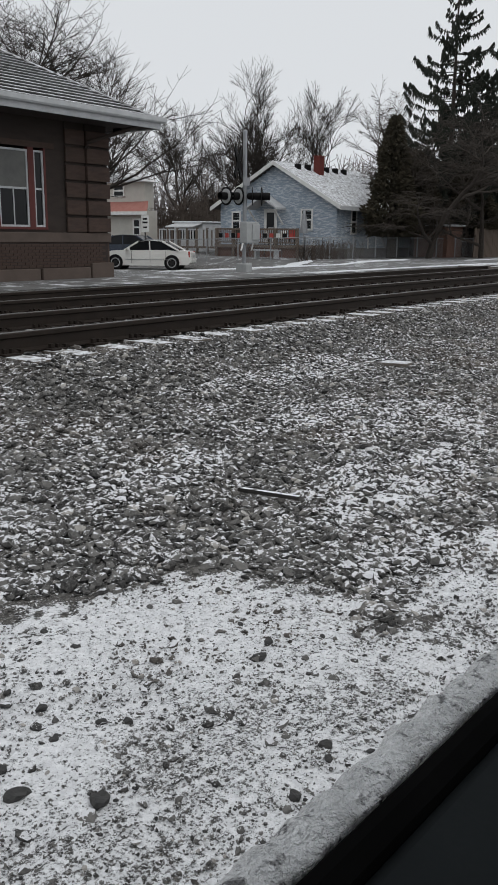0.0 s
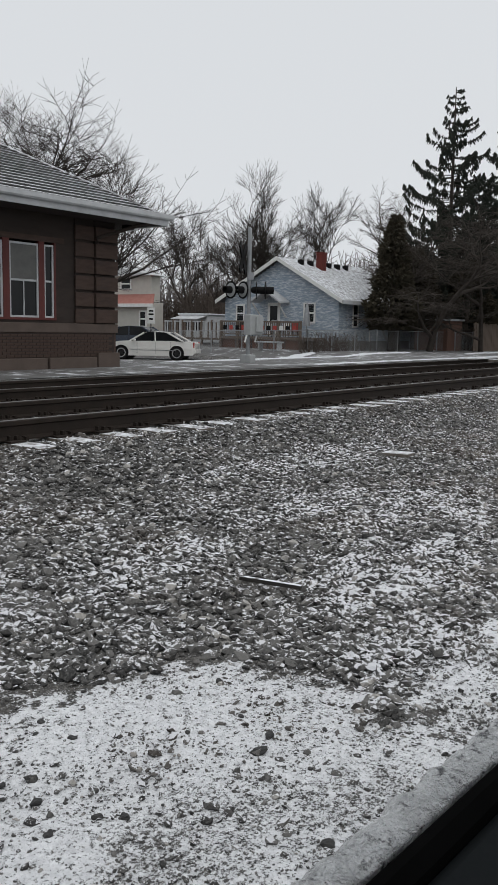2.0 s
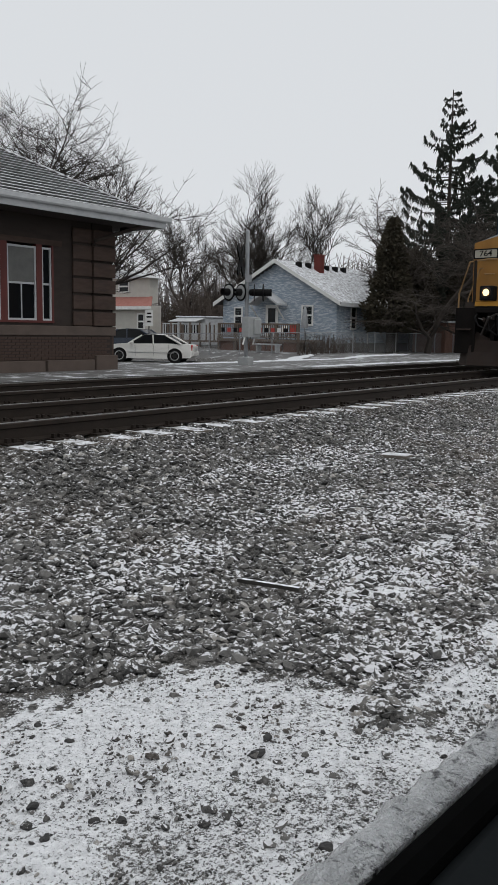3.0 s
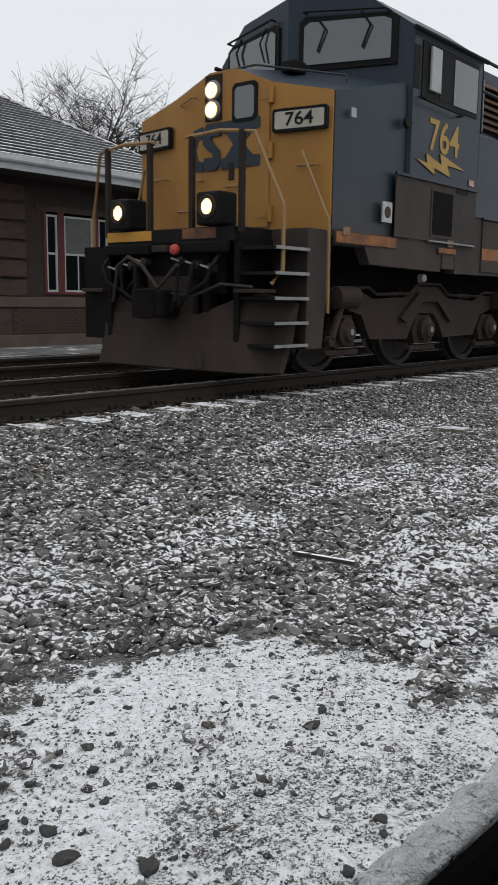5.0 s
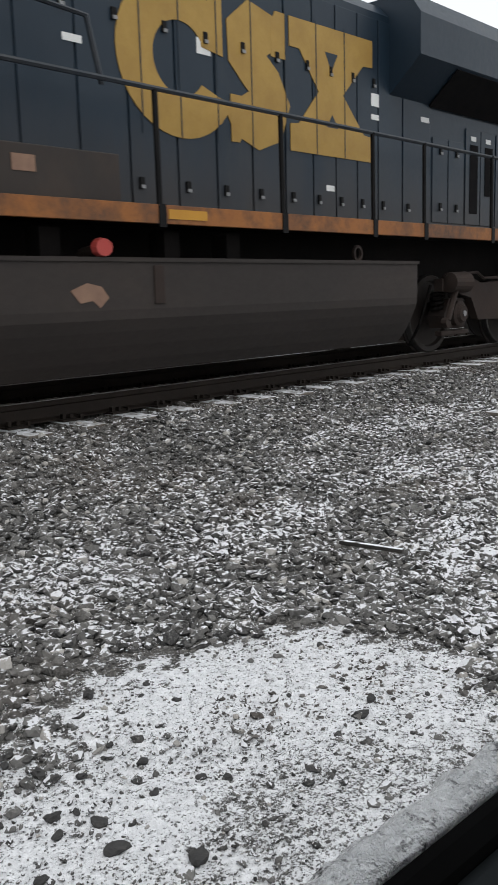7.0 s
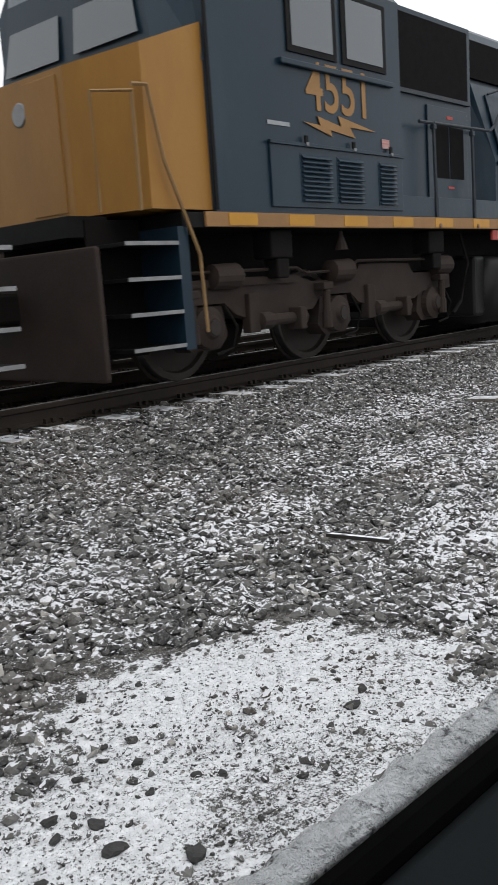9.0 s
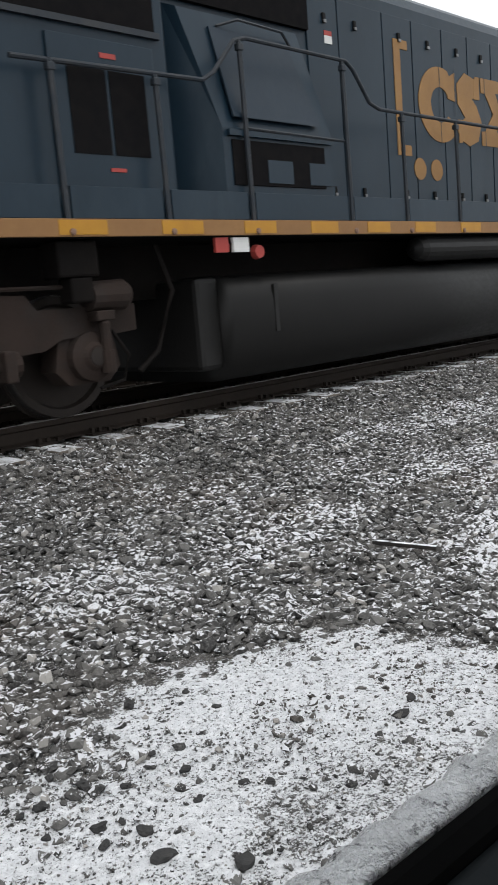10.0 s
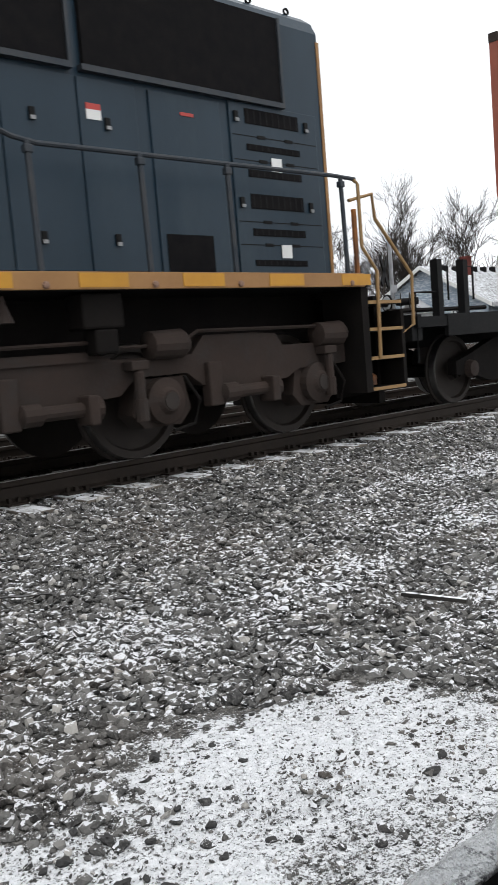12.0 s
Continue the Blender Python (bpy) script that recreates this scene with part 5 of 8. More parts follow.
thicket("brush", "dense leafless brush behind the trailer", lambda r: [(r.uniform(52, 62), r.uniform(41.0, 49), r.uniform(1.8, 4.4)) for _ in range(520)], 61, BRUSH, 0.03)
thicket("brush", "low brush along the yard fence", lambda r: [(r.uniform(39.3, 46), r.uniform(24.6, 26.0), r.uniform(0.4, 1.1)) for _ in range(120)], 63, BRUSH, 0.012)
thicket("brush", "tangled brush below the spruces", lambda r: [(r.uniform(54, 72), r.uniform(21.8, 26.5), r.uniform(1.5, 4.2)) for _ in range(330)], 65, BRUSH, 0.025)
thicket("far_woods", "far line of bare woods with haze in their grey colour", lambda r: [(k * math.cos(a), k * math.sin(a), r.uniform(6, 12) * k / 120) for k, a in ((r.uniform(110, 150), r.uniform(0.15, 1.35)) for _ in range(1000))], 67, FARWOOD, 0.06)

# ---- the train ----
# each vehicle's origin lies on the track's middle at the height of the rail; -y is the side towards the lot
WHEELS = []


def slab(bm, pts, push):
    """A flat plate: a polygon pushed along a vector."""
    push = Vector(push)
    return loft(bm, [[Vector(p) for p in pts], [Vector(p) + push for p in pts]])


def plane_m(origin, right):
    """The pose of writing at origin that runs along right and stands upright."""
    r = Vector(right).normalized()
    n = r.cross((0, 0, 1))
    return Matrix(((r.x, 0, n.x, origin[0]), (r.y, 0, n.y, origin[1]), (r.z, 1, n.z, origin[2]), (0, 0, 0, 1)))


def wheelset(vehicle, u, r=0.52):
    w = new("wheelset")
    w.empty_display_size = 0.1
    w.parent = vehicle
    w.matrix_basis = pose(u, 0, r)
    for s in (-1, 1):
        y = s * 0.7525
        wh = part("wheel", lathed([(0.06, y + s * 0.1), (0.13, y + s * 0.1), (0.15, y + s * 0.04), (r * 0.82, y + s * 0.02), (r * 0.86, y + s * 0.065), (r * 0.985, y + s * 0.065), (r, y - s * 0.04), (r + 0.028, y - s * 0.05), (r + 0.028, y - s * 0.075), (r * 0.85, y - s * 0.07), (0.06, y - s * 0.05)], (0, 0, 0), "y", 36), WHEELM, w, smooth=False)
        part("tread", lathed([(r * 0.985, y + s * 0.066), (r + 0.001, y + s * 0.05), (r + 0.001, y - s * 0.03), (r * 0.98, y - s * 0.03)], (0, 0, 0), "y", 36, True), TREAD, wh)
        for k in range(6):
            a = k * math.pi / 3
            part("bolt", boxed(0.1 * math.cos(a) - 0.018, 0.1 * math.cos(a) + 0.018, min(y + s * 0.09, y + s * 0.115), max(y + s * 0.09, y + s * 0.115), 0.1 * math.sin(a) - 0.018, 0.1 * math.sin(a) + 0.018), GRIMESHADE, wh)
    part("axle", lathed([(0.09, -0.7), (0.09, 0.7)], (0, 0, 0), "y", 12), GRIMESHADE, w)
    WHEELS.append((w, u, r))


def coil(bm, at, r, h, turns=4):
    pts = [(at[0] + r * math.cos(k * 0.785), at[1] + r * math.sin(k * 0.785), at[2] + h * k / (turns * 8)) for k in range(turns * 8 + 1)]
    return tube(bm, pts, 0.022, 5)


def bogie_ge(vehicle, axles):
    a0, a1, a2 = axles
    for s in (-1, 1):
        y0, y1 = (s * 1.24, s * 1.12)
        o = [(a0 - 0.42, 0.98), (a0 + 0.35, 1.0), (a0 + 0.6, 0.92), (a1 - 0.62, 0.95), (a1 - 0.3, 1.1), (a1 + 0.3, 1.1), (a1 + 0.62, 0.95), (a2 - 0.6, 0.92), (a2 - 0.35, 1.0), (a2 + 0.5, 0.98),
             (a2 + 0.5, 0.82), (a2 + 0.05, 0.8), (a2 - 0.35, 0.72), (a2 - 0.55, 0.42), (a1 + 0.52, 0.4), (a1 + 0.36, 0.62), (a1 + 0.2, 0.74), (a1 - 0.2, 0.74), (a1 - 0.36, 0.62), (a1 - 0.52, 0.4), (a0 + 0.55, 0.42), (a0 + 0.35, 0.72), (a0 - 0.05, 0.8), (a0 - 0.42, 0.82)]
        f = part("side_frame", prismed([(u, z) for u, z in o], "y", min(y0, y1), max(y0, y1)), GRIME, vehicle, "cast truck side frame under brown grime")
        ya, yb = sorted((s * 1.3, s * 1.24))
        part("arch_rib", prismed([(a1 - 0.78, 0.68), (a1 - 0.3, 1.02), (a1 + 0.3, 1.02), (a1 + 0.78, 0.68), (a1 + 0.62, 0.62), (a1 + 0.22, 0.9), (a1 - 0.22, 0.9), (a1 - 0.62, 0.62)], "y", ya, yb), GRIME, f)
        part("top_pipe", tubed([(a0 - 0.4, s * 1.27, 1.02), (a0 + 0.45, s * 1.27, 1.06), (a0 + 0.62, s * 1.27, 0.98), (a1 - 0.55, s * 1.27, 1.0), (a1 - 0.32, s * 1.27, 1.14), (a1 + 0.32, s * 1.27, 1.14), (a1 + 0.55, s * 1.27, 1.0), (a2 - 0.5, s * 1.27, 0.99), (a2 - 0.3, s * 1.27, 1.05), (a2 + 0.45, s * 1.27, 1.05)], 0.02, 5), GRIME, f)
        for u in axles:
            j = part("journal_box", prismed([(u - 0.24, 0.34), (u + 0.24, 0.34), (u + 0.3, 0.5), (u + 0.18, 0.72), (u - 0.18, 0.72), (u - 0.3, 0.5)], "y", *sorted((s * 1.2, s * 0.95))), GRIME, vehicle, "bearing housing at the axle end")
            part("bearing_cap", lathed([(0.02, s * 1.33), (0.1, s * 1.33), (0.13, s * 1.29), (0.17, s * 1.27), (0.17, s * 1.18)], (u, 0, 0.52), "y", 18), GRIME, j)
            part("hub_bolt", lathed([(0.01, s * 1.345), (0.04, s * 1.345), (0.04, s * 1.32)], (u, 0, 0.52), "y", 8), STEEL, j)
            for du in (-0.27, 0.27):
                part("spring", coil(bmesh.new(), (u + du, s * 1.08, 0.56), 0.075, 0.26), GRIMESHADE, j)
            part("pedestal_plate", boxed(u - 0.36, u + 0.36, *sorted((s * 1.2, s * 1.1)), 0.24, 0.3, 0.01), GRIME, j)
        for u, d in ((a0 - 0.12, -1), (a2 + 0.25, 1)):
            c = part("brake_cylinder", lathed([(0.03, -0.26), (0.13, -0.24), (0.14, 0.18), (0.1, 0.24), (0.03, 0.26)], (u, s * 1.3, 0.93), "x", 16), GRIME, vehicle)
            part("damper", tubed([(u + d * 0.1, s * 1.32, 0.82), (u + d * 0.32, s * 1.34, 0.45)], 0.04, 8), GRIME, c)
            part("damper_eye", lathed([(0.02, s * 1.36), (0.065, s * 1.36), (0.065, s * 1.28)], (u + d * 0.33, 0, 0.42), "y", 10), GRIME, c)
            part("sand_pipe", tubed([(u + d * 0.35, s * 1.1, 0.9), (u + d * 0.45, s * 1.0, 0.4), (u + d * 0.38, s * 0.8, 0.12)], 0.02, 5), GRIMESHADE, c)
    part("bolster", boxed(a0 - 0.3, a2 + 0.3, -0.62, 0.62, 0.55, 0.98, 0.04), GRIMESHADE, vehicle)
    for u in axles:
        wheelset(vehicle, u)


def bogie_emd(vehicle, axles):
    a0, a1, a2 = axles
    for s in (-1, 1):
        y0, y1 = sorted((s * 1.26, s * 1.12))
        o = [(a0 - 0.5, 0.95), (a0 + 0.1, 0.98), (a1 - 0.7, 0.98), (a1 - 0.5, 0.9), (a1 + 0.35, 0.9), (a1 + 0.5, 1.06), (a1 + 1.1, 1.06), (a2 - 0.55, 1.04), (a2 - 0.45, 0.92), (a2 + 0.5, 0.92), (a2 + 0.5, 0.7), (a2 + 0.25, 0.68), (a2 - 0.25, 0.68), (a2 - 0.42, 0.6),
             (a1 + 0.95, 0.56), (a1 + 0.45, 0.62), (a1 + 0.28, 0.74), (a1 - 0.28, 0.74), (a1 - 0.45, 0.6), (a0 + 0.7, 0.54), (a0 + 0.42, 0.62), (a0 + 0.26, 0.74), (a0 - 0.3, 0.74), (a0 - 0.5, 0.72)]
        f = part("side_frame", prismed(o, "y", y0, y1), GRIME, vehicle, "fabricated truck side frame, rusty brown")
        part("frame_rib", boxed(a0 - 0.3, a1 - 0.75, *sorted((s * 1.29, s * 1.261)), 0.9, 0.97), GRIME, f)
        part("top_pipe", tubed([(a0 - 0.5, s * 1.3, 1.04), (a1 - 0.75, s * 1.3, 1.05), (a1 - 0.6, s * 1.3, 0.99), (a1 + 0.2, s * 1.3, 1.0), (a1 + 0.4, s * 1.3, 1.1), (a2 + 0.3, s * 1.3, 1.08)], 0.017, 5), GRIME, f)
        for u in axles:
            j = part("journal_box", lathed([(0.02, s * 1.36), (0.09, s * 1.36), (0.12, s * 1.33), (0.2, s * 1.3), (0.21, s * 1.1), (0.23, s * 1.0)], (u, 0, 0.52), "y", 20), GRIME, vehicle, "round bearing housing at the axle end")
            part("end_cap", lathed([(0.01, s * 1.372), (0.075, s * 1.372), (0.075, s * 1.35)], (u, 0, 0.52), "y", 12), WHEELM, j)
            part("saddle", prismed([(u - 0.32, 0.42), (u - 0.2, 0.3), (u + 0.2, 0.3), (u + 0.32, 0.42), (u + 0.26, 0.72), (u - 0.26, 0.72)], "y", *sorted((s * 1.22, s * 1.0))), GRIME, j)
            part("cable", tubed([(u + 0.18, s * 1.33, 0.72), (u + 0.3, s * 1.38, 0.5), (u + 0.24, s * 1.36, 0.3), (u, s * 1.36, 0.26)], 0.016, 5), GRIMESHADE, j)
        for u in (a0 - 0.3, a1 - 0.32, a2 + 0.1):
            d = part("damper", lathed([(0.03, 0.02), (0.06, 0.02), (0.06, 0.2), (0.045, 0.2), (0.045, 0.42), (0.03, 0.44)], (u, s * 1.36, 0.36), "z", 10), GRIME, vehicle)
            part("damper_bracket", boxed(u - 0.09, u + 0.09, *sorted((s * 1.4, s * 1.26)), 0.8, 0.88, 0.01), GRIME, d)
        for u in ((a0 + a1) / 2, (a1 + a2) / 2):
            c = part("traction_rod", lathed([(0.03, -0.36), (0.09, -0.34), (0.09, -0.18), (0.06, -0.17), (0.06, 0.2), (0.1, 0.22), (0.1, 0.36)], (u, s * 1.3, 0.53), "x", 12), GRIME, vehicle)
            part("hanger", boxed(u - 0.5, u - 0.34, *sorted((s * 1.32, s * 1.2)), 0.42, 0.82, 0.015), GRIME, c)
            part("clamp", boxed(u + 0.2, u + 0.3, *sorted((s * 1.42, s * 1.22)), 0.4, 0.64, 0.015), GRIME, c)
        for u in (a0 + 0.25, a1 + 0.05, a2 + 0.2):
            part("brake_cylinder", lathed([(0.04, -0.22), (0.12, -0.2), (0.13, 0.14), (0.09, 0.2), (0.03, 0.22)], (u, s * 1.3, 1.0), "x", 14), GRIME, vehicle)
    part("bolster", boxed(a0 - 0.3, a2 + 0.3, -0.62, 0.62, 0.55, 0.98, 0.04), GRIMESHADE, vehicle)
    for u in axles:
        wheelset(vehicle, u)


def latch(parent, u, y, z, material=BLACK):
    h = part("latch", boxed(u - 0.025, u + 0.025, y - 0.02, y, z - 0.05, z + 0.05, 0.006), material, parent)
    part("latch_grip", boxed(u - 0.02, u + 0.02, y - 0.032, y - 0.02, z - 0.05, z - 0.02), STEEL, h)


def bolt_mark(parent, u0, u1, z0, z1, material):
    """The lightning flash under the number."""
    w, h = u1 - u0, z1 - z0
    o = [(0.0, 0.51), (0.22, 0.44), (0.185, 0.84), (0.5, 0.52), (0.464, 1.0), (1.0, 0.51), (0.62, 0.545), (0.69, 0.07), (0.35, 0.29), (0.37, 0.0)]
    part("flash", prismed([(u0 + a * w, z0 + b * h) for a, b in o], "y", -1.566, -1.556), material, parent, "yellow lightning flash")


def stair(parent, u0, u1, y_out, y_in, zs, material, edge):
    st = part("stair_back", boxed(u0, u1, y_in, y_in + 0.03, zs[0] - 0.1, 1.55), GRIMESHADE, parent)
    for z in zs:
        part("tread", boxed(u0, u1, y_out, y_in, z - 0.035, z, 0.006), material, st)
        part("tread_edge", boxed(u0, u1, y_out - 0.015, y_out, z - 0.03, z + 0.004), edge, st)
    return st


def emblem(parent, u0, u1, z0, z1, y, material, dark, tone):
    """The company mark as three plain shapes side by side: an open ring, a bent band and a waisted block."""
    w, h = u1 - u0, z1 - z0

    def at(a, b):
        return (u0 + a * w, z0 + b * h)

    def plate(name, outline, label):
        return part(name, prismed([at(*p) for p in outline], "y", y, y + 0.008), material, parent, label)
    # open ring, closed below, with a square upper end
    c, r, ri = (0.198, 0.495), (0.198, 0.505), (0.088, 0.235)
    outer = [(c[0] + r[0] * math.cos(radians(k)), c[1] + r[1] * math.sin(radians(k))) for k in range(-28, -298, -9)]
    inner = [(c[0] + ri[0] * math.cos(radians(k)), c[1] + ri[1] * math.sin(radians(k))) for k in range(-325, -34, 9)]
    plate("emblem_ring", outer + [(0.275, 0.96), (0.29, 0.9), (0.345, 0.97), (0.345, 0.57), (0.27, 0.6)] + inner, tone + " open ring of the company emblem")
    # bent band between two square ends
    mid = [(0.53, 0.68), (0.505, 0.8), (0.455, 0.83), (0.418, 0.75), (0.42, 0.64), (0.46, 0.55), (0.515, 0.44), (0.545, 0.32), (0.525, 0.2), (0.475, 0.155), (0.425, 0.2), (0.4, 0.32)]
    left, right = [], []
    for i, p in enumerate(mid):
        q0, q1 = mid[max(i - 1, 0)], mid[min(i + 1, len(mid) - 1)]
        dx, dy = (q1[0] - q0[0]) * w, (q1[1] - q0[1]) * h
        n = math.hypot(dx, dy)
        k = 0.062 * w
        left.append((p[0] - dy / n * k / w, p[1] + dx / n * k / h))
        right.append((p[0] + dy / n * k / w, p[1] - dx / n * k / h))
    bm = bmesh.new()
    for i in range(len(mid) - 1):
        prism(bm, [at(*left[i]), at(*left[i + 1]), at(*right[i + 1]), at(*right[i])], "y", y, y + 0.008)
    prism(bm, [at(0.53, 0.66), at(0.59, 0.66), at(0.59, 0.98), at(0.55, 0.98), at(0.53, 0.88)], "y", y - 0.0008, y + 0.008)
    prism(bm, [at(0.37, 0.02), at(0.4, 0.02), at(0.425, 0.12), at(0.44, 0.34), at(0.37, 0.34)], "y", y - 0.0008, y + 0.008)
    part("emblem_band", bm, material, parent, tone + " bent band of the company emblem")
    # waisted block with two small notches
    plate("emblem_block", [(0.607, 0.02), (1.0, 0.02), (1.0, 0.22), (0.955, 0.23), (0.85, 0.505), (0.95, 0.77), (1.0, 0.78), (1.0, 0.99), (0.607, 0.98), (0.607, 0.77), (0.65, 0.77), (0.735, 0.49), (0.645, 0.23), (0.607, 0.22)], tone + " waisted block of the company emblem")
    for p in ([(0.765, 0.8), (0.825, 0.8), (0.795, 0.66)], [(0.77, 0.24), (0.825, 0.24), (0.797, 0.34)]):
        part("emblem_notch", prismed([at(*q) for q in p], "y", y - 0.002, y - 0.0001), dark, parent)


BODY_A = (0, 1.2, 2.95, 5.0, 6.52, 6.95, 8.46, 10.66, 11.96, 12.5, 14.02, 15.72, 17.62, 18.1, 20.0)
BODY_B = (0.0, 1.26, 3.45, 5.47, 7.07, 7.52, 9.31, 11.78, 12.94, 13.45, 15.22, 16.99, 19.24, 19.83, 21.87)
BODY_C = (-18.5, -17.95, -17.1, -16.7, -15.5, -14.1, -12.3, -11.3, -10.3, -8.2, -6.62, -5.0, -3.0, -1.5, 0.0, 1.5, 2.4, 4.0)
BODY_D = (-17.89, -17.54, -17.19, -16.99, -16.24, -14.89, -12.99, -11.94, -10.84, -8.74, -7.22, -5.44, -3.24, -1.61, 0.02, 1.67, 2.66, 4.36)


# ---- leading locomotive ----
def leading_locomotive():
    loco = thing("leading_locomotive", "dark blue and yellow diesel freight locomotive, dusty below", "locomotive", "coupled locomotives")
    part("underframe", boxed(-0.9, 18.1, -0.75, 0.75, 0.95, 1.5), GRIMESHADE, loco)
    part("deck", boxed(0.0, 18.15, -1.53, 1.53, 1.5, 1.6), BLACK, loco)
    # nose with a blunt pointed front
    N = ((-1.5, 0.0), (-0.76, -0.12), (-0.2, -0.12), (0.2, -0.12), (0.76, -0.12), (1.5, 0.0))
    tops = (3.14, 3.3, 3.53, 3.53, 3.3, 3.14)
    bm = bmesh.new()
    lo = [bm.verts.new((u + 0.02, y, 1.66)) for y, u in N]
    hi = [bm.verts.new((u + 0.02, y, z)) for (y, u), z in zip(N, tops)]
    blo = [bm.verts.new((1.5, y, 1.66)) for y, u in N]
    bhi = [bm.verts.new((1.4 if abs(y) > 1 else 1.15, y, z)) for (y, u), z in zip(N, (3.5, 3.66, 3.76, 3.76, 3.66, 3.5))]
    for i in range(5):
        bm.faces.new((lo[i], lo[i + 1], hi[i + 1], hi[i]))
        bm.faces.new((hi[i], hi[i + 1], bhi[i + 1], bhi[i]))
        bm.faces.new((blo[i + 1], blo[i], bhi[i], bhi[i + 1]))
        bm.faces.new((lo[i + 1], lo[i], blo[i], blo[i + 1]))
    bm.faces.new((lo[0], hi[0], bhi[0], blo[0]))
    bm.faces.new((hi[5], lo[5], blo[5], bhi[5]))
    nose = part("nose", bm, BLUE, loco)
    for i in range(5):
        (ya, ua), (yb, ub) = N[i], N[i + 1]
        part("nose_panel", slab(bmesh.new(), [(ua, ya, 1.66), (ub, yb, 1.66), (ub, yb, tops[i + 1]), (ua, ya, tops[i])], (-0.018, 0, 0)), YELLOW, nose, "weathered yellow front panel")
    fx = -0.142
    door = part("nose_door", slab(bmesh.new(), [(fx, -0.73, 1.72), (fx, -0.1, 1.72), (fx, -0.1, 3.42), (fx, -0.2, 3.47), (fx, -0.66, 3.28), (fx, -0.73, 3.2)], (-0.015, 0, 0)), YELLOW, nose, "yellow nose door with a dark window")
    dw = part("door_window", slab(bmesh.new(), [(-0.157, -0.37 + 0.19 * a, 3.13 + 0.22 * b) for a, b in ((-1, -0.8), (-0.75, -1), (0.75, -1), (1, -0.8), (1, 0.8), (0.75, 1), (-0.75, 1), (-1, 0.8))], (-0.014, 0, 0)), BLACK, door, "black rubber window frame")
    part("door_pane", slab(bmesh.new(), [(-0.1715, -0.37 + 0.145 * a, 3.13 + 0.175 * b) for a, b in ((-1, -0.8), (-0.75, -1), (0.75, -1), (1, -0.8), (1, 0.8), (0.75, 1), (-0.75, 1), (-1, 0.8))], (-0.004, 0, 0)), SKYGLASS, dw)
    for z in (1.86, 2.56, 3.16):
        part("hinge", tubed([(-0.17, -0.76, z - 0.09), (-0.17, -0.76, z + 0.09)], 0.03, 8), YELLOW, door)
        part("hinge_strap", boxed(-0.166, -0.1575, -0.74, -0.6, z - 0.035, z + 0.035), YELLOW, door)
    hb = part("headlight_box", boxed(-0.155, -0.1385, 0.0, 0.26, 2.98, 3.5), RUST, nose, "recessed headlight housing")
    for z in (3.1, 3.32):
        h = part("headlight", lathed([(0.1, -0.19), (0.11, -0.19), (0.12, -0.15)], (0, 0.13, z), "x", 20), STEEL, hb, "lit round headlight")
        part("headlight_lens", lathed([(0.02, -0.212), (0.08, -0.206), (0.09, -0.191)], (0, 0.13, z), "x", 20), LAMP, h)
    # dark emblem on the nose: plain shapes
    part("nose_emblem", slab(bmesh.new(), [(-0.142, y, z) for y, z in ((0.3, 2.93), (0.44, 2.9), (0.54, 2.76), (0.54, 2.56), (0.46, 2.43), (0.3, 2.4), (0.3, 2.52), (0.38, 2.55), (0.41, 2.66), (0.38, 2.78), (0.3, 2.8))], (-0.008, 0, 0)), BLUE, nose, "dark blue open ring of the nose emblem")
    part("nose_emblem_band", slab(bmesh.new(), [(-0.16, y, z) for y, z in ((0.01, 2.95), (0.22, 2.95), (0.28, 2.87), (0.28, 2.72), (0.2, 2.64), (0.12, 2.6), (0.12, 2.56), (0.27, 2.56), (0.27, 2.41), (0.08, 2.41), (0.01, 2.48), (0.01, 2.63), (0.09, 2.7), (0.15, 2.76), (0.15, 2.8), (0.01, 2.8))], (-0.008, 0, 0)), BLUE, nose)
    part("nose_emblem_block", slab(bmesh.new(), [(-0.16, y, z) for y, z in ((0.0, 2.41), (-0.6, 2.41), (-0.6, 2.53), (-0.5, 2.54), (-0.36, 2.68), (-0.5, 2.82), (-0.6, 2.83), (-0.6, 2.95), (0.0, 2.95), (0.0, 2.83), (-0.08, 2.82), (-0.2, 2.68), (-0.08, 2.54), (0.0, 2.53))], (-0.008, 0, 0)), BLUE, nose)
    for y, z, k in ((0.62, 3.2, 1), (0.42, 1.95, 0), (0.66, 1.95, 0), (0.5, 2.3, 0), (-0.12, 2.2, 0)):
        part("grab_iron", tubed([(-0.14, y, z), (-0.21, y, z), (-0.21, y - 0.2, z + 0.08 * k), (-0.14, y - 0.2, z + 0.08 * k)], 0.013, 6), PIPE, nose)
    part("latch_plate", boxed(-0.17, -0.1575, -0.22, -0.13, 2.28, 2.48, 0.006), RUST, nose)
    part("corner_latch", boxed(-0.07, -0.03, -1.06, -0.98, 1.92, 2.08, 0.006), BLACK, nose)
    # number boards on the slanted corners
    for s in (-1, 1):
        mid = Vector((-0.08, s * 1.13, 2.86))
        right = Vector((0.12, -0.74, 0)) if s < 0 else Vector((-0.12, -0.74, 0))
        m = plane_m(mid, right)
        out = m.to_3x3() @ Vector((0, 0, 1))
        def quad(w, h, d):
            return [mid + right.normalized() * a * w + Vector((0, 0, b * h)) + out * d for a, b in ((-1, -0.85), (-0.94, -1), (0.94, -1), (1, -0.85), (1, 0.85), (0.94, 1), (-0.94, 1), (-1, 0.85))]
        nb = part("number_board", slab(bmesh.new(), quad(0.34, 0.125, 0.02), out * 0.05), BLACK, nose, "lit number board with a black rim")
        part("board_face", slab(bmesh.new(), quad(0.305, 0.093, 0.07), out * 0.004), BOARD, nb)
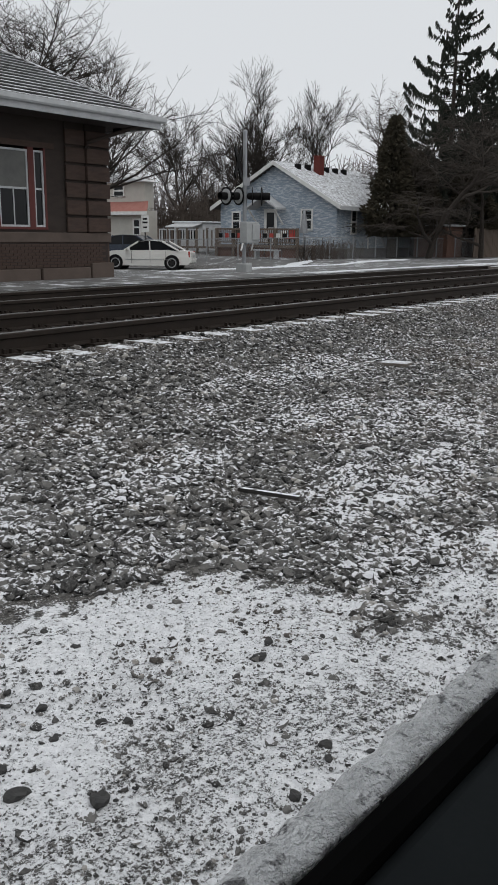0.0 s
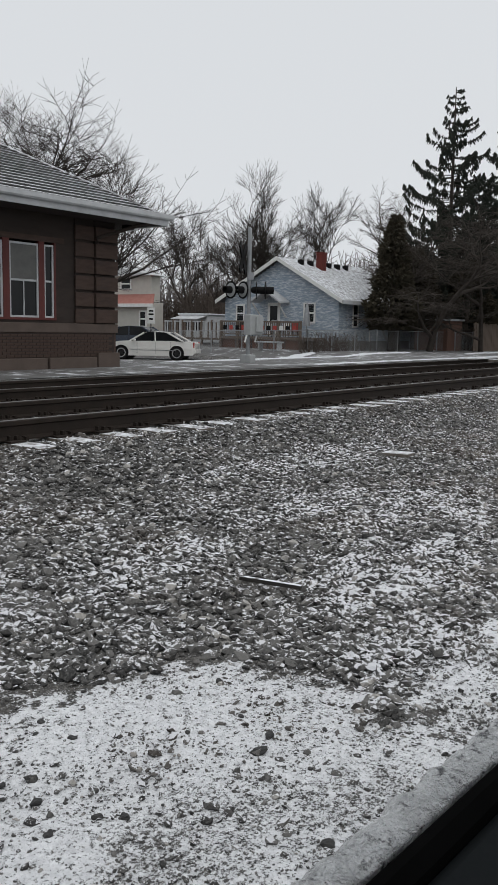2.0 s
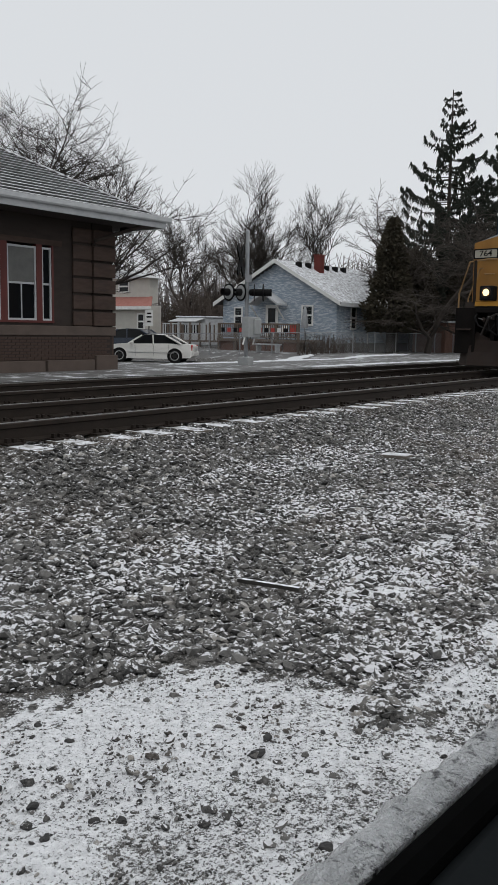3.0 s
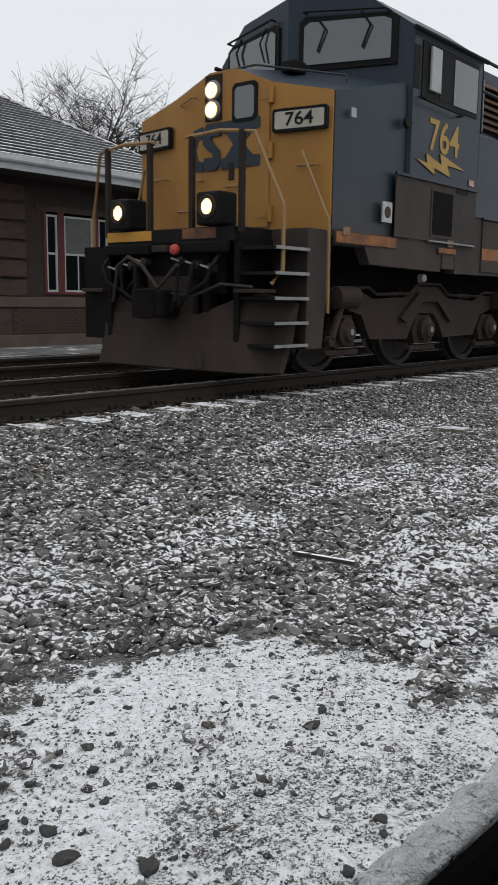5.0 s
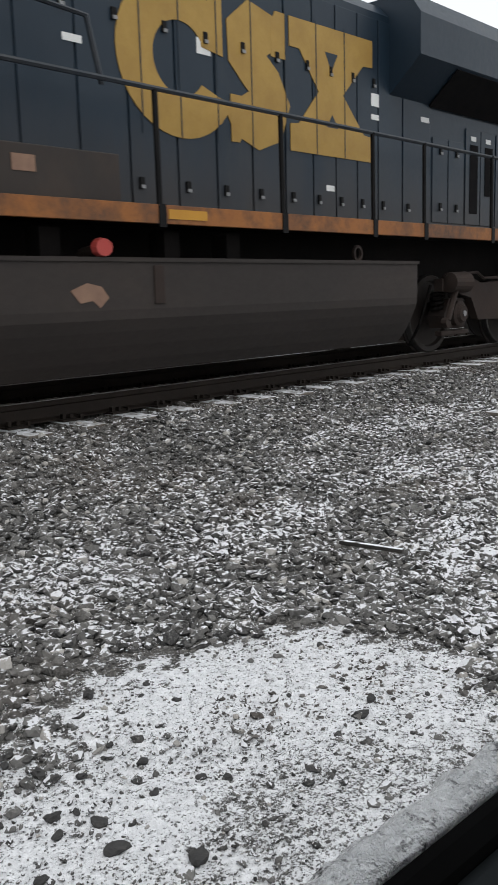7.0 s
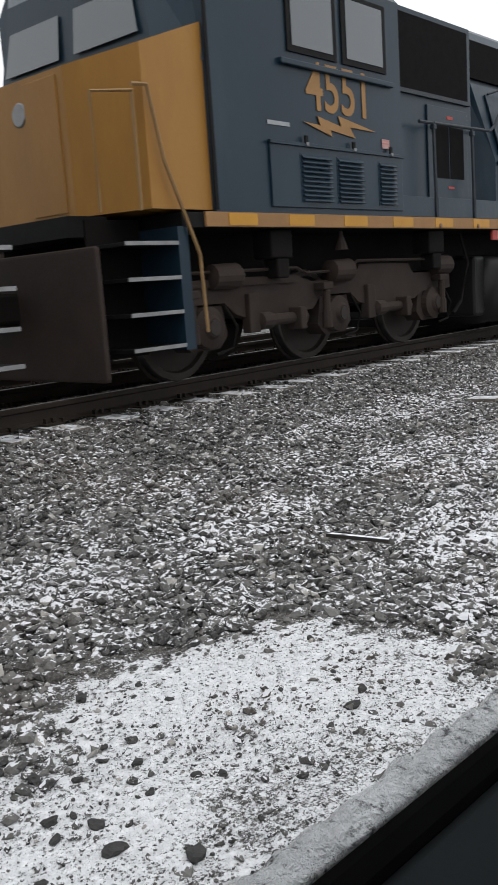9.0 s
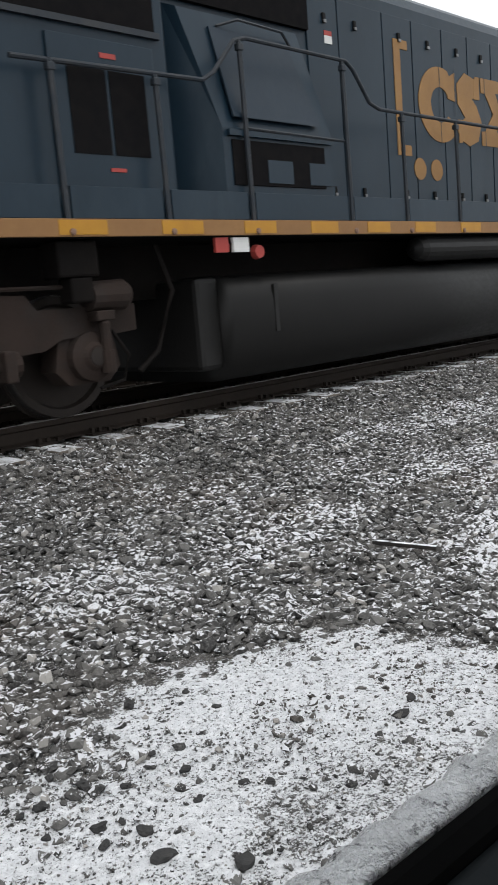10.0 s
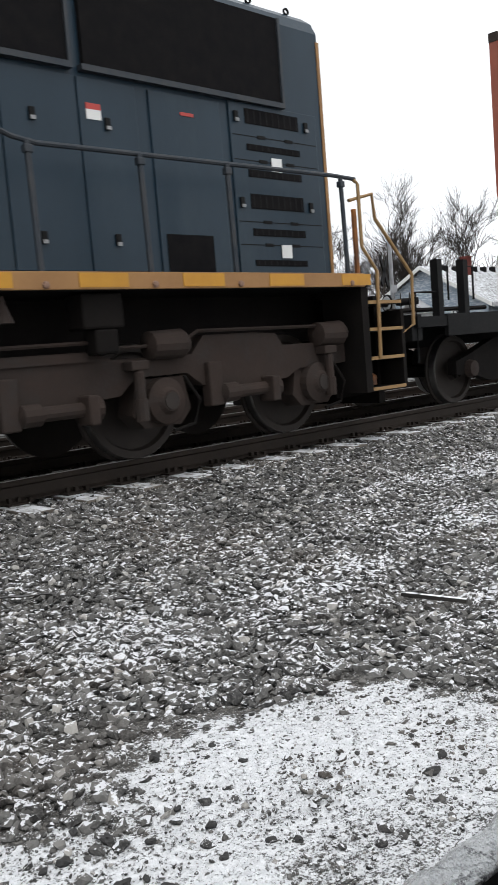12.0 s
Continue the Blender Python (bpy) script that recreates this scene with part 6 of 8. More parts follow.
        lettering("board_number", "764", 0.2, BLACK, nb, plane_m(mid + out * 0.078, right), 1.2, 0.002)
        part("grab_iron", tubed([mid + right.normalized() * 0.0 + Vector((0, 0, -0.5)) + out * 0.02, mid + Vector((0, 0, -0.5)) + out * 0.09, mid + right.normalized() * 0.24 + Vector((0, 0, -0.5)) + out * 0.09, mid + right.normalized() * 0.24 + Vector((0, 0, -0.5)) + out * 0.02], 0.014, 6), PIPE, nose)
    part("bell_bracket", boxed(0.55, 0.8, -0.5, -0.3, 3.6, 3.74, 0.02), BLACK, nose)
    part("nose_rail", tubed([(0.5, -1.3, 3.28), (0.5, -1.3, 3.42), (0.45, 0.0, 3.72), (0.45, 0.5, 3.72)], 0.014, 6), PIPEDARK, nose)
    # cab
    sec = [(-1.55, 1.66), (-1.55, 4.16), (-0.98, 4.56), (0.0, 4.64), (0.98, 4.56), (1.55, 4.16), (1.55, 1.66), (0.0, 1.66)]
    bm = bmesh.new()
    fr = [bm.verts.new((1.05 + 0.27 * abs(y), y, z)) for y, z in sec]
    bk = [bm.verts.new((2.95, y, z)) for y, z in sec]
    bm.faces.new((fr[0], fr[1], fr[2], fr[3], fr[7]))
    bm.faces.new((fr[3], fr[4], fr[5], fr[6], fr[7]))
    for i in range(8):
        bm.faces.new((fr[i], fr[(i + 1) % 8], bk[(i + 1) % 8], bk[i]))
    bm.faces.new(bk[::-1])
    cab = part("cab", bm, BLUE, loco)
    for s in (-1, 1):
        def on_front(y, z, d):
            return Vector((1.05 + 0.27 * abs(y) - d, s * abs(y), z))
        part("windscreen_frame", slab(bmesh.new(), [on_front(a, b, 0.004) for a, b in ((0.16, 3.74), (1.36, 3.74), (1.36, 4.28), (1.26, 4.34), (0.24, 4.38), (0.16, 4.32))], (-0.02, 0, 0)), BLACK, cab)
        part("windscreen", slab(bmesh.new(), [on_front(a, b, 0.026) for a, b in ((0.23, 3.81), (1.29, 3.81), (1.29, 4.25), (1.2, 4.29), (0.3, 4.31), (0.23, 4.26))], (-0.008, 0, 0)), SKYGLASS, cab)
        for a in (0.4, 0.95):
            part("wiper", tubed([on_front(a, 4.36, 0.06), on_front(a + 0.12, 4.2, 0.07), on_front(a + 0.02, 3.95, 0.06)], 0.014, 5), BLACK, cab)
        part("visor_rail", tubed([on_front(0.25, 4.42, 0.01), on_front(0.25, 4.42, 0.1), on_front(1.25, 4.36, 0.1), on_front(1.25, 4.36, 0.01)], 0.014, 5), BLACK, cab)
        y = s * 1.551
        part("side_window_frame", boxed(1.62, 2.85, *sorted((y, y + s * 0.012)), 3.36, 4.04), BLACK, cab)
        part("side_window", boxed(2.28, 2.82, *sorted((y + s * 0.012, y + s * 0.02)), 3.42, 3.98), SKYGLASS, cab)
        part("open_window", boxed(1.98, 2.24, *sorted((y + s * 0.012, y + s * 0.016)), 3.42, 3.98), BLACK, cab)
        part("folded_shade", boxed(1.76, 1.96, *sorted((y + s * 0.012, y + s * 0.05)), 3.48, 4.0, 0.01), CABINET, cab, "pale window shade folded out")
        part("quarter_window", boxed(1.46, 1.58, *sorted((y, y + s * 0.01)), 3.46, 3.96, 0.004), BLACK, cab)
        part("drip_rail", tubed([(1.4, y + s * 0.05, 4.12), (3.0, y + s * 0.05, 4.12)], 0.03, 6), BLACK, cab)
        part("window_rail", tubed([(1.6, y, 3.38), (1.6, y + s * 0.09, 3.33), (2.4, y + s * 0.09, 3.3), (2.4, y, 3.3)], 0.014, 5), BLACK, cab)
    part("roof_horn", tubed([(1.5, 0.3, 4.62), (1.5, 0.3, 4.78), (1.9, 0.3, 4.78), (1.9, 0.3, 4.62)], 0.018, 6), PIPEDARK, cab)
    part("antenna", tubed([(2.2, -0.5, 4.6), (2.2, -0.5, 4.85)], 0.014, 5), BLACK, cab)
    part("vent_disc", lathed([(0.02, -1.6), (0.06, -1.6), (0.07, -1.555)], (1.35, 0, 3.02), "y", 8), BLACK, cab)
    lettering("road_number", "764", 0.55, LETTER, cab, plane_m((2.14, -1.556, 2.96), (1, 0, 0)), 0.82, 0.003, "yellow road number 764")
    bolt_mark(cab, 1.56, 2.62, 2.5, 2.78, LETTER)
    # lower cab side, under road dust
    low = part("lower_side", prismed([(0.02, 1.52), (0.6, 1.52), (0.72, 1.32), (2.2, 1.29), (2.2, 1.5), (2.52, 1.5), (2.52, 1.28), (6.55, 1.3), (6.55, 1.665), (0.02, 1.665)], "y", -1.545, -1.4), BLUEDUST, loco, "skirt under brown road dust")
    part("far_side_skirt", boxed(0.02, 6.5, 1.4, 1.545, 1.3, 1.665), BLUEDUST, loco)
    side = part("lower_panel", boxed(1.2, 2.94, -1.566, -1.551, 1.67, 2.4, 0.004), BLUEDUST, loco, "dusty access panel below the cab")
    part("panel_lip", boxed(1.18, 2.95, -1.59, -1.551, 2.4, 2.43), BLUE, side)
    part("vent_frame", boxed(1.9, 2.4, -1.578, -1.5665, 1.72, 2.33), BLUEDUST, side)
    part("vent_mesh", boxed(1.93, 2.36, -1.584, -1.5785, 1.76, 2.3), MESHY, side, "black intake screen")
    part("handhold", boxed(2.45, 2.72, -1.57, -1.5665, 2.33, 2.39), BLACK, side)
    part("ledge", boxed(1.85, 2.9, -1.6, -1.5665, 1.66, 1.68), STEEL, side)
    part("box_light", boxed(2.22, 2.5, -1.555, -1.5, 1.33, 1.6, 0.01), BLUEDUST, loco)
    part("flag_decal", boxed(2.74, 2.86, -1.5625, -1.5585, 2.47, 2.55), DECALPINK, cab)
    part("plate", boxed(0.92, 1.12, -1.575, -1.551, 1.82, 2.06, 0.004), CABINET, cab, "pale round-dialled plate")
    part("plate_dial", lathed([(0.02, -1.58), (0.06, -1.58), (0.07, -1.5755)], (1.02, 0, 1.94), "y", 14), BLUEDUST, cab)
    for u in (0.14, 2.3, 3.85, 4.75, 5.75):
        part("decal", boxed(u, u + 0.13, -1.572, -1.5665, 1.62 if u < 3 else 1.72, 1.71 if u < 3 else 1.82), DECAL, low)
    part("corner_decal", boxed(0.25, 0.34, -1.558, -1.5515, 2.9, 3.0), CABINET, cab)
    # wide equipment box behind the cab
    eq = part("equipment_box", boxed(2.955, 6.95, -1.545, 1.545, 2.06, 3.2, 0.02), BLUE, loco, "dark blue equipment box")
    for u0, u1 in ((3.2, 4.38), (4.4, 5.55), (5.57, 6.52)):
        p = part("box_door", boxed(u0, u1 - 0.02, -1.565, -1.5455, 1.33, 2.05, 0.004), BLUEDUST, loco, "dusty equipment door with a worn orange stripe")
        part("stripe", boxed(u0 + 0.01, u1 - 0.03, -1.569, -1.5655, 1.5, 1.66), ORANGE, p)
    part("box_wall", boxed(2.956, 6.5, -1.544, 1.544, 1.665, 2.06), BLUEDUST, loco)
    part("stripe", boxed(0.03, 1.25, -1.56, -1.5505, 1.535, 1.655), ORANGE, low, "worn orange sill stripe")
    part("stripe", boxed(2.1, 2.5, -1.575, -1.567, 1.535, 1.6), ORANGE, low)
    part("box_lip", boxed(3.16, 6.5, -1.59, -1.5465, 2.06, 2.085), BLUE, eq)
    for u in (4.2, 5.5):
        part("box_seam", boxed(u, u + 0.012, -1.549, -1.5455, 2.1, 3.17), BLACK, eq)
    aux = part("auxiliary_hood", boxed(2.951, 7.2, -1.08, 1.08, 3.2, 4.3, 0.02), BLUE, loco)
    rail = part("upper_handrail", tubed([(3.05, -1.5, 3.2), (3.05, -1.5, 3.78), (6.6, -1.5, 3.74), (6.75, -1.5, 3.7)], 0.022, 6), PIPEDARK, loco)
    part("upper_rail", tubed([(3.05, -1.48, 4.2), (6.85, -1.48, 4.15), (7.0, -1.48, 3.7), (7.55, -1.48, 3.02), (7.95, -1.5, 2.98), (8.05, -1.5, 2.5)], 0.022, 6), PIPEDARK, rail)
    for u in (3.05, 4.4, 5.5, 6.75):
        part("rail_post", tubed([(u, -1.5, 3.2), (u, -1.49, 4.2)], 0.028, 6), BLACK, rail)
    part("grab_iron", tubed([(6.1, -1.55, 3.1), (6.1, -1.6, 3.35), (6.35, -1.6, 3.33), (6.45, -1.55, 3.06)], 0.015, 6), PIPEDARK, eq)
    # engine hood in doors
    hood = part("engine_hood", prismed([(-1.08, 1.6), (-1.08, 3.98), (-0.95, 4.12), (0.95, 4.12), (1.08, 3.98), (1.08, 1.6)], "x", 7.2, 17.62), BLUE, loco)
    edges = (7.25, 7.62, 8.1, 8.55, 9.05, 9.5, 9.95, 10.4, 10.85, 11.3, 11.75, 12.2, 12.7, 13.25)
    for a, b in zip(edges, edges[1:]):
        d = part("hood_door", boxed(a + 0.012, b - 0.012, -1.098, -1.0805, 1.66, 3.9, 0.005), BLUE, hood)
        latch(d, a + 0.1, -1.098, 1.85)
        latch(d, b - 0.1, -1.098, 3.2)
    part("roof_stack", boxed(10.2, 11.2, -0.4, 0.4, 4.121, 4.25, 0.03), BLACK, hood)
    for u in (11.4, 12.6):
        part("roof_fan", lathed([(0.3, 0.0), (0.3, 0.07), (0.1, 0.1), (0.02, 0.1)], (u, 0, 4.12), "z", 16), GALV, hood)
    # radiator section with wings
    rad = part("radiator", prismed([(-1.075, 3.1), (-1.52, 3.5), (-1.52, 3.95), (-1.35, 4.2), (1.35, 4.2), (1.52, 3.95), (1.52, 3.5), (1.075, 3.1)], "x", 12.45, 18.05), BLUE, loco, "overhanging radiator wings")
    for a, b in ((13.2, 15.1), (15.35, 16.45), (16.55, 17.5)):
        part("radiator_screen", slab(bmesh.new(), [(a, -1.1, 3.11), (b, -1.1, 3.11), (b, -1.5, 3.47), (a, -1.5, 3.47)], (0, -0.012, -0.013)), MESHY, rad, "black radiator screen under the wing")
    for k, u in enumerate((14.02, 14.42, 14.84, 15.28, 15.72)):
        d = part("filter_door", boxed(u, u + 0.38, -1.098, -1.0755, 1.7, 2.95, 0.004), BLUE, hood, "tall door with a black screen")
        part("screen", boxed(u + 0.1, u + 0.31, -1.104, -1.0985, 1.85 if k != 1 else 2.1, 2.75), MESHY, d)
        part("warning_label", boxed(u + 0.12, u + 0.25, -1.104, -1.0985, 2.8, 2.86), WHITE, d)
    for a, b in ((13.3, 13.62), (13.64, 13.98), (16.9, 17.4)):
        d = part("side_door", boxed(a, b, -1.095, -1.0755, 1.7, 2.75, 0.004), BLUE, hood)
        latch(d, (a + b) / 2, -1.095, 2.6)
        latch(d, (a + b) / 2, -1.095, 1.9)
    bw = part("hand_brake", boxed(16.2, 16.82, -1.085, -1.0805, 1.72, 2.88), BLUE, hood, "recessed hand brake with a steel wheel")
    part("brake_wheel", lathed([(0.27, -1.2), (0.3, -1.2), (0.3, -1.17), (0.27, -1.17)], (16.55, 0, 2.33), "y", 24, True), STEEL, bw)
    part("brake_hub", lathed([(0.02, -1.21), (0.1, -1.21), (0.12, -1.0855)], (16.55, 0, 2.33), "y", 12), STEEL, bw)
    for k in range(4):
        a = 0.4 + k * 1.571
        part("brake_spoke", tubed([(16.55, -1.19, 2.33), (16.55 + 0.28 * math.cos(a), -1.19, 2.33 + 0.28 * math.sin(a))], 0.016, 5), STEEL, bw)
    for u, z in ((12.05, 2.95), (12.05, 2.8), (9.3, 3.05), (8.0, 2.9), (11.1, 1.95), (13.05, 2.9)):
        part("warning_label", boxed(u, u + 0.16, -1.103, -1.0985, z, z + (0.14 if z > 2.9 else 0.06)), WHITE, hood)
    # walkway edge, posts and handrail
    part("sill", boxed(6.57, 18.1, -1.56, -1.5, 1.46, 1.615, 0.004), ORANGE, loco, "orange walkway sill with brown dust")
    part("far_sill", boxed(0.0, 18.1, 1.5, 1.56, 1.46, 1.615, 0.004), ORANGE, loco)
    hr = part("handrail", tubed([(6.5, -1.52, 2.6), (6.9, -1.52, 2.55), (17.9, -1.52, 2.5), (18.05, -1.52, 2.4), (18.05, -1.52, 1.6)], 0.022, 6), PIPEDARK, loco)
    tb = part("tool_box", boxed(7.02, 8.2, -1.45, -1.1, 1.62, 2.0, 0.01), BLUEDUST, loco)
    part("decal", boxed(7.35, 7.52, -1.456, -1.4505, 1.8, 1.92), DECAL, tb)
    part("sill_decal", boxed(8.55, 8.95, -1.566, -1.5605, 1.5, 1.58), REFLECT, loco)
    part("sill_decal", boxed(14.2, 14.45, -1.566, -1.5605, 1.51, 1.56), CABINET, loco)
    # tank
    tk = part("fuel_tank", prismed([(-1.46, 1.16), (-1.46, 0.76), (-1.45, 0.68), (-1.41, 0.58), (-1.35, 0.46), (-1.27, 0.33), (-1.18, 0.22), (1.18, 0.22), (1.46, 0.72), (1.46, 1.16)], "x", 5.45, 12.5), TANKM, loco, "long dust-covered fuel tank")
    part("tank_lip", boxed(5.43, 12.52, -1.475, -1.4, 1.15, 1.185), TANKM, tk)
    part("sight_glass", boxed(8.45, 8.55, -1.475, -1.4605, 0.8, 1.12, 0.005), GRIME, tk)
    part("filler_cap", lathed([(0.01, -1.5), (0.07, -1.5), (0.08, -1.44)], (8.0, 0, 1.26), "y", 12), REDM, tk)
    part("filler_neck", tubed([(8.0, -1.44, 1.25), (8.0, -1.2, 1.22)], 0.05, 8), GRIME, tk)
    part("worn_patch", prismed([(7.72, 0.92), (7.86, 0.98), (7.98, 0.95), (8.04, 0.86), (7.96, 0.78), (7.9, 0.84), (7.8, 0.82)], "y", -1.4645, -1.4605), DECAL, tk)
    part("end_step", boxed(5.2, 5.44, -1.4, -1.1, 0.5, 0.54), STEEL, tk)
    part("air_valve", tubed([(5.3, -1.35, 0.95), (5.3, -1.35, 0.6), (5.2, -1.35, 0.55)], 0.03, 6), GRIME, tk)
    part("lifting_ring", lathed([(0.06, -1.46), (0.09, -1.46), (0.09, -1.43), (0.06, -1.43)], (11.2, 0, 1.26), "y", 12, True), GRIME, tk)
    for u in (7.6, 8.7, 9.4):
        part("pipe_bracket", boxed(u, u + 0.16, -1.3, -1.1, 1.18, 1.42), GRIMESHADE, tk)
    ch = []
    for k in range(25):
        a = k / 24
        ch.append((15.0 + a * 1.9, -1.45, 1.08 + 0.22 * abs(math.sin(a * 3.1416 * 2)) ** 0.7))
    part("safety_chain", tubed(ch, 0.017, 5), GRIME, loco)
    for u in (15.55, 16.4):
        part("hanger_rod", tubed([(u, -1.4, 1.45), (u - 0.05, -1.44, 1.2)], 0.014, 5), STEEL, loco)
    part("step_lamp", lathed([(0.02, -1.5), (0.05, -1.49), (0.06, -1.42)], (1.95, 0, 1.2), "y", 10), STEEL, loco)
    # front platform, steps, plough and coupler
    plat = part("front_platform", boxed(-1.05, 0.0, -1.0, 1.0, 1.5, 1.66, 0.01), BLACK, loco)
    part("platform_stripe", boxed(-1.062, -1.0505, 0.25, 1.0, 1.54, 1.65), REFLECT, plat)
    part("platform_stripe", boxed(-1.062, -1.0505, -0.75, -0.25, 1.54, 1.65), ORANGE, plat)
    for s in (-1, 1):
        d = part("ditch_light", boxed(-1.15, -0.85, s * 0.7 - 0.17, s * 0.7 + 0.17, 1.67, 2.02, 0.03), BLACK, plat, "lit ditch light in a black box")
        part("ditch_rim", lathed([(0.085, -1.175), (0.12, -1.175), (0.13, -1.151), (0.085, -1.151)], (0, s * 0.7, 1.86), "x", 18, True), GRIME, d)
        part("ditch_lens", lathed([(0.02, -1.165), (0.075, -1.16), (0.085, -1.151)], (0, s * 0.7, 1.86), "x", 18), LAMP, d)
        st = stair(loco, -1.0, -0.42, *((-1.52, -1.02)), (0.42, 0.66, 0.92, 1.18, 1.44), BLACK, STEEL) if s < 0 else part("far_stair", boxed(-1.0, -0.42, 1.02, 1.5, 0.4, 1.5), GRIMESHADE, loco)
        part("step_plate", prismed([(-0.42, 0.36), (-0.12, 0.36), (0.02, 1.5), (0.02, 1.66), (-0.42, 1.66)], "y", *sorted((s * 1.0, s * 1.5))), BLUEDUST, loco)
        part("step_side", boxed(-1.03, -1.0, *sorted((s * 0.98, s * 1.05)), 0.36, 1.5), GRIMESHADE, loco)
        part("nose_handrail", tubed([(-1.0, s * 0.25, 2.63), (-1.0, s * 0.75, 2.65), (-0.98, s * 1.2, 2.6), (-0.85, s * 1.5, 1.85), (-0.85, s * 1.5, 1.2), (-0.98, s * 1.45, 1.05)], 0.022, 6), PIPE, plat, "tan handrail")
        for y in (0.3, 1.02):
            part("rail_post", boxed(-1.02, -0.97, *sorted((s * y, s * (y + 0.06))), 1.6, 2.63), RUST, plat, "rusty brown rail post")
        part("corner_handrail", tubed([(-0.15, s * 1.2, 2.5), (-0.22, s * 1.24, 2.5), (-0.12, s * 1.56, 1.75), (-0.1, s * 1.56, 0.75)], 0.02, 6), PIPE, loco, "tan corner handrail")
    part("rear_wall", boxed(-0.2, 0.0, -1.0, 1.0, 0.4, 1.5), GRIMESHADE, loco)
    sect = ((-0.85, 0.98), (-0.98, 0.72), (-1.02, 0.45), (-1.12, 0.12), (-1.06, 0.1), (-0.9, 0.45), (-0.8, 0.98))
    bm = loft(bmesh.new(), [[(u + k, y, z if z < 0.9 else z - cut) for u, z in sect] for y, k, cut in ((-1.45, 0.32, 0.12), (-1.12, 0.0, 0.0), (-0.45, -0.04, 0.3), (0.45, -0.04, 0.3), (1.12, 0.0, 0.0), (1.45, 0.32, 0.12))])
    part("plough", bm, GRIME, loco, "curved steel snow plough")
    part("plough_post", tubed([(-1.16, -0.62, 0.14), (-1.17, -0.62, 0.32)], 0.022, 6), TANKM, loco)
    cp = part("coupler", boxed(-1.35, -0.7, -0.17, 0.17, 0.68, 0.98, 0.04), GRIMESHADE, loco)
    part("knuckle", lathed([(0.02, -0.17), (0.15, -0.15), (0.15, 0.15), (0.02, 0.17)], (-1.35, 0.05, 0.83), "z", 14), GRIMESHADE, cp)
    for k, (y, lo_z) in enumerate(((-0.85, 0.95), (-0.55, 0.8), (-0.35, 0.75), (0.35, 0.75), (0.6, 0.85), (0.9, 0.95))):
        part("hose", tubed([(-1.05, y, 1.42), (-1.2, y + 0.02, 1.25), (-1.24, y * 0.9, lo_z + 0.12), (-1.2, y * 0.6, lo_z), (-1.12, y * 0.5, lo_z + 0.16)], 0.024, 6), BLACK, loco)
    part("uncoupling_lever", tubed([(-1.1, -1.3, 1.02), (-1.15, -0.9, 1.05), (-1.15, -0.5, 0.92), (-1.15, -0.1, 0.95)], 0.016, 6), TANKM, loco)
    part("hose_arch", tubed([(-1.2, 0.75, 0.85), (-1.3, 0.55, 1.25), (-1.32, 0.35, 1.35), (-1.3, 0.15, 1.25), (-1.25, -0.05, 1.0), (-1.25, -0.35, 1.25)], 0.024, 8), TANKM, loco)
    part("glad_hand", lathed([(0.02, -1.26), (0.055, -1.24), (0.06, -1.2)], (0, -0.28, 1.42), "x", 10), REDM, loco)
    for s in (-1, 1):
        part("pilot_step", boxed(-1.12, -0.86, *sorted((s * 1.05, s * 1.42)), 0.96, 1.0, 0.006), GRIME, loco)
        part("anti_climber", boxed(-1.16, -1.05, *sorted((s * 0.2, s * 0.95)), 1.38, 1.5, 0.02), GRIMESHADE, loco)
        for k in range(3):
            y = s * (0.3 + 0.22 * k)
            v = part("hose_valve", lathed([(0.02, -1.16), (0.05, -1.15), (0.05, -1.06)], (0, y, 1.3 - 0.04 * k), "x", 10), GRIME, loco)
            part("valve_handle", tubed([(-1.17, y, 1.3 - 0.04 * k), (-1.2, y + 0.09, 1.33 - 0.04 * k)], 0.012, 5), STEEL, v)
        part("plough_brace", boxed(-1.0, -0.86, *sorted((s * 0.5, s * 0.6)), 0.5, 1.4), GRIMESHADE, loco)
    part("draft_pocket", boxed(-1.02, -0.9, -0.36, 0.36, 0.58, 1.14, 0.02), GRIME, loco)
    part("number_plate_light", boxed(-1.18, -1.06, -0.12, 0.12, 1.4, 1.48, 0.01), GRIME, loco)
    # rear end
    part("rear_coupler", boxed(18.1, 18.95, -0.17, 0.17, 0.68, 0.98, 0.04), GRIMESHADE, loco)
    stair(loco, 18.05, 18.7, -1.52, -1.02, (0.42, 0.7, 1.0, 1.3), BLACK, STEEL)
    part("rear_step_plate", boxed(17.95, 18.05, -1.52, -1.0, 0.36, 1.46), BLUEDUST, loco)
    part("rear_platform", boxed(18.05, 18.75, -1.0, 1.0, 1.4, 1.55), BLACK, loco)
    part("rear_handrail", tubed([(18.1, -1.5, 2.45), (18.3, -1.5, 2.1), (18.45, -1.5, 1.9), (18.45, -1.5, 0.75), (18.3, -1.48, 0.7)], 0.02, 6), PIPE, loco)
    # true lengthwise proportions of the body
    for ob in loco.children_recursive:
        if ob.type == "MESH":
            for v in ob.data.vertices:
                v.co.x = float(np.interp(v.co.x, BODY_A, BODY_B)) if v.co.x > 0 else v.co.x
    emblem(hood, 9.3, 13.04, 2.29, 3.66, -1.1065, LETTER, BLUE, "large yellow")
    for u in (9.56, 10.02, 10.5, 10.98, 11.5, 12.0, 12.5):
        part("emblem_seam", boxed(u, u + 0.014, -1.1105, -1.1088, 2.28, 3.68), BLUE, hood)
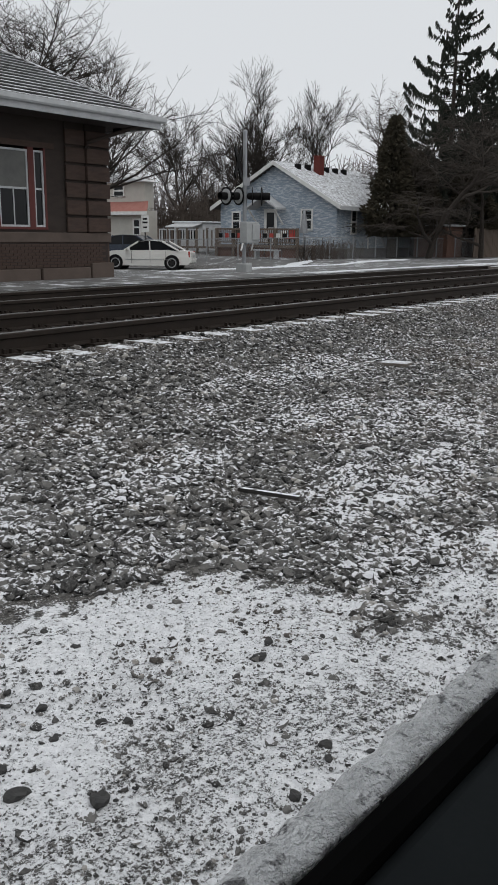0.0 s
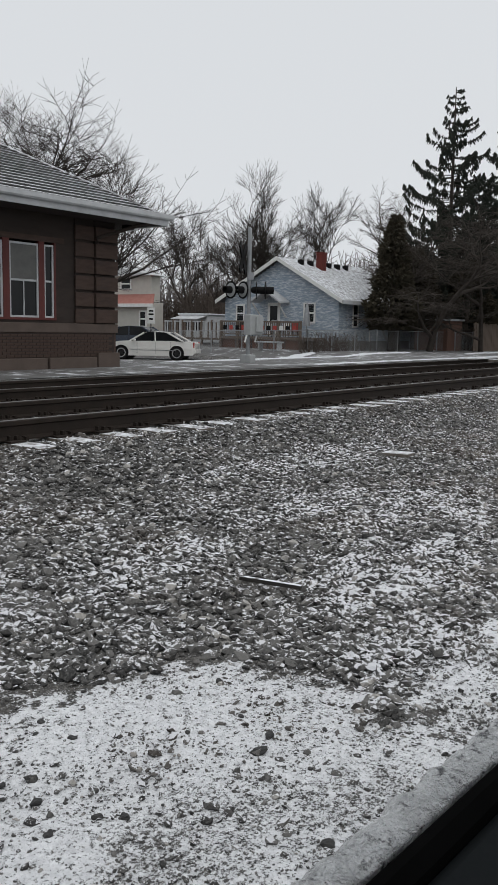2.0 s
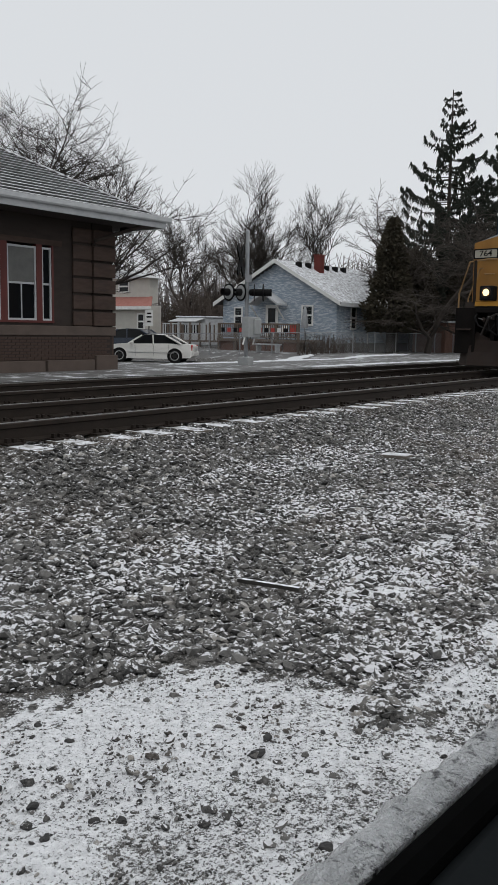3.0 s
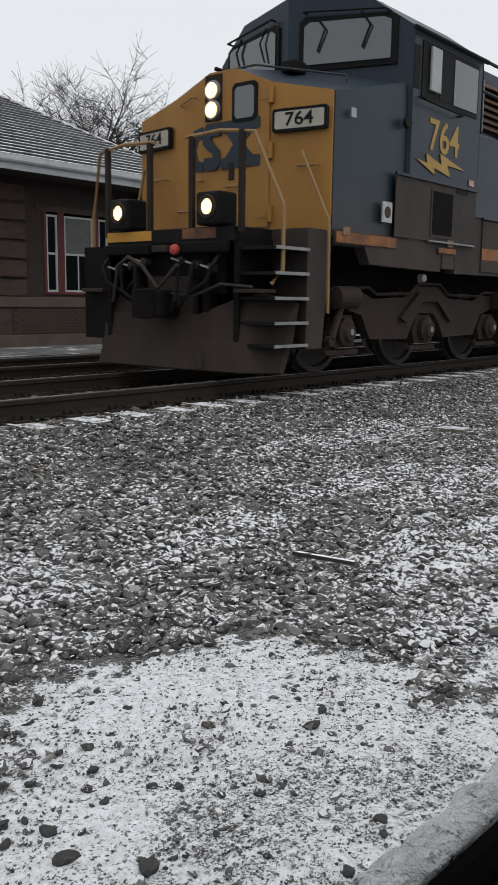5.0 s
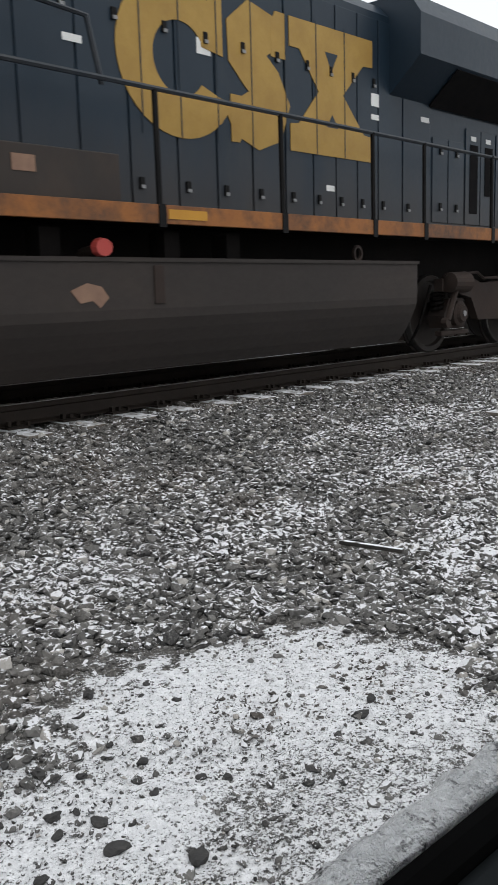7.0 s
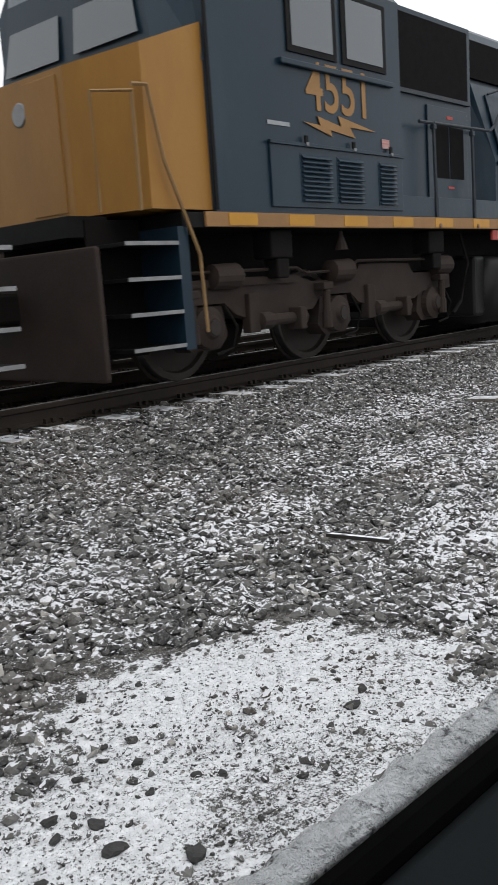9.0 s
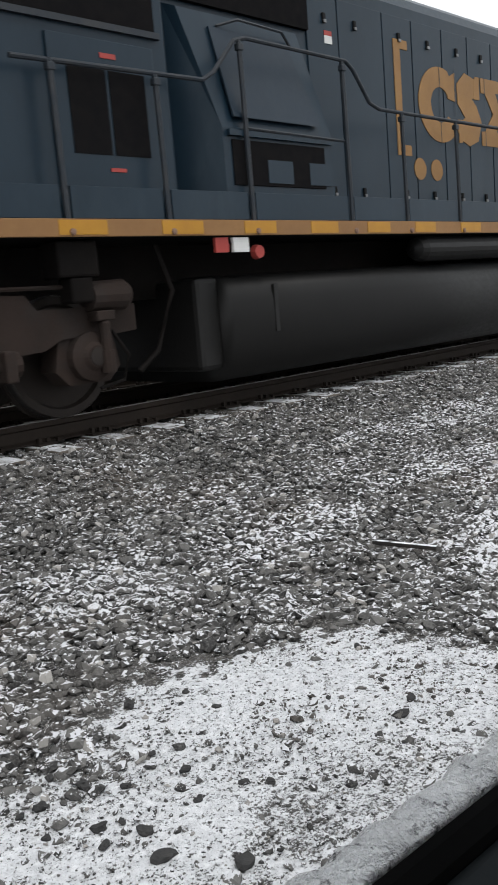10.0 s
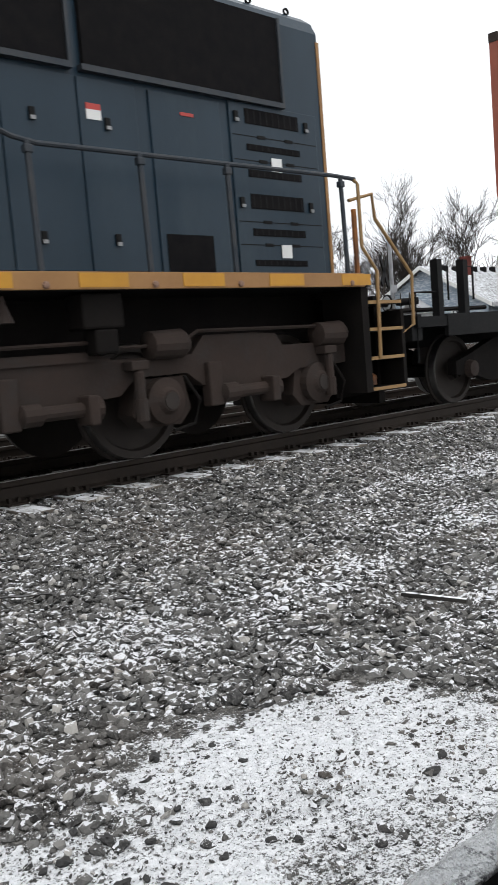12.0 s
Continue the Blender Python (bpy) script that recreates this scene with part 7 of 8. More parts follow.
    for u0 in (4.36, 5.29, 6.32):
        g = part("louvre_panel", boxed(u0, u0 + 0.72, -1.1, -1.0805, 3.42, 4.1), BLACK, aux, "rusty brown louvred intake")
        for k in range(7):
            part("slat", prismed([(-1.15, 3.45 + k * 0.097), (-1.101, 3.51 + k * 0.097), (-1.101, 3.53 + k * 0.097), (-1.155, 3.465 + k * 0.097)], "x", u0 + 0.03, u0 + 0.69), LOUVRE, g)
        for du in (-0.03, 0.72):
            part("louvre_rim", boxed(u0 + du, u0 + du + 0.03, -1.16, -1.0805, 3.4, 4.12), STEEL, g)
        part("warning_label", boxed(u0 + 0.2, u0 + 0.4, -1.09, -1.0805, 3.28, 3.34), WHITE, aux)
    for u in (7.52, 9.34, 10.92, 12.44, 13.48, 15.13, 17.47, 18.44, 19.67):
        part("post", tubed([(u, -1.535, 1.45), (u, -1.525, 2.53)], 0.026, 6), BLACK, hr)
        part("post_foot", boxed(u - 0.04, u + 0.04, -1.57, -1.561, 1.43, 1.62), BLACK, hr)
    bogie_ge(loco, (0.75, 2.75, 4.78))
    bogie_ge(loco, (14.82, 16.93, 19.04))
    return loco


TRAIN = [(leading_locomotive(), 4.92)]


# ---- second locomotive ----
def second_locomotive():
    loco = thing("second_locomotive", "dark blue diesel freight locomotive with gold markings", "locomotive", "coupled locomotives")
    part("underframe", boxed(-16.8, 2.9, -0.75, 0.75, 0.95, 1.46), GRIMESHADE, loco)
    part("deck", boxed(-16.2, 2.65, -1.53, 1.53, 1.44, 1.575), BLACK, loco)
    # stepped sill with reflector tape
    sill = part("sill", boxed(-15.75, 2.66, -1.56, -1.531, 1.445, 1.58, 0.004), GOLD, loco, "gold sill stripe with yellow reflector tape")
    for k in range(20):
        u = -15.35 + k * 0.93
        part("reflector", boxed(u, u + 0.42, -1.566, -1.5605, 1.46, 1.57), REFLECT, sill)
    part("far_sill", boxed(-15.75, 2.66, 1.531, 1.56, 1.445, 1.58), GOLD, loco)
    # nose and cab
    nose = part("nose", loft(bmesh.new(), [[(-17.1, -0.7, 1.6), (-17.1, -0.7, 2.9), (-17.1, 0.7, 2.9), (-17.1, 0.7, 1.6)], [(-16.7, -1.5, 1.6), (-16.7, -1.5, 2.95), (-16.7, 1.5, 2.95), (-16.7, 1.5, 1.6)],
                                           [(-15.3, -1.5, 1.6), (-15.3, -1.5, 3.3), (-15.3, 1.5, 3.3), (-15.3, 1.5, 1.6)]]), YELLOW, loco, "yellow nose of the second locomotive")
    part("headlight", lathed([(0.02, -17.13), (0.1, -17.13), (0.12, -17.09)], (0, 0.0, 2.6), "x", 14), STEEL, nose)
    part("nose_door", boxed(-17.13, -17.1, -0.6, -0.1, 1.65, 2.85, 0.01), YELLOW, nose)
    part("front_platform", boxed(-17.9, -16.9, -1.0, 1.0, 1.4, 1.58), BLACK, loco)
    part("pilot", boxed(-17.95, -17.8, -1.35, 1.35, 0.15, 1.3, 0.03), GRIME, loco)
    part("coupler", boxed(-18.5, -17.8, -0.17, 0.17, 0.68, 0.98, 0.04), GRIMESHADE, loco)
    stair(loco, -17.5, -16.3, -1.52, -1.02, (0.42, 0.72, 1.02, 1.32), BLACK, STEEL)
    part("step_plate", boxed(-16.3, -16.1, -1.53, -1.0, 0.36, 1.45), BLUE2, loco)
    part("front_handrail", tubed([(-16.95, -1.5, 2.6), (-16.7, -1.55, 2.6), (-16.5, -1.56, 2.0), (-15.95, -1.57, 1.2), (-15.9, -1.57, 0.5)], 0.022, 6), PIPE, loco, "tan front handrail")
    part("front_rail", tubed([(-17.6, -1.3, 1.58), (-17.6, -1.3, 2.55), (-16.95, -1.5, 2.55), (-16.95, -1.5, 1.58)], 0.022, 6), PIPE, loco)
    cab = part("cab", prismed([(-1.55, 1.58), (-1.55, 3.95), (-1.2, 4.35), (1.2, 4.35), (1.55, 3.95), (1.55, 1.58)], "x", -15.5, -12.3), BLUE2, loco)
    part("cab_front", loft(bmesh.new(), [[(-16.0, -1.2, 3.0), (-16.0, 1.2, 3.0), (-15.9, 1.0, 3.9), (-15.9, -1.0, 3.9)], [(-15.5, -1.52, 2.9), (-15.5, 1.52, 2.9), (-15.5, 1.3, 4.2), (-15.5, -1.3, 4.2)]]), BLUE2, cab)
    for s in (-1, 1):
        part("windscreen", slab(bmesh.new(), [(-16.02, s * 0.12, 3.2), (-16.02, s * 1.05, 3.2), (-15.95, s * 0.95, 3.62), (-15.95, s * 0.12, 3.62)], (-0.02, 0, 0)), SKYGLASS, cab)
    nb = part("number_board", boxed(-16.05, -15.93, -0.95, -0.3, 3.68, 3.92, 0.02), BLACK, cab)
    part("board_face", boxed(-16.058, -16.0505, -0.92, -0.33, 3.7, 3.9), WHITE, nb)
    lettering("board_number", "4551", 0.2, BLACK, nb, plane_m((-16.062, -0.625, 3.8), (0, -1, 0)), 1.1, 0.002)
    part("cab_seam", boxed(-15.52, -15.47, -1.56, -1.5505, 1.6, 3.6), BLACK, cab)
    part("window_sill", boxed(-14.45, -12.5, -1.6, -1.5505, 3.0, 3.06, 0.01), BLUE2, cab)
    for a, b in ((-14.3, -13.5), (-13.4, -12.6)):
        w = part("side_window", boxed(a, b, -1.57, -1.5505, 3.14, 3.85), BLACK, cab)
        part("pane", boxed(a + 0.07, b - 0.07, -1.576, -1.5705, 3.2, 3.8), SKYGLASS, w)
    lettering("road_number", "4551", 0.67, LETTER2, cab, plane_m((-13.46, -1.556, 2.83), (1, 0, 0)), 0.84, 0.003, "gold road number 4551")
    bolt_mark(cab, -14.1, -12.84, 2.38, 2.6, LETTER2)
    bar = part("small_writing", boxed(-14.68, -14.32, -1.558, -1.5545, 2.42, 2.46), GALV, cab)
    part("flag_decal", boxed(-12.72, -12.58, -1.5605, -1.5555, 2.33, 2.43), DECALPINK, cab)
    door = part("access_door", boxed(-14.68, -12.35, -1.575, -1.5505, 1.64, 2.28, 0.006), BLUE2, cab, "wide access door with louvres")
    part("door_lip", boxed(-14.7, -12.33, -1.6, -1.5755, 2.24, 2.27), BLUE2, door)
    for a, b in ((-14.18, -13.7), (-13.58, -13.14), (-12.82, -12.5)):
        lv = part("louvre", boxed(a - 0.02, b + 0.02, -1.579, -1.5755, 1.69, 2.18), BLUE2, door, "pressed ventilation louvres")
        for k in range(10):
            part("slat", prismed([(-1.6, 1.7 + k * 0.047), (-1.5795, 1.73 + k * 0.047), (-1.5795, 1.742 + k * 0.047), (-1.604, 1.708 + k * 0.047)], "x", a, b), BLUE2, lv)
    for u in (-14.1, -13.3, -12.6):
        latch(door, u, -1.58, 2.3)
    # hood behind the cab: screens, door and blower
    hood = part("engine_hood", prismed([(-1.08, 1.575), (-1.08, 4.08), (-1.02, 4.2), (-0.9, 4.29), (0.9, 4.29), (1.02, 4.2), (1.08, 4.08), (1.08, 1.575)], "x", -12.3, 2.72), BLUE2, loco)
    fr = part("central_bay", boxed(-12.28, -10.35, -1.36, -1.0805, 1.58, 4.05, 0.01), BLUE2, loco)
    part("intake_screen", boxed(-12.2, -10.45, -1.375, -1.3605, 3.12, 3.98), MESHY, fr, "large black intake screen")
    part("screen_rim", boxed(-12.25, -10.42, -1.4, -1.3605, 3.06, 3.11), PIPEDARK, fr)
    d = part("bay_door", boxed(-11.45, -10.5, -1.385, -1.3605, 1.84, 2.98, 0.006), BLUE2, fr, "door with two dark panes")
    for a in (-11.3, -10.94):
        part("door_pane", boxed(a, a + 0.33, -1.392, -1.3855, 2.1, 2.75), MESHY, d)
    part("red_label", boxed(-11.0, -10.86, -1.392, -1.3855, 2.84, 2.88), REDM, d)
    part("red_label", boxed(-11.0, -10.86, -1.392, -1.3855, 1.97, 2.0), REDM, d)
    part("second_screen", boxed(-10.15, -8.15, -1.13, -1.0805, 3.55, 4.05), MESHY, hood, "black screen above the blower")
    bl = part("blower_housing", loft(bmesh.new(), [[(-10.1, -1.08, 1.6), (-10.1, -1.08, 3.5), (-10.05, -1.2, 3.45), (-9.85, -1.46, 2.4), (-9.85, -1.46, 1.6)], [(-8.4, -1.08, 1.6), (-8.4, -1.08, 3.5), (-8.45, -1.2, 3.45), (-8.3, -1.46, 2.4), (-8.3, -1.46, 1.6)]]), BLUE2, loco, "sloping blower housing")
    part("housing_face", slab(bmesh.new(), [(-9.72, -1.47, 2.5), (-8.5, -1.47, 2.5), (-8.68, -1.24, 3.32), (-9.72, -1.24, 3.32)], (0, -0.02, -0.006)), BLUE, bl, "dusty dark blue blower cover")
    part("housing_slot", boxed(-9.75, -8.45, -1.475, -1.4605, 1.9, 2.3, 0.005), MESHY, bl)
    for u in (-9.3, -8.7):
        part("slot_divider", boxed(u, u + 0.35, -1.48, -1.4755, 1.93, 2.14), BLUE2, bl)
    part("housing_grab", tubed([(-9.6, -1.24, 3.34), (-9.4, -1.32, 3.4), (-8.8, -1.32, 3.38), (-8.6, -1.24, 3.3)], 0.014, 5), PIPEDARK, bl)
    part("housing_beam", boxed(-9.8, -8.35, -1.5, -1.4605, 2.33, 2.38), BLUE2, bl)
    edges = (-8.15, -7.6, -6.75, -6.2, -5.6, -5.05, -4.5, -3.95, -3.4, -2.75)
    for a, b in zip(edges, edges[1:]):
        d = part("hood_door", boxed(a + 0.01, b - 0.01, -1.097, -1.0805, 1.64, 3.95, 0.004), BLUE2, hood)
        latch(d, a + 0.3, -1.097, 3.72)
        latch(d, a + 0.32, -1.097, 1.95)
    edges = (-2.7, -2.05, -1.3, -0.7, -0.05, 0.5)
    for a, b in zip(edges, edges[1:]):
        d = part("hood_door", boxed(a + 0.01, b - 0.01, -1.097, -1.0805, 1.64, 3.2, 0.004), BLUE2, hood)
        latch(d, a + 0.25, -1.097, 2.85)
        latch(d, a + 0.25, -1.097, 1.9)
    for u, z in ((-7.85, 3.55), (-1.45, 3.0), (0.02, 2.95), (-2.35, 3.55)):
        part("red_label", boxed(u, u + 0.13, -1.103, -1.0975, z, z + 0.05), REDM, hood)
        part("white_label", boxed(u, u + 0.13, -1.103, -1.0975, z - 0.08, z), WHITE, hood)
    # radiators and rear panels
    for a, b in ((-2.28, -0.12), (0.02, 2.12)):
        r = part("radiator_screen", boxed(a, b, -1.13, -1.0805, 3.29, 4.1), MESHY, hood, "black radiator screen")
        part("screen_rim", boxed(a - 0.03, b + 0.03, -1.15, -1.0805, 3.24, 3.289), PIPEDARK, r)
        part("screen_edge", boxed(b, b + 0.03, -1.15, -1.0805, 3.29, 4.1), PIPEDARK, r)
    rd = part("rear_door", boxed(0.62, 1.37, -1.1, -1.0805, 1.62, 3.2, 0.006), BLUE2, hood, "rear access door with a black vent")
    part("door_vent", boxed(0.68, 1.18, -1.106, -1.1005, 1.64, 1.97), MESHY, rd)
    part("red_label", boxed(0.93, 1.07, -1.106, -1.1005, 3.02, 3.05), REDM, rd)
    pan = part("vent_panel", boxed(1.48, 2.6, -1.1, -1.0805, 1.62, 3.24, 0.006), BLUE2, hood, "rear panel with slotted vents")
    for z, h in ((3.05, 0.14), (2.8, 0.06), (2.55, 0.07), (2.25, 0.14), (1.99, 0.07), (1.7, 0.06)):
        part("slot", boxed(1.66, 2.34, -1.106, -1.1005, z, z + h), MESHY, pan)
        for k in range(9):
            part("slot_bar", boxed(1.69 + k * 0.077, 1.705 + k * 0.077, -1.108, -1.1065, z + 0.01, z + h - 0.01), BLACK, pan)
    for z in (2.93, 2.7, 2.12, 1.9):
        part("panel_seam", boxed(1.5, 2.58, -1.1025, -1.1005, z, z + 0.008), BLACK, pan)
        part("seam_hinge", boxed(1.8, 1.9, -1.108, -1.1026, z - 0.01, z + 0.02), BLACK, pan)
        part("seam_hinge", boxed(2.15, 2.25, -1.108, -1.1026, z - 0.01, z + 0.02), BLACK, pan)
    for z in (3.1, 2.3):
        latch(pan, 1.55, -1.101, z)
        latch(pan, 2.44, -1.101, z)
    for u, z in ((1.95, 2.62), (2.0, 1.78)):
        part("label", boxed(u, u + 0.13, -1.113, -1.1085, z, z + 0.13), WHITE, pan)
    part("rear_edge", boxed(2.7, 2.74, -1.09, -1.06, 1.6, 4.0), GOLD, hood, "gold edge strip")
    for k in range(7):
        part("grab_iron", tubed([(2.73, -0.98, 1.85 + k * 0.34), (2.8, -0.98, 1.85 + k * 0.34), (2.8, -0.85, 1.85 + k * 0.34)], 0.014, 5), GALV, hood)
    for u in (-1.6, -0.2, 1.2, 2.0, 2.5):
        part("roof_ring", lathed([(0.022, -0.01), (0.038, -0.01), (0.038, 0.01), (0.022, 0.01)], (u, -0.9, 4.32), "y", 10, True), BLACK, hood)
    for u in (-1.3, 0.2):
        part("roof_fan", lathed([(0.5, 0.0), (0.5, 0.06), (0.45, 0.08), (0.1, 0.1)], (u, 0, 4.285), "z", 18), GALV, hood)
    # tanks and gear under the sill
    tk = part("fuel_tank", prismed([(-1.0, 1.12), (-1.24, 1.105), (-1.36, 1.06), (-1.43, 0.98), (-1.46, 0.86), (-1.465, 0.7), (-1.455, 0.56), (-1.43, 0.42), (-1.38, 0.3), (-1.3, 0.2), (-1.2, 0.14), (-1.1, 0.12), (1.1, 0.12), (1.3, 0.2), (1.46, 0.85), (1.2, 1.12)], "x", -9.9, -2.8), TANK2, loco, "long black fuel tank", True)
    part("tank_end", boxed(-10.2, -9.9, -1.3, 1.3, 0.25, 1.1, 0.05), TANK2, tk)
    part("tank_strap", boxed(-9.35, -9.3, -1.475, -1.44, 0.55, 1.0), TANK2, tk)
    part("air_reservoir", lathed([(0.03, -6.75), (0.12, -6.7), (0.15, -6.6), (0.15, -3.0), (0.12, -2.9), (0.03, -2.86)], (0, -1.36, 1.29), "x", 18), TANK2, loco, "long black air reservoir")
    part("reservoir_label", boxed(-3.15, -3.0, -1.513, -1.508, 1.24, 1.36), REFLECT, loco)
    for u, c, w in ((-10.12, REDM, 0.16), (-9.9, WHITE, 0.2)):
        part("cutoff_label", boxed(u, u + w, -1.53, -1.5, 1.3, 1.43), c, loco)
    part("filler_cap", lathed([(0.01, -1.52), (0.06, -1.52), (0.07, -1.46)], (-9.55, 0, 1.3), "y", 12), REDM, loco)
    for u in (-2.5, -2.3):
        part("air_filter", lathed([(0.03, 0.0), (0.08, 0.02), (0.08, 0.42), (0.1, 0.44), (0.1, 0.5), (0.03, 0.52)], (u, -1.36, 0.92), "z", 12), GRIME, loco, "brown air filter")
    for u in (-14.6, -11.6, -0.4):
        part("junction", boxed(u, u + 0.36, -1.45, -1.2, 1.15, 1.43, 0.02), GRIMESHADE, loco)
        part("junction_boot", boxed(u + 0.1, u + 0.3, -1.44, -1.25, 0.95, 1.15, 0.02), GRIMESHADE, loco)
    for u in (-13.35, -1.0):
        part("step_lamp", lathed([(0.08, 0.0), (0.03, 0.14), (0.02, 0.2)], (u, -1.4, 1.22), "z", 10), GRIME, loco)
    part("drain_pipe", tubed([(-10.6, -1.3, 1.4), (-10.5, -1.35, 1.0), (-10.7, -1.35, 0.5), (-10.9, -1.35, 0.35)], 0.025, 6), GRIMESHADE, loco)
    # rear steps
    part("rear_plate", boxed(2.62, 2.72, -1.53, -1.0, 0.36, 1.5), GRIMESHADE, loco)
    stair(loco, 2.72, 3.25, -1.52, -1.02, (0.4, 0.72, 1.02, 1.3), BLACK, PIPE)
    part("step_end", boxed(3.25, 3.3, -1.52, -1.0, 0.36, 1.2), GRIMESHADE, loco)
    part("rear_platform", boxed(2.72, 3.3, -1.0, 1.0, 1.38, 1.5), BLACK, loco)
    part("rear_wall", boxed(3.2, 3.3, -1.2, 1.2, 0.2, 1.38), GRIMESHADE, loco)
    part("step_bottle", lathed([(0.02, 0.0), (0.07, 0.01), (0.07, 0.1), (0.02, 0.15)], (2.95, -1.3, 0.41), "z", 10), ORANGE, loco)
    part("rear_coupler", boxed(3.3, 3.95, -0.17, 0.17, 0.68, 0.98, 0.04), GRIMESHADE, loco)
    part("rear_handrail", tubed([(2.64, -1.5, 2.53), (2.69, -1.52, 2.48), (2.67, -1.54, 1.85), (2.87, -1.55, 1.6), (2.84, -1.55, 0.7)], 0.02, 6), PIPE, loco, "tan rear handrail")
    part("rear_handrail", tubed([(2.56, -1.5, 2.31), (2.92, -1.5, 2.4), (2.95, -1.5, 2.15), (3.44, -1.55, 1.57), (3.42, -1.55, 1.03), (3.26, -1.5, 0.94)], 0.02, 6), PIPE, loco, "tan rear handrail")
    part("rear_rail_post", tubed([(2.98, -1.2, 1.5), (2.98, -1.2, 2.3)], 0.03, 6), ORANGE, loco)
    # true lengthwise proportions of the body
    for ob in loco.children_recursive:
        if ob.type == "MESH":
            for v in ob.data.vertices:
                v.co.x = float(np.interp(v.co.x, BODY_C, BODY_D))
    emblem(hood, -6.67, -4.23, 2.61, 3.5, -1.1055, LETTER2, BLUE2, "gold")
    for u0, d in ((-7.15, 1), (-3.74, -1)):
        part("emblem_bracket", prismed([(u0, 2.4), (u0 + d * 0.28, 2.4), (u0 + d * 0.28, 2.52), (u0 + d * 0.13, 2.52), (u0 + d * 0.13, 3.6), (u0 + d * 0.28, 3.6), (u0 + d * 0.28, 3.7), (u0, 3.7)], "y", -1.1055, -1.0975), LETTER2, hood, "gold square bracket")
    for u in (-6.7, -6.33, -4.58, -4.21):
        part("emblem_dot", prismed([(u + 0.13 * math.cos(k * 0.393), 2.26 + 0.13 * math.sin(k * 0.393)) for k in range(16)], "y", -1.1055, -1.0975), LETTER2, hood)
    for u in (-6.2, -5.85, -5.1, -4.66):
        part("emblem_seam", boxed(u, u + 0.012, -1.1085, -1.1078, 2.55, 3.52), BLUE2, hood)
    # walkway kick plates, posts, handrail
    posts = (-12.17, -11.16, -10.14, -8.66, -7.65, -6.53, -5.41, -4.26, -3.09, -1.95, -0.78, 0.23, 1.18, 2.72)
    for a, b in zip((-13.15,) + posts[:9], posts[:10]):
        part("kick_plate", boxed(a + 0.05, b - 0.05, -1.52, -1.5, 1.585, 1.83, 0.004), BLUE2, loco)
    hr = part("handrail", tubed([(-12.5, -1.5, 2.72), (-10.62, -1.5, 2.76), (-10.48, -1.5, 2.84), (-10.2, -1.5, 3.14), (-10.05, -1.5, 3.18), (-8.6, -1.5, 3.17), (-8.48, -1.5, 3.1), (-8.22, -1.5, 2.8), (-8.05, -1.5, 2.75), (-3.0, -1.5, 2.75), (-1.6, -1.5, 2.76), (-1.45, -1.5, 2.73), (-0.9, -1.5, 2.54), (-0.7, -1.5, 2.51), (2.6, -1.5, 2.54), (2.95, -1.5, 2.53)], 0.021, 8), PIPEDARK, loco)
    for u in posts:
        z = 3.15 if -10.2 < u < -8.5 else 2.74 if u < -1.7 else 2.52
        part("post", tubed([(u, -1.525, 1.46), (u, -1.505, z)], 0.025, 6), PIPEDARK, hr)
        part("post_clamp", boxed(u - 0.034, u + 0.034, -1.535, -1.475, z - 0.09, z - 0.03, 0.008), PIPEDARK, hr)
        part("post_foot", lathed([(0.012, -1.585), (0.026, -1.58), (0.03, -1.5605)], (u, 0, 1.48), "y", 8), DECAL, hr)
    part("low_rail", tubed([(-10.12, -1.5, 2.4), (-8.66, -1.5, 2.38)], 0.015, 6), PIPEDARK, hr)
    bogie_emd(loco, (-16.18, -14.05, -11.92))
    bogie_emd(loco, (-1.68, 0.45, 2.42))
    return loco


TRAIN.append((second_locomotive(), 43.85))


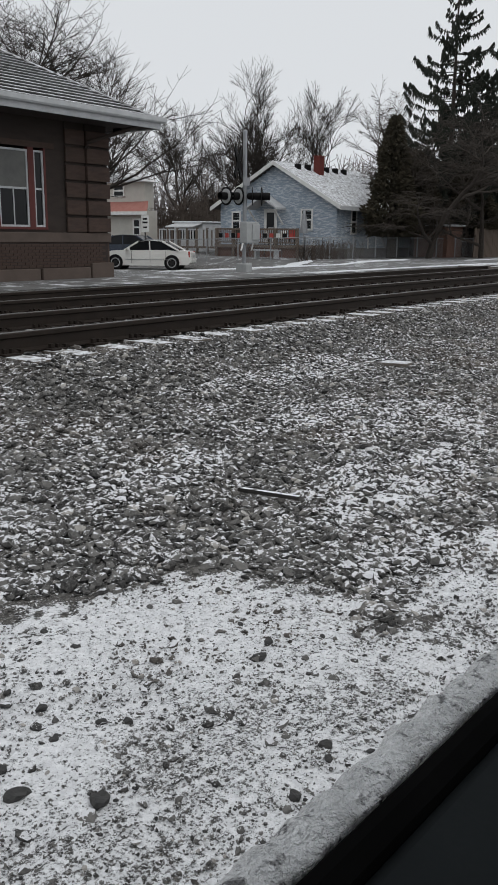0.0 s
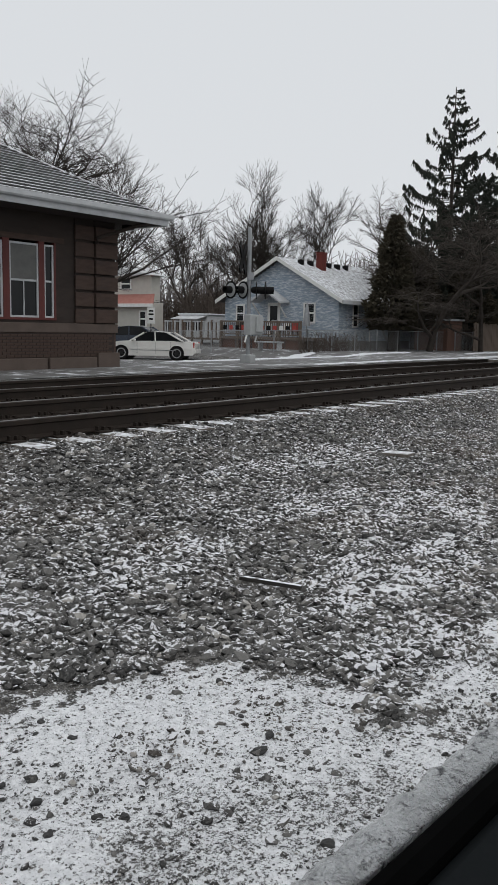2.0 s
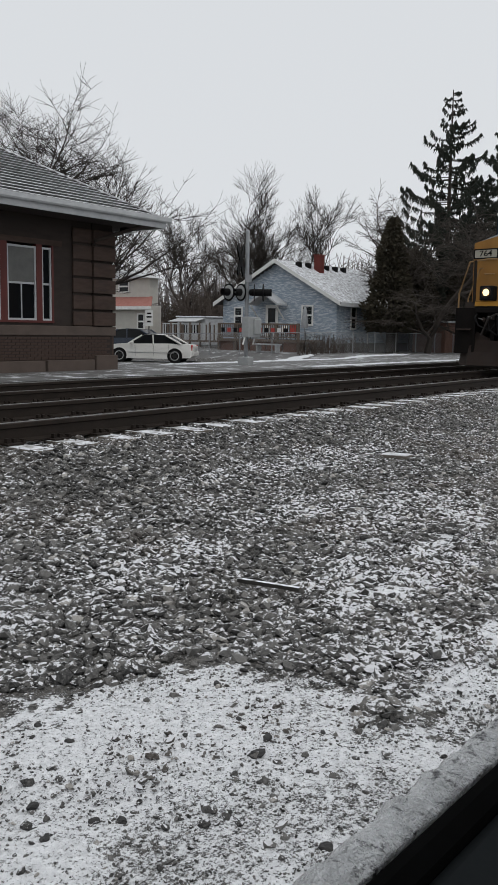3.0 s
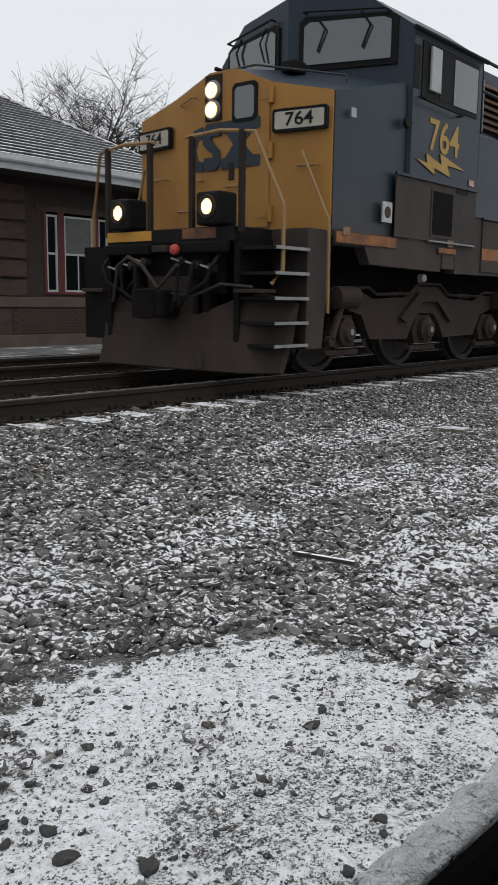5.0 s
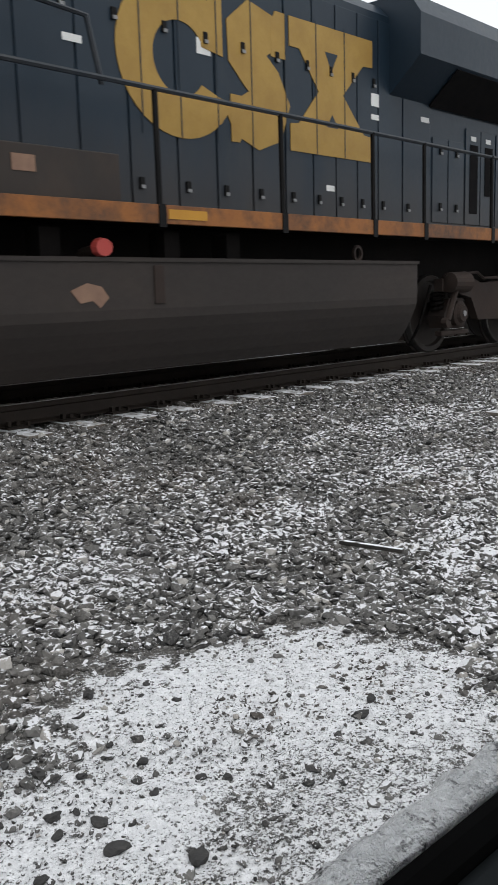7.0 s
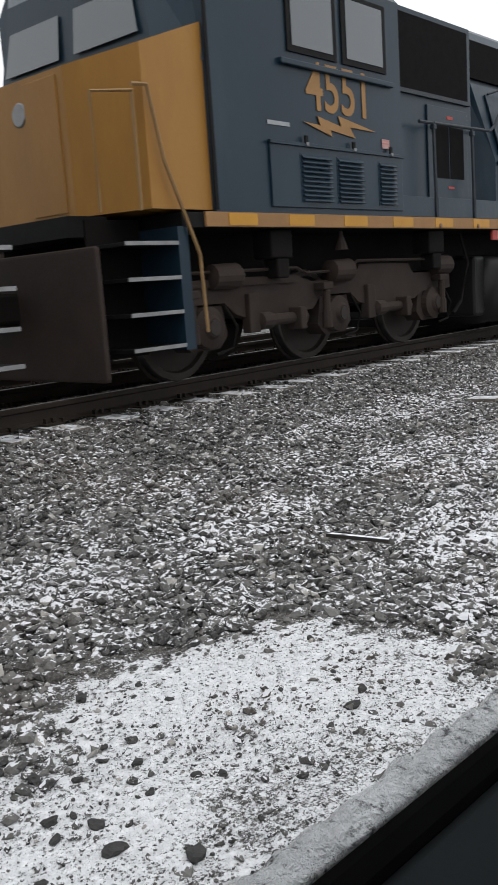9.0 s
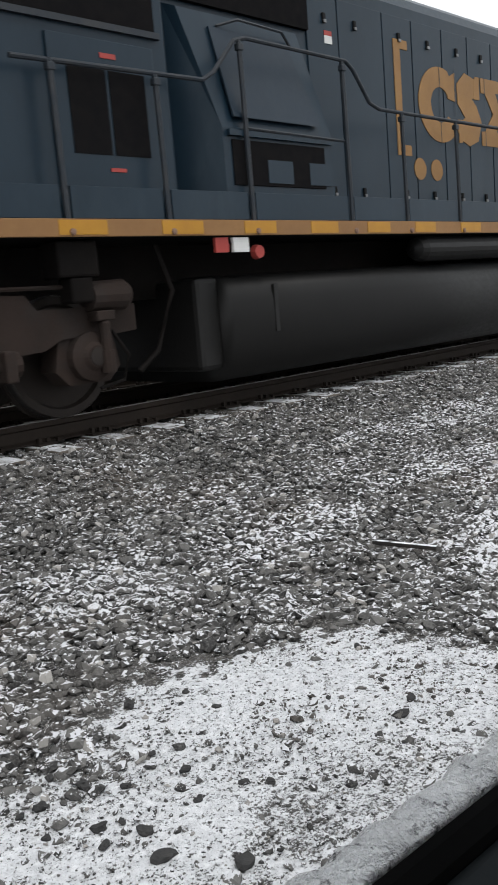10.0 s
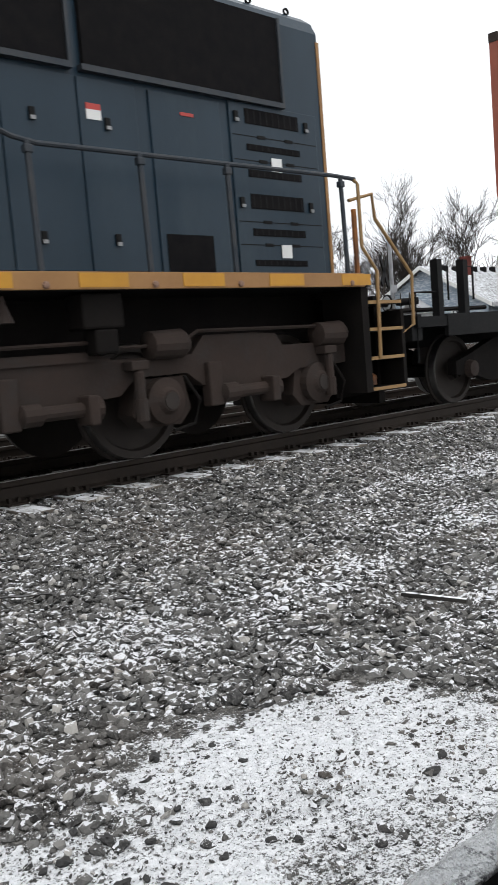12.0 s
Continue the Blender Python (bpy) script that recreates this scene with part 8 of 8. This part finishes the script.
# ---- container flat car behind the locomotives ----
def flat_car():
    car = thing("well_wagon", "black steel well wagon with an open end platform", "railway wagon")
    part("centre_sill", boxed(0.3, 6.5, -0.3, 0.3, 0.75, 1.05), BLACK, car)
    part("deck", boxed(0.3, 6.5, -1.35, 1.35, 1.0, 1.12), BLACK, car)
    part("well_floor", boxed(6.5, 19.3, -1.2, 1.2, 0.36, 0.45), BLACK, car)
    part("rear_deck", boxed(19.3, 22.0, -1.35, 1.35, 1.0, 1.12), BLACK, car)
    for y in (-1.36, 1.3):
        part("side_beam", boxed(0.9, 22.0, y, y + 0.06, 0.88, 1.14), BLACK, car)
    part("end_beam", boxed(0.25, 0.45, -1.3, 1.3, 0.85, 1.15), BLACK, car)
    part("coupler", boxed(-0.45, 0.3, -0.15, 0.15, 0.7, 0.95, 0.03), GRIMESHADE, car)
    for k, u in enumerate((0.75, 1.3)):
        p = part("guide_post", boxed(u, u + 0.1, -1.35, -1.25, 1.12, 1.78), BLACK, car)
        part("post_grab", tubed([(u + 0.1, -1.32, 1.7), (u + 0.25, -1.32, 1.7), (u + 0.25, -1.32, 1.3)], 0.014, 5), BLACK, p)
    part("brake_platform", boxed(0.3, 1.4, -0.9, 0.9, 1.14, 1.18), STEEL, car)
    for y in (-0.9, 0.3):
        part("pipe", tubed([(0.35, y, 1.22), (2.5, y, 1.22)], 0.03, 6), GRIMESHADE, car)
    part("end_ladder", tubed([(0.35, -1.3, 0.6), (0.35, -1.3, 1.4), (0.8, -1.3, 1.4)], 0.016, 6), BLACK, car)
    for u in (1.8, 3.6):
        wheelset(car, u, 0.44)
    for s in (-1, 1):
        f = part("bogie_frame", prismed([(1.5, 0.55), (1.8, 0.62), (2.4, 0.8), (3.0, 0.8), (3.6, 0.62), (3.9, 0.55), (3.9, 0.38), (3.5, 0.36), (3.1, 0.25), (2.3, 0.25), (1.9, 0.36), (1.5, 0.38)], "y", *sorted((s * 1.05, s * 0.92))), GRIMESHADE, car)
        for u in (1.8, 3.6):
            part("axle_box", lathed([(0.02, s * 1.14), (0.1, s * 1.13), (0.12, s * 1.05)], (u, 0, 0.44), "y", 12), GRIME, f)
    for u in (20.2, 21.6):
        wheelset(car, u, 0.44)
    return car


def container(name_label, z0, x0):
    c = thing("shipping_container", name_label, "container", "stacked containers")
    top = z0 + 2.85
    part("shell", boxed(x0 + 0.06, x0 + 12.2, -1.16, 1.16, z0 + 0.02, top - 0.05), CONTAINER, c)
    for k in range(58):
        part("corrugation", boxed(x0 + 0.35 + k * 0.2, x0 + 0.45 + k * 0.2, -1.19, -1.1605, z0 + 0.2, top - 0.22), CONTAINER, c)
    for u in (x0, x0 + 12.1):
        for y in (-1.22, 1.05):
            p = part("corner_post", boxed(u, u + 0.16, y, y + 0.17, z0, top), CONTAINER, c)
            part("corner_casting", boxed(u - 0.01, u + 0.17, y - 0.005, y + 0.175, top - 0.14, top + 0.02), GRIME, p)
    for z in (z0, top - 0.2):
        part("side_rail", boxed(x0 + 0.16, x0 + 12.1, -1.2, -1.1, z, z + 0.14), CONTAINER, c)
    for k in range(6):
        part("end_rib", boxed(x0 + 0.03, x0 + 0.06, -0.95 + k * 0.35, -0.8 + k * 0.35, z0 + 0.2, top - 0.2), CONTAINER, c)
    return c


TRAIN.append((flat_car(), 47.66))
TRAIN.append((container("rust-red container stacked on top of another", 3.32, 6.66), 47.66))
TRAIN.append((container("rust-red container standing in the well of the wagon", 0.45, 6.9), 47.66))

# ---- the parked car that the view is taken from ----
own = thing("parked_car", "dark car with slush frozen along its open window sill", "car")
DX0, DX1 = -0.75, 0.95
part("door_skin", boxed(DX0, DX1, 0.0, 0.07, 0.32, 1.2, 0.01), CARDARK, own)
bm = bmesh.new()
rings = []
for i in range(261):
    x = DX0 + (DX1 - DX0) * i / 260
    a = 0.0034 * noise.noise((x * 60, 1, 0)) + 0.0016 * noise.noise((x * 170, 5, 0))
    b = 0.0042 * noise.noise((x * 70, 9, 0)) + 0.0018 * noise.noise((x * 200, 3, 0))
    c = 0.0016 * noise.noise((x * 90, 4, 2))
    rings.append([(x, 0.0765 + a, 1.2), (x, 0.0772 + a, 1.2165 + c), (x, 0.0745 + a, 1.220 + b), (x, 0.0705, 1.2222 + a + c), (x, 0.0665, 1.2222 + b), (x, 0.0620, 1.2210 + a - c), (x, 0.0575 + 0.4 * b, 1.2185), (x, 0.0562 + 0.4 * b, 1.2)])
loft(bm, rings)
part("sill_strip", bm, SLUSH, own, "outer window strip crusted with dirty ice", True)
part("window_seal", prismed([(0.0440, 1.15), (0.0566, 1.15), (0.0566, 1.2165), (0.0545, 1.219), (0.0500, 1.2185), (0.0440, 1.2145)], "x", DX0, DX1), TRIMDARK, own, "black rubber window seal")
part("door_trim", prismed([(-0.06, 0.5), (0.0435, 0.5), (0.0435, 1.209), (0.039, 1.21), (-0.04, 1.19), (-0.055, 1.14)], "x", DX0, DX1), INNER, own, "dark grey inner door trim")
# the door stands a touch askew to the track
askew = Matrix.Translation((0.3, 0.06, 0)) @ Matrix.Rotation(radians(-2.8), 4, "Z") @ Matrix.Translation((-0.3, -0.06, 0))
for ob in own.children:
    ob.data.transform(askew)
part("rocker", boxed(-1.9, 1.9, -0.02, 0.07, 0.2, 0.32, 0.02), CARDARK, own)
part("rear_side", boxed(-2.2, DX0, -0.02, 0.07, 0.32, 1.75, 0.02), CARDARK, own)
part("front_wing", boxed(DX1, 2.6, -0.02, 0.07, 0.32, 1.05, 0.02), CARDARK, own)
# unseen far side, roof and tailgate, added to keep sky light off the trim
part("far_side", boxed(-2.2, 2.6, -1.75, -1.68, 0.2, 1.05, 0.02), CARDARK, own)
part("roof", boxed(-2.2, 0.75, -1.7, 0.02, 1.74, 1.79, 0.02), CARDARK, own)
part("tailgate", boxed(-2.25, -2.2, -1.7, 0.02, 0.3, 1.74), CARDARK, own)
part("floor_pan", boxed(-2.2, 2.6, -1.68, -0.02, 0.25, 0.3), BLACK, own)
for x in (-1.35, 1.75):
    for y in (-0.08, -1.6):
        w = part("wheel", lathed([(0.22, -0.1), (0.35, -0.1), (0.36, 0.0), (0.35, 0.1), (0.22, 0.1)], (x, y, 0.36), "y", 20), RUBBER, own)
        part("rim", lathed([(0.02, -0.08), (0.23, -0.105), (0.23, 0.105), (0.02, 0.08)], (x, y, 0.36), "y", 16), CHROME, w)

# ---- loose ballast ----
stones("ballast", "loose grey ballast stones dusted with snow", 46000, (0.0, 0.8, 1.15, 6.15), 0.031, 11, 0)
stones("lot_stones", "small dark stones strewn over the snowy lot", 1300, (0.0, 0.5, 0.75, 2.6), 0.0125, 12, None)
stones("grit", "fine grit lying in thin snow", 14000, (0.0, 0.5, 0.75, 2.6), 0.006, 14, None)
stones("track_ballast", "dark ballast stones between the rails", 12000, (-2.0, 2.0, 6.15, 13.2), 0.04, 13, None)


# ---- what moves ----
# metres by which the train stands ahead (+) of its place at 5.5 s
ADVANCE = ((0.0, 36.5), (1.0, 29.8), (2.0, 23.1), (3.0, 16.4), (4.0, 9.75), (4.5, 6.45), (5.0, 3.19), (5.5, 0.0), (6.0, -2.98), (6.5, -6.11), (7.0, -9.26), (7.5, -12.36),
           (8.0, -15.45), (8.5, -18.54), (9.0, -21.62), (9.5, -24.7), (10.0, -27.77), (10.5, -30.82), (11.0, -33.76), (11.5, -36.7), (12.0, -39.67))


def motions():
    ts, ds = [r[0] for r in ADVANCE], [r[1] for r in ADVANCE]
    for vehicle, x in TRAIN:
        walk(vehicle, [(t, pose(x + d, 7.05, 0.55)) for t, d in ADVANCE])
    for wheelset, u, r in WHEELS:
        rows = []
        for k in range(121):
            d = float(np.interp(k / 10, ts, ds))
            rows.append((k / 10, Matrix.Translation((u, 0, r)) @ Matrix.Rotation(d / r, 4, "Y")))
        walk(wheelset, rows)


motions()
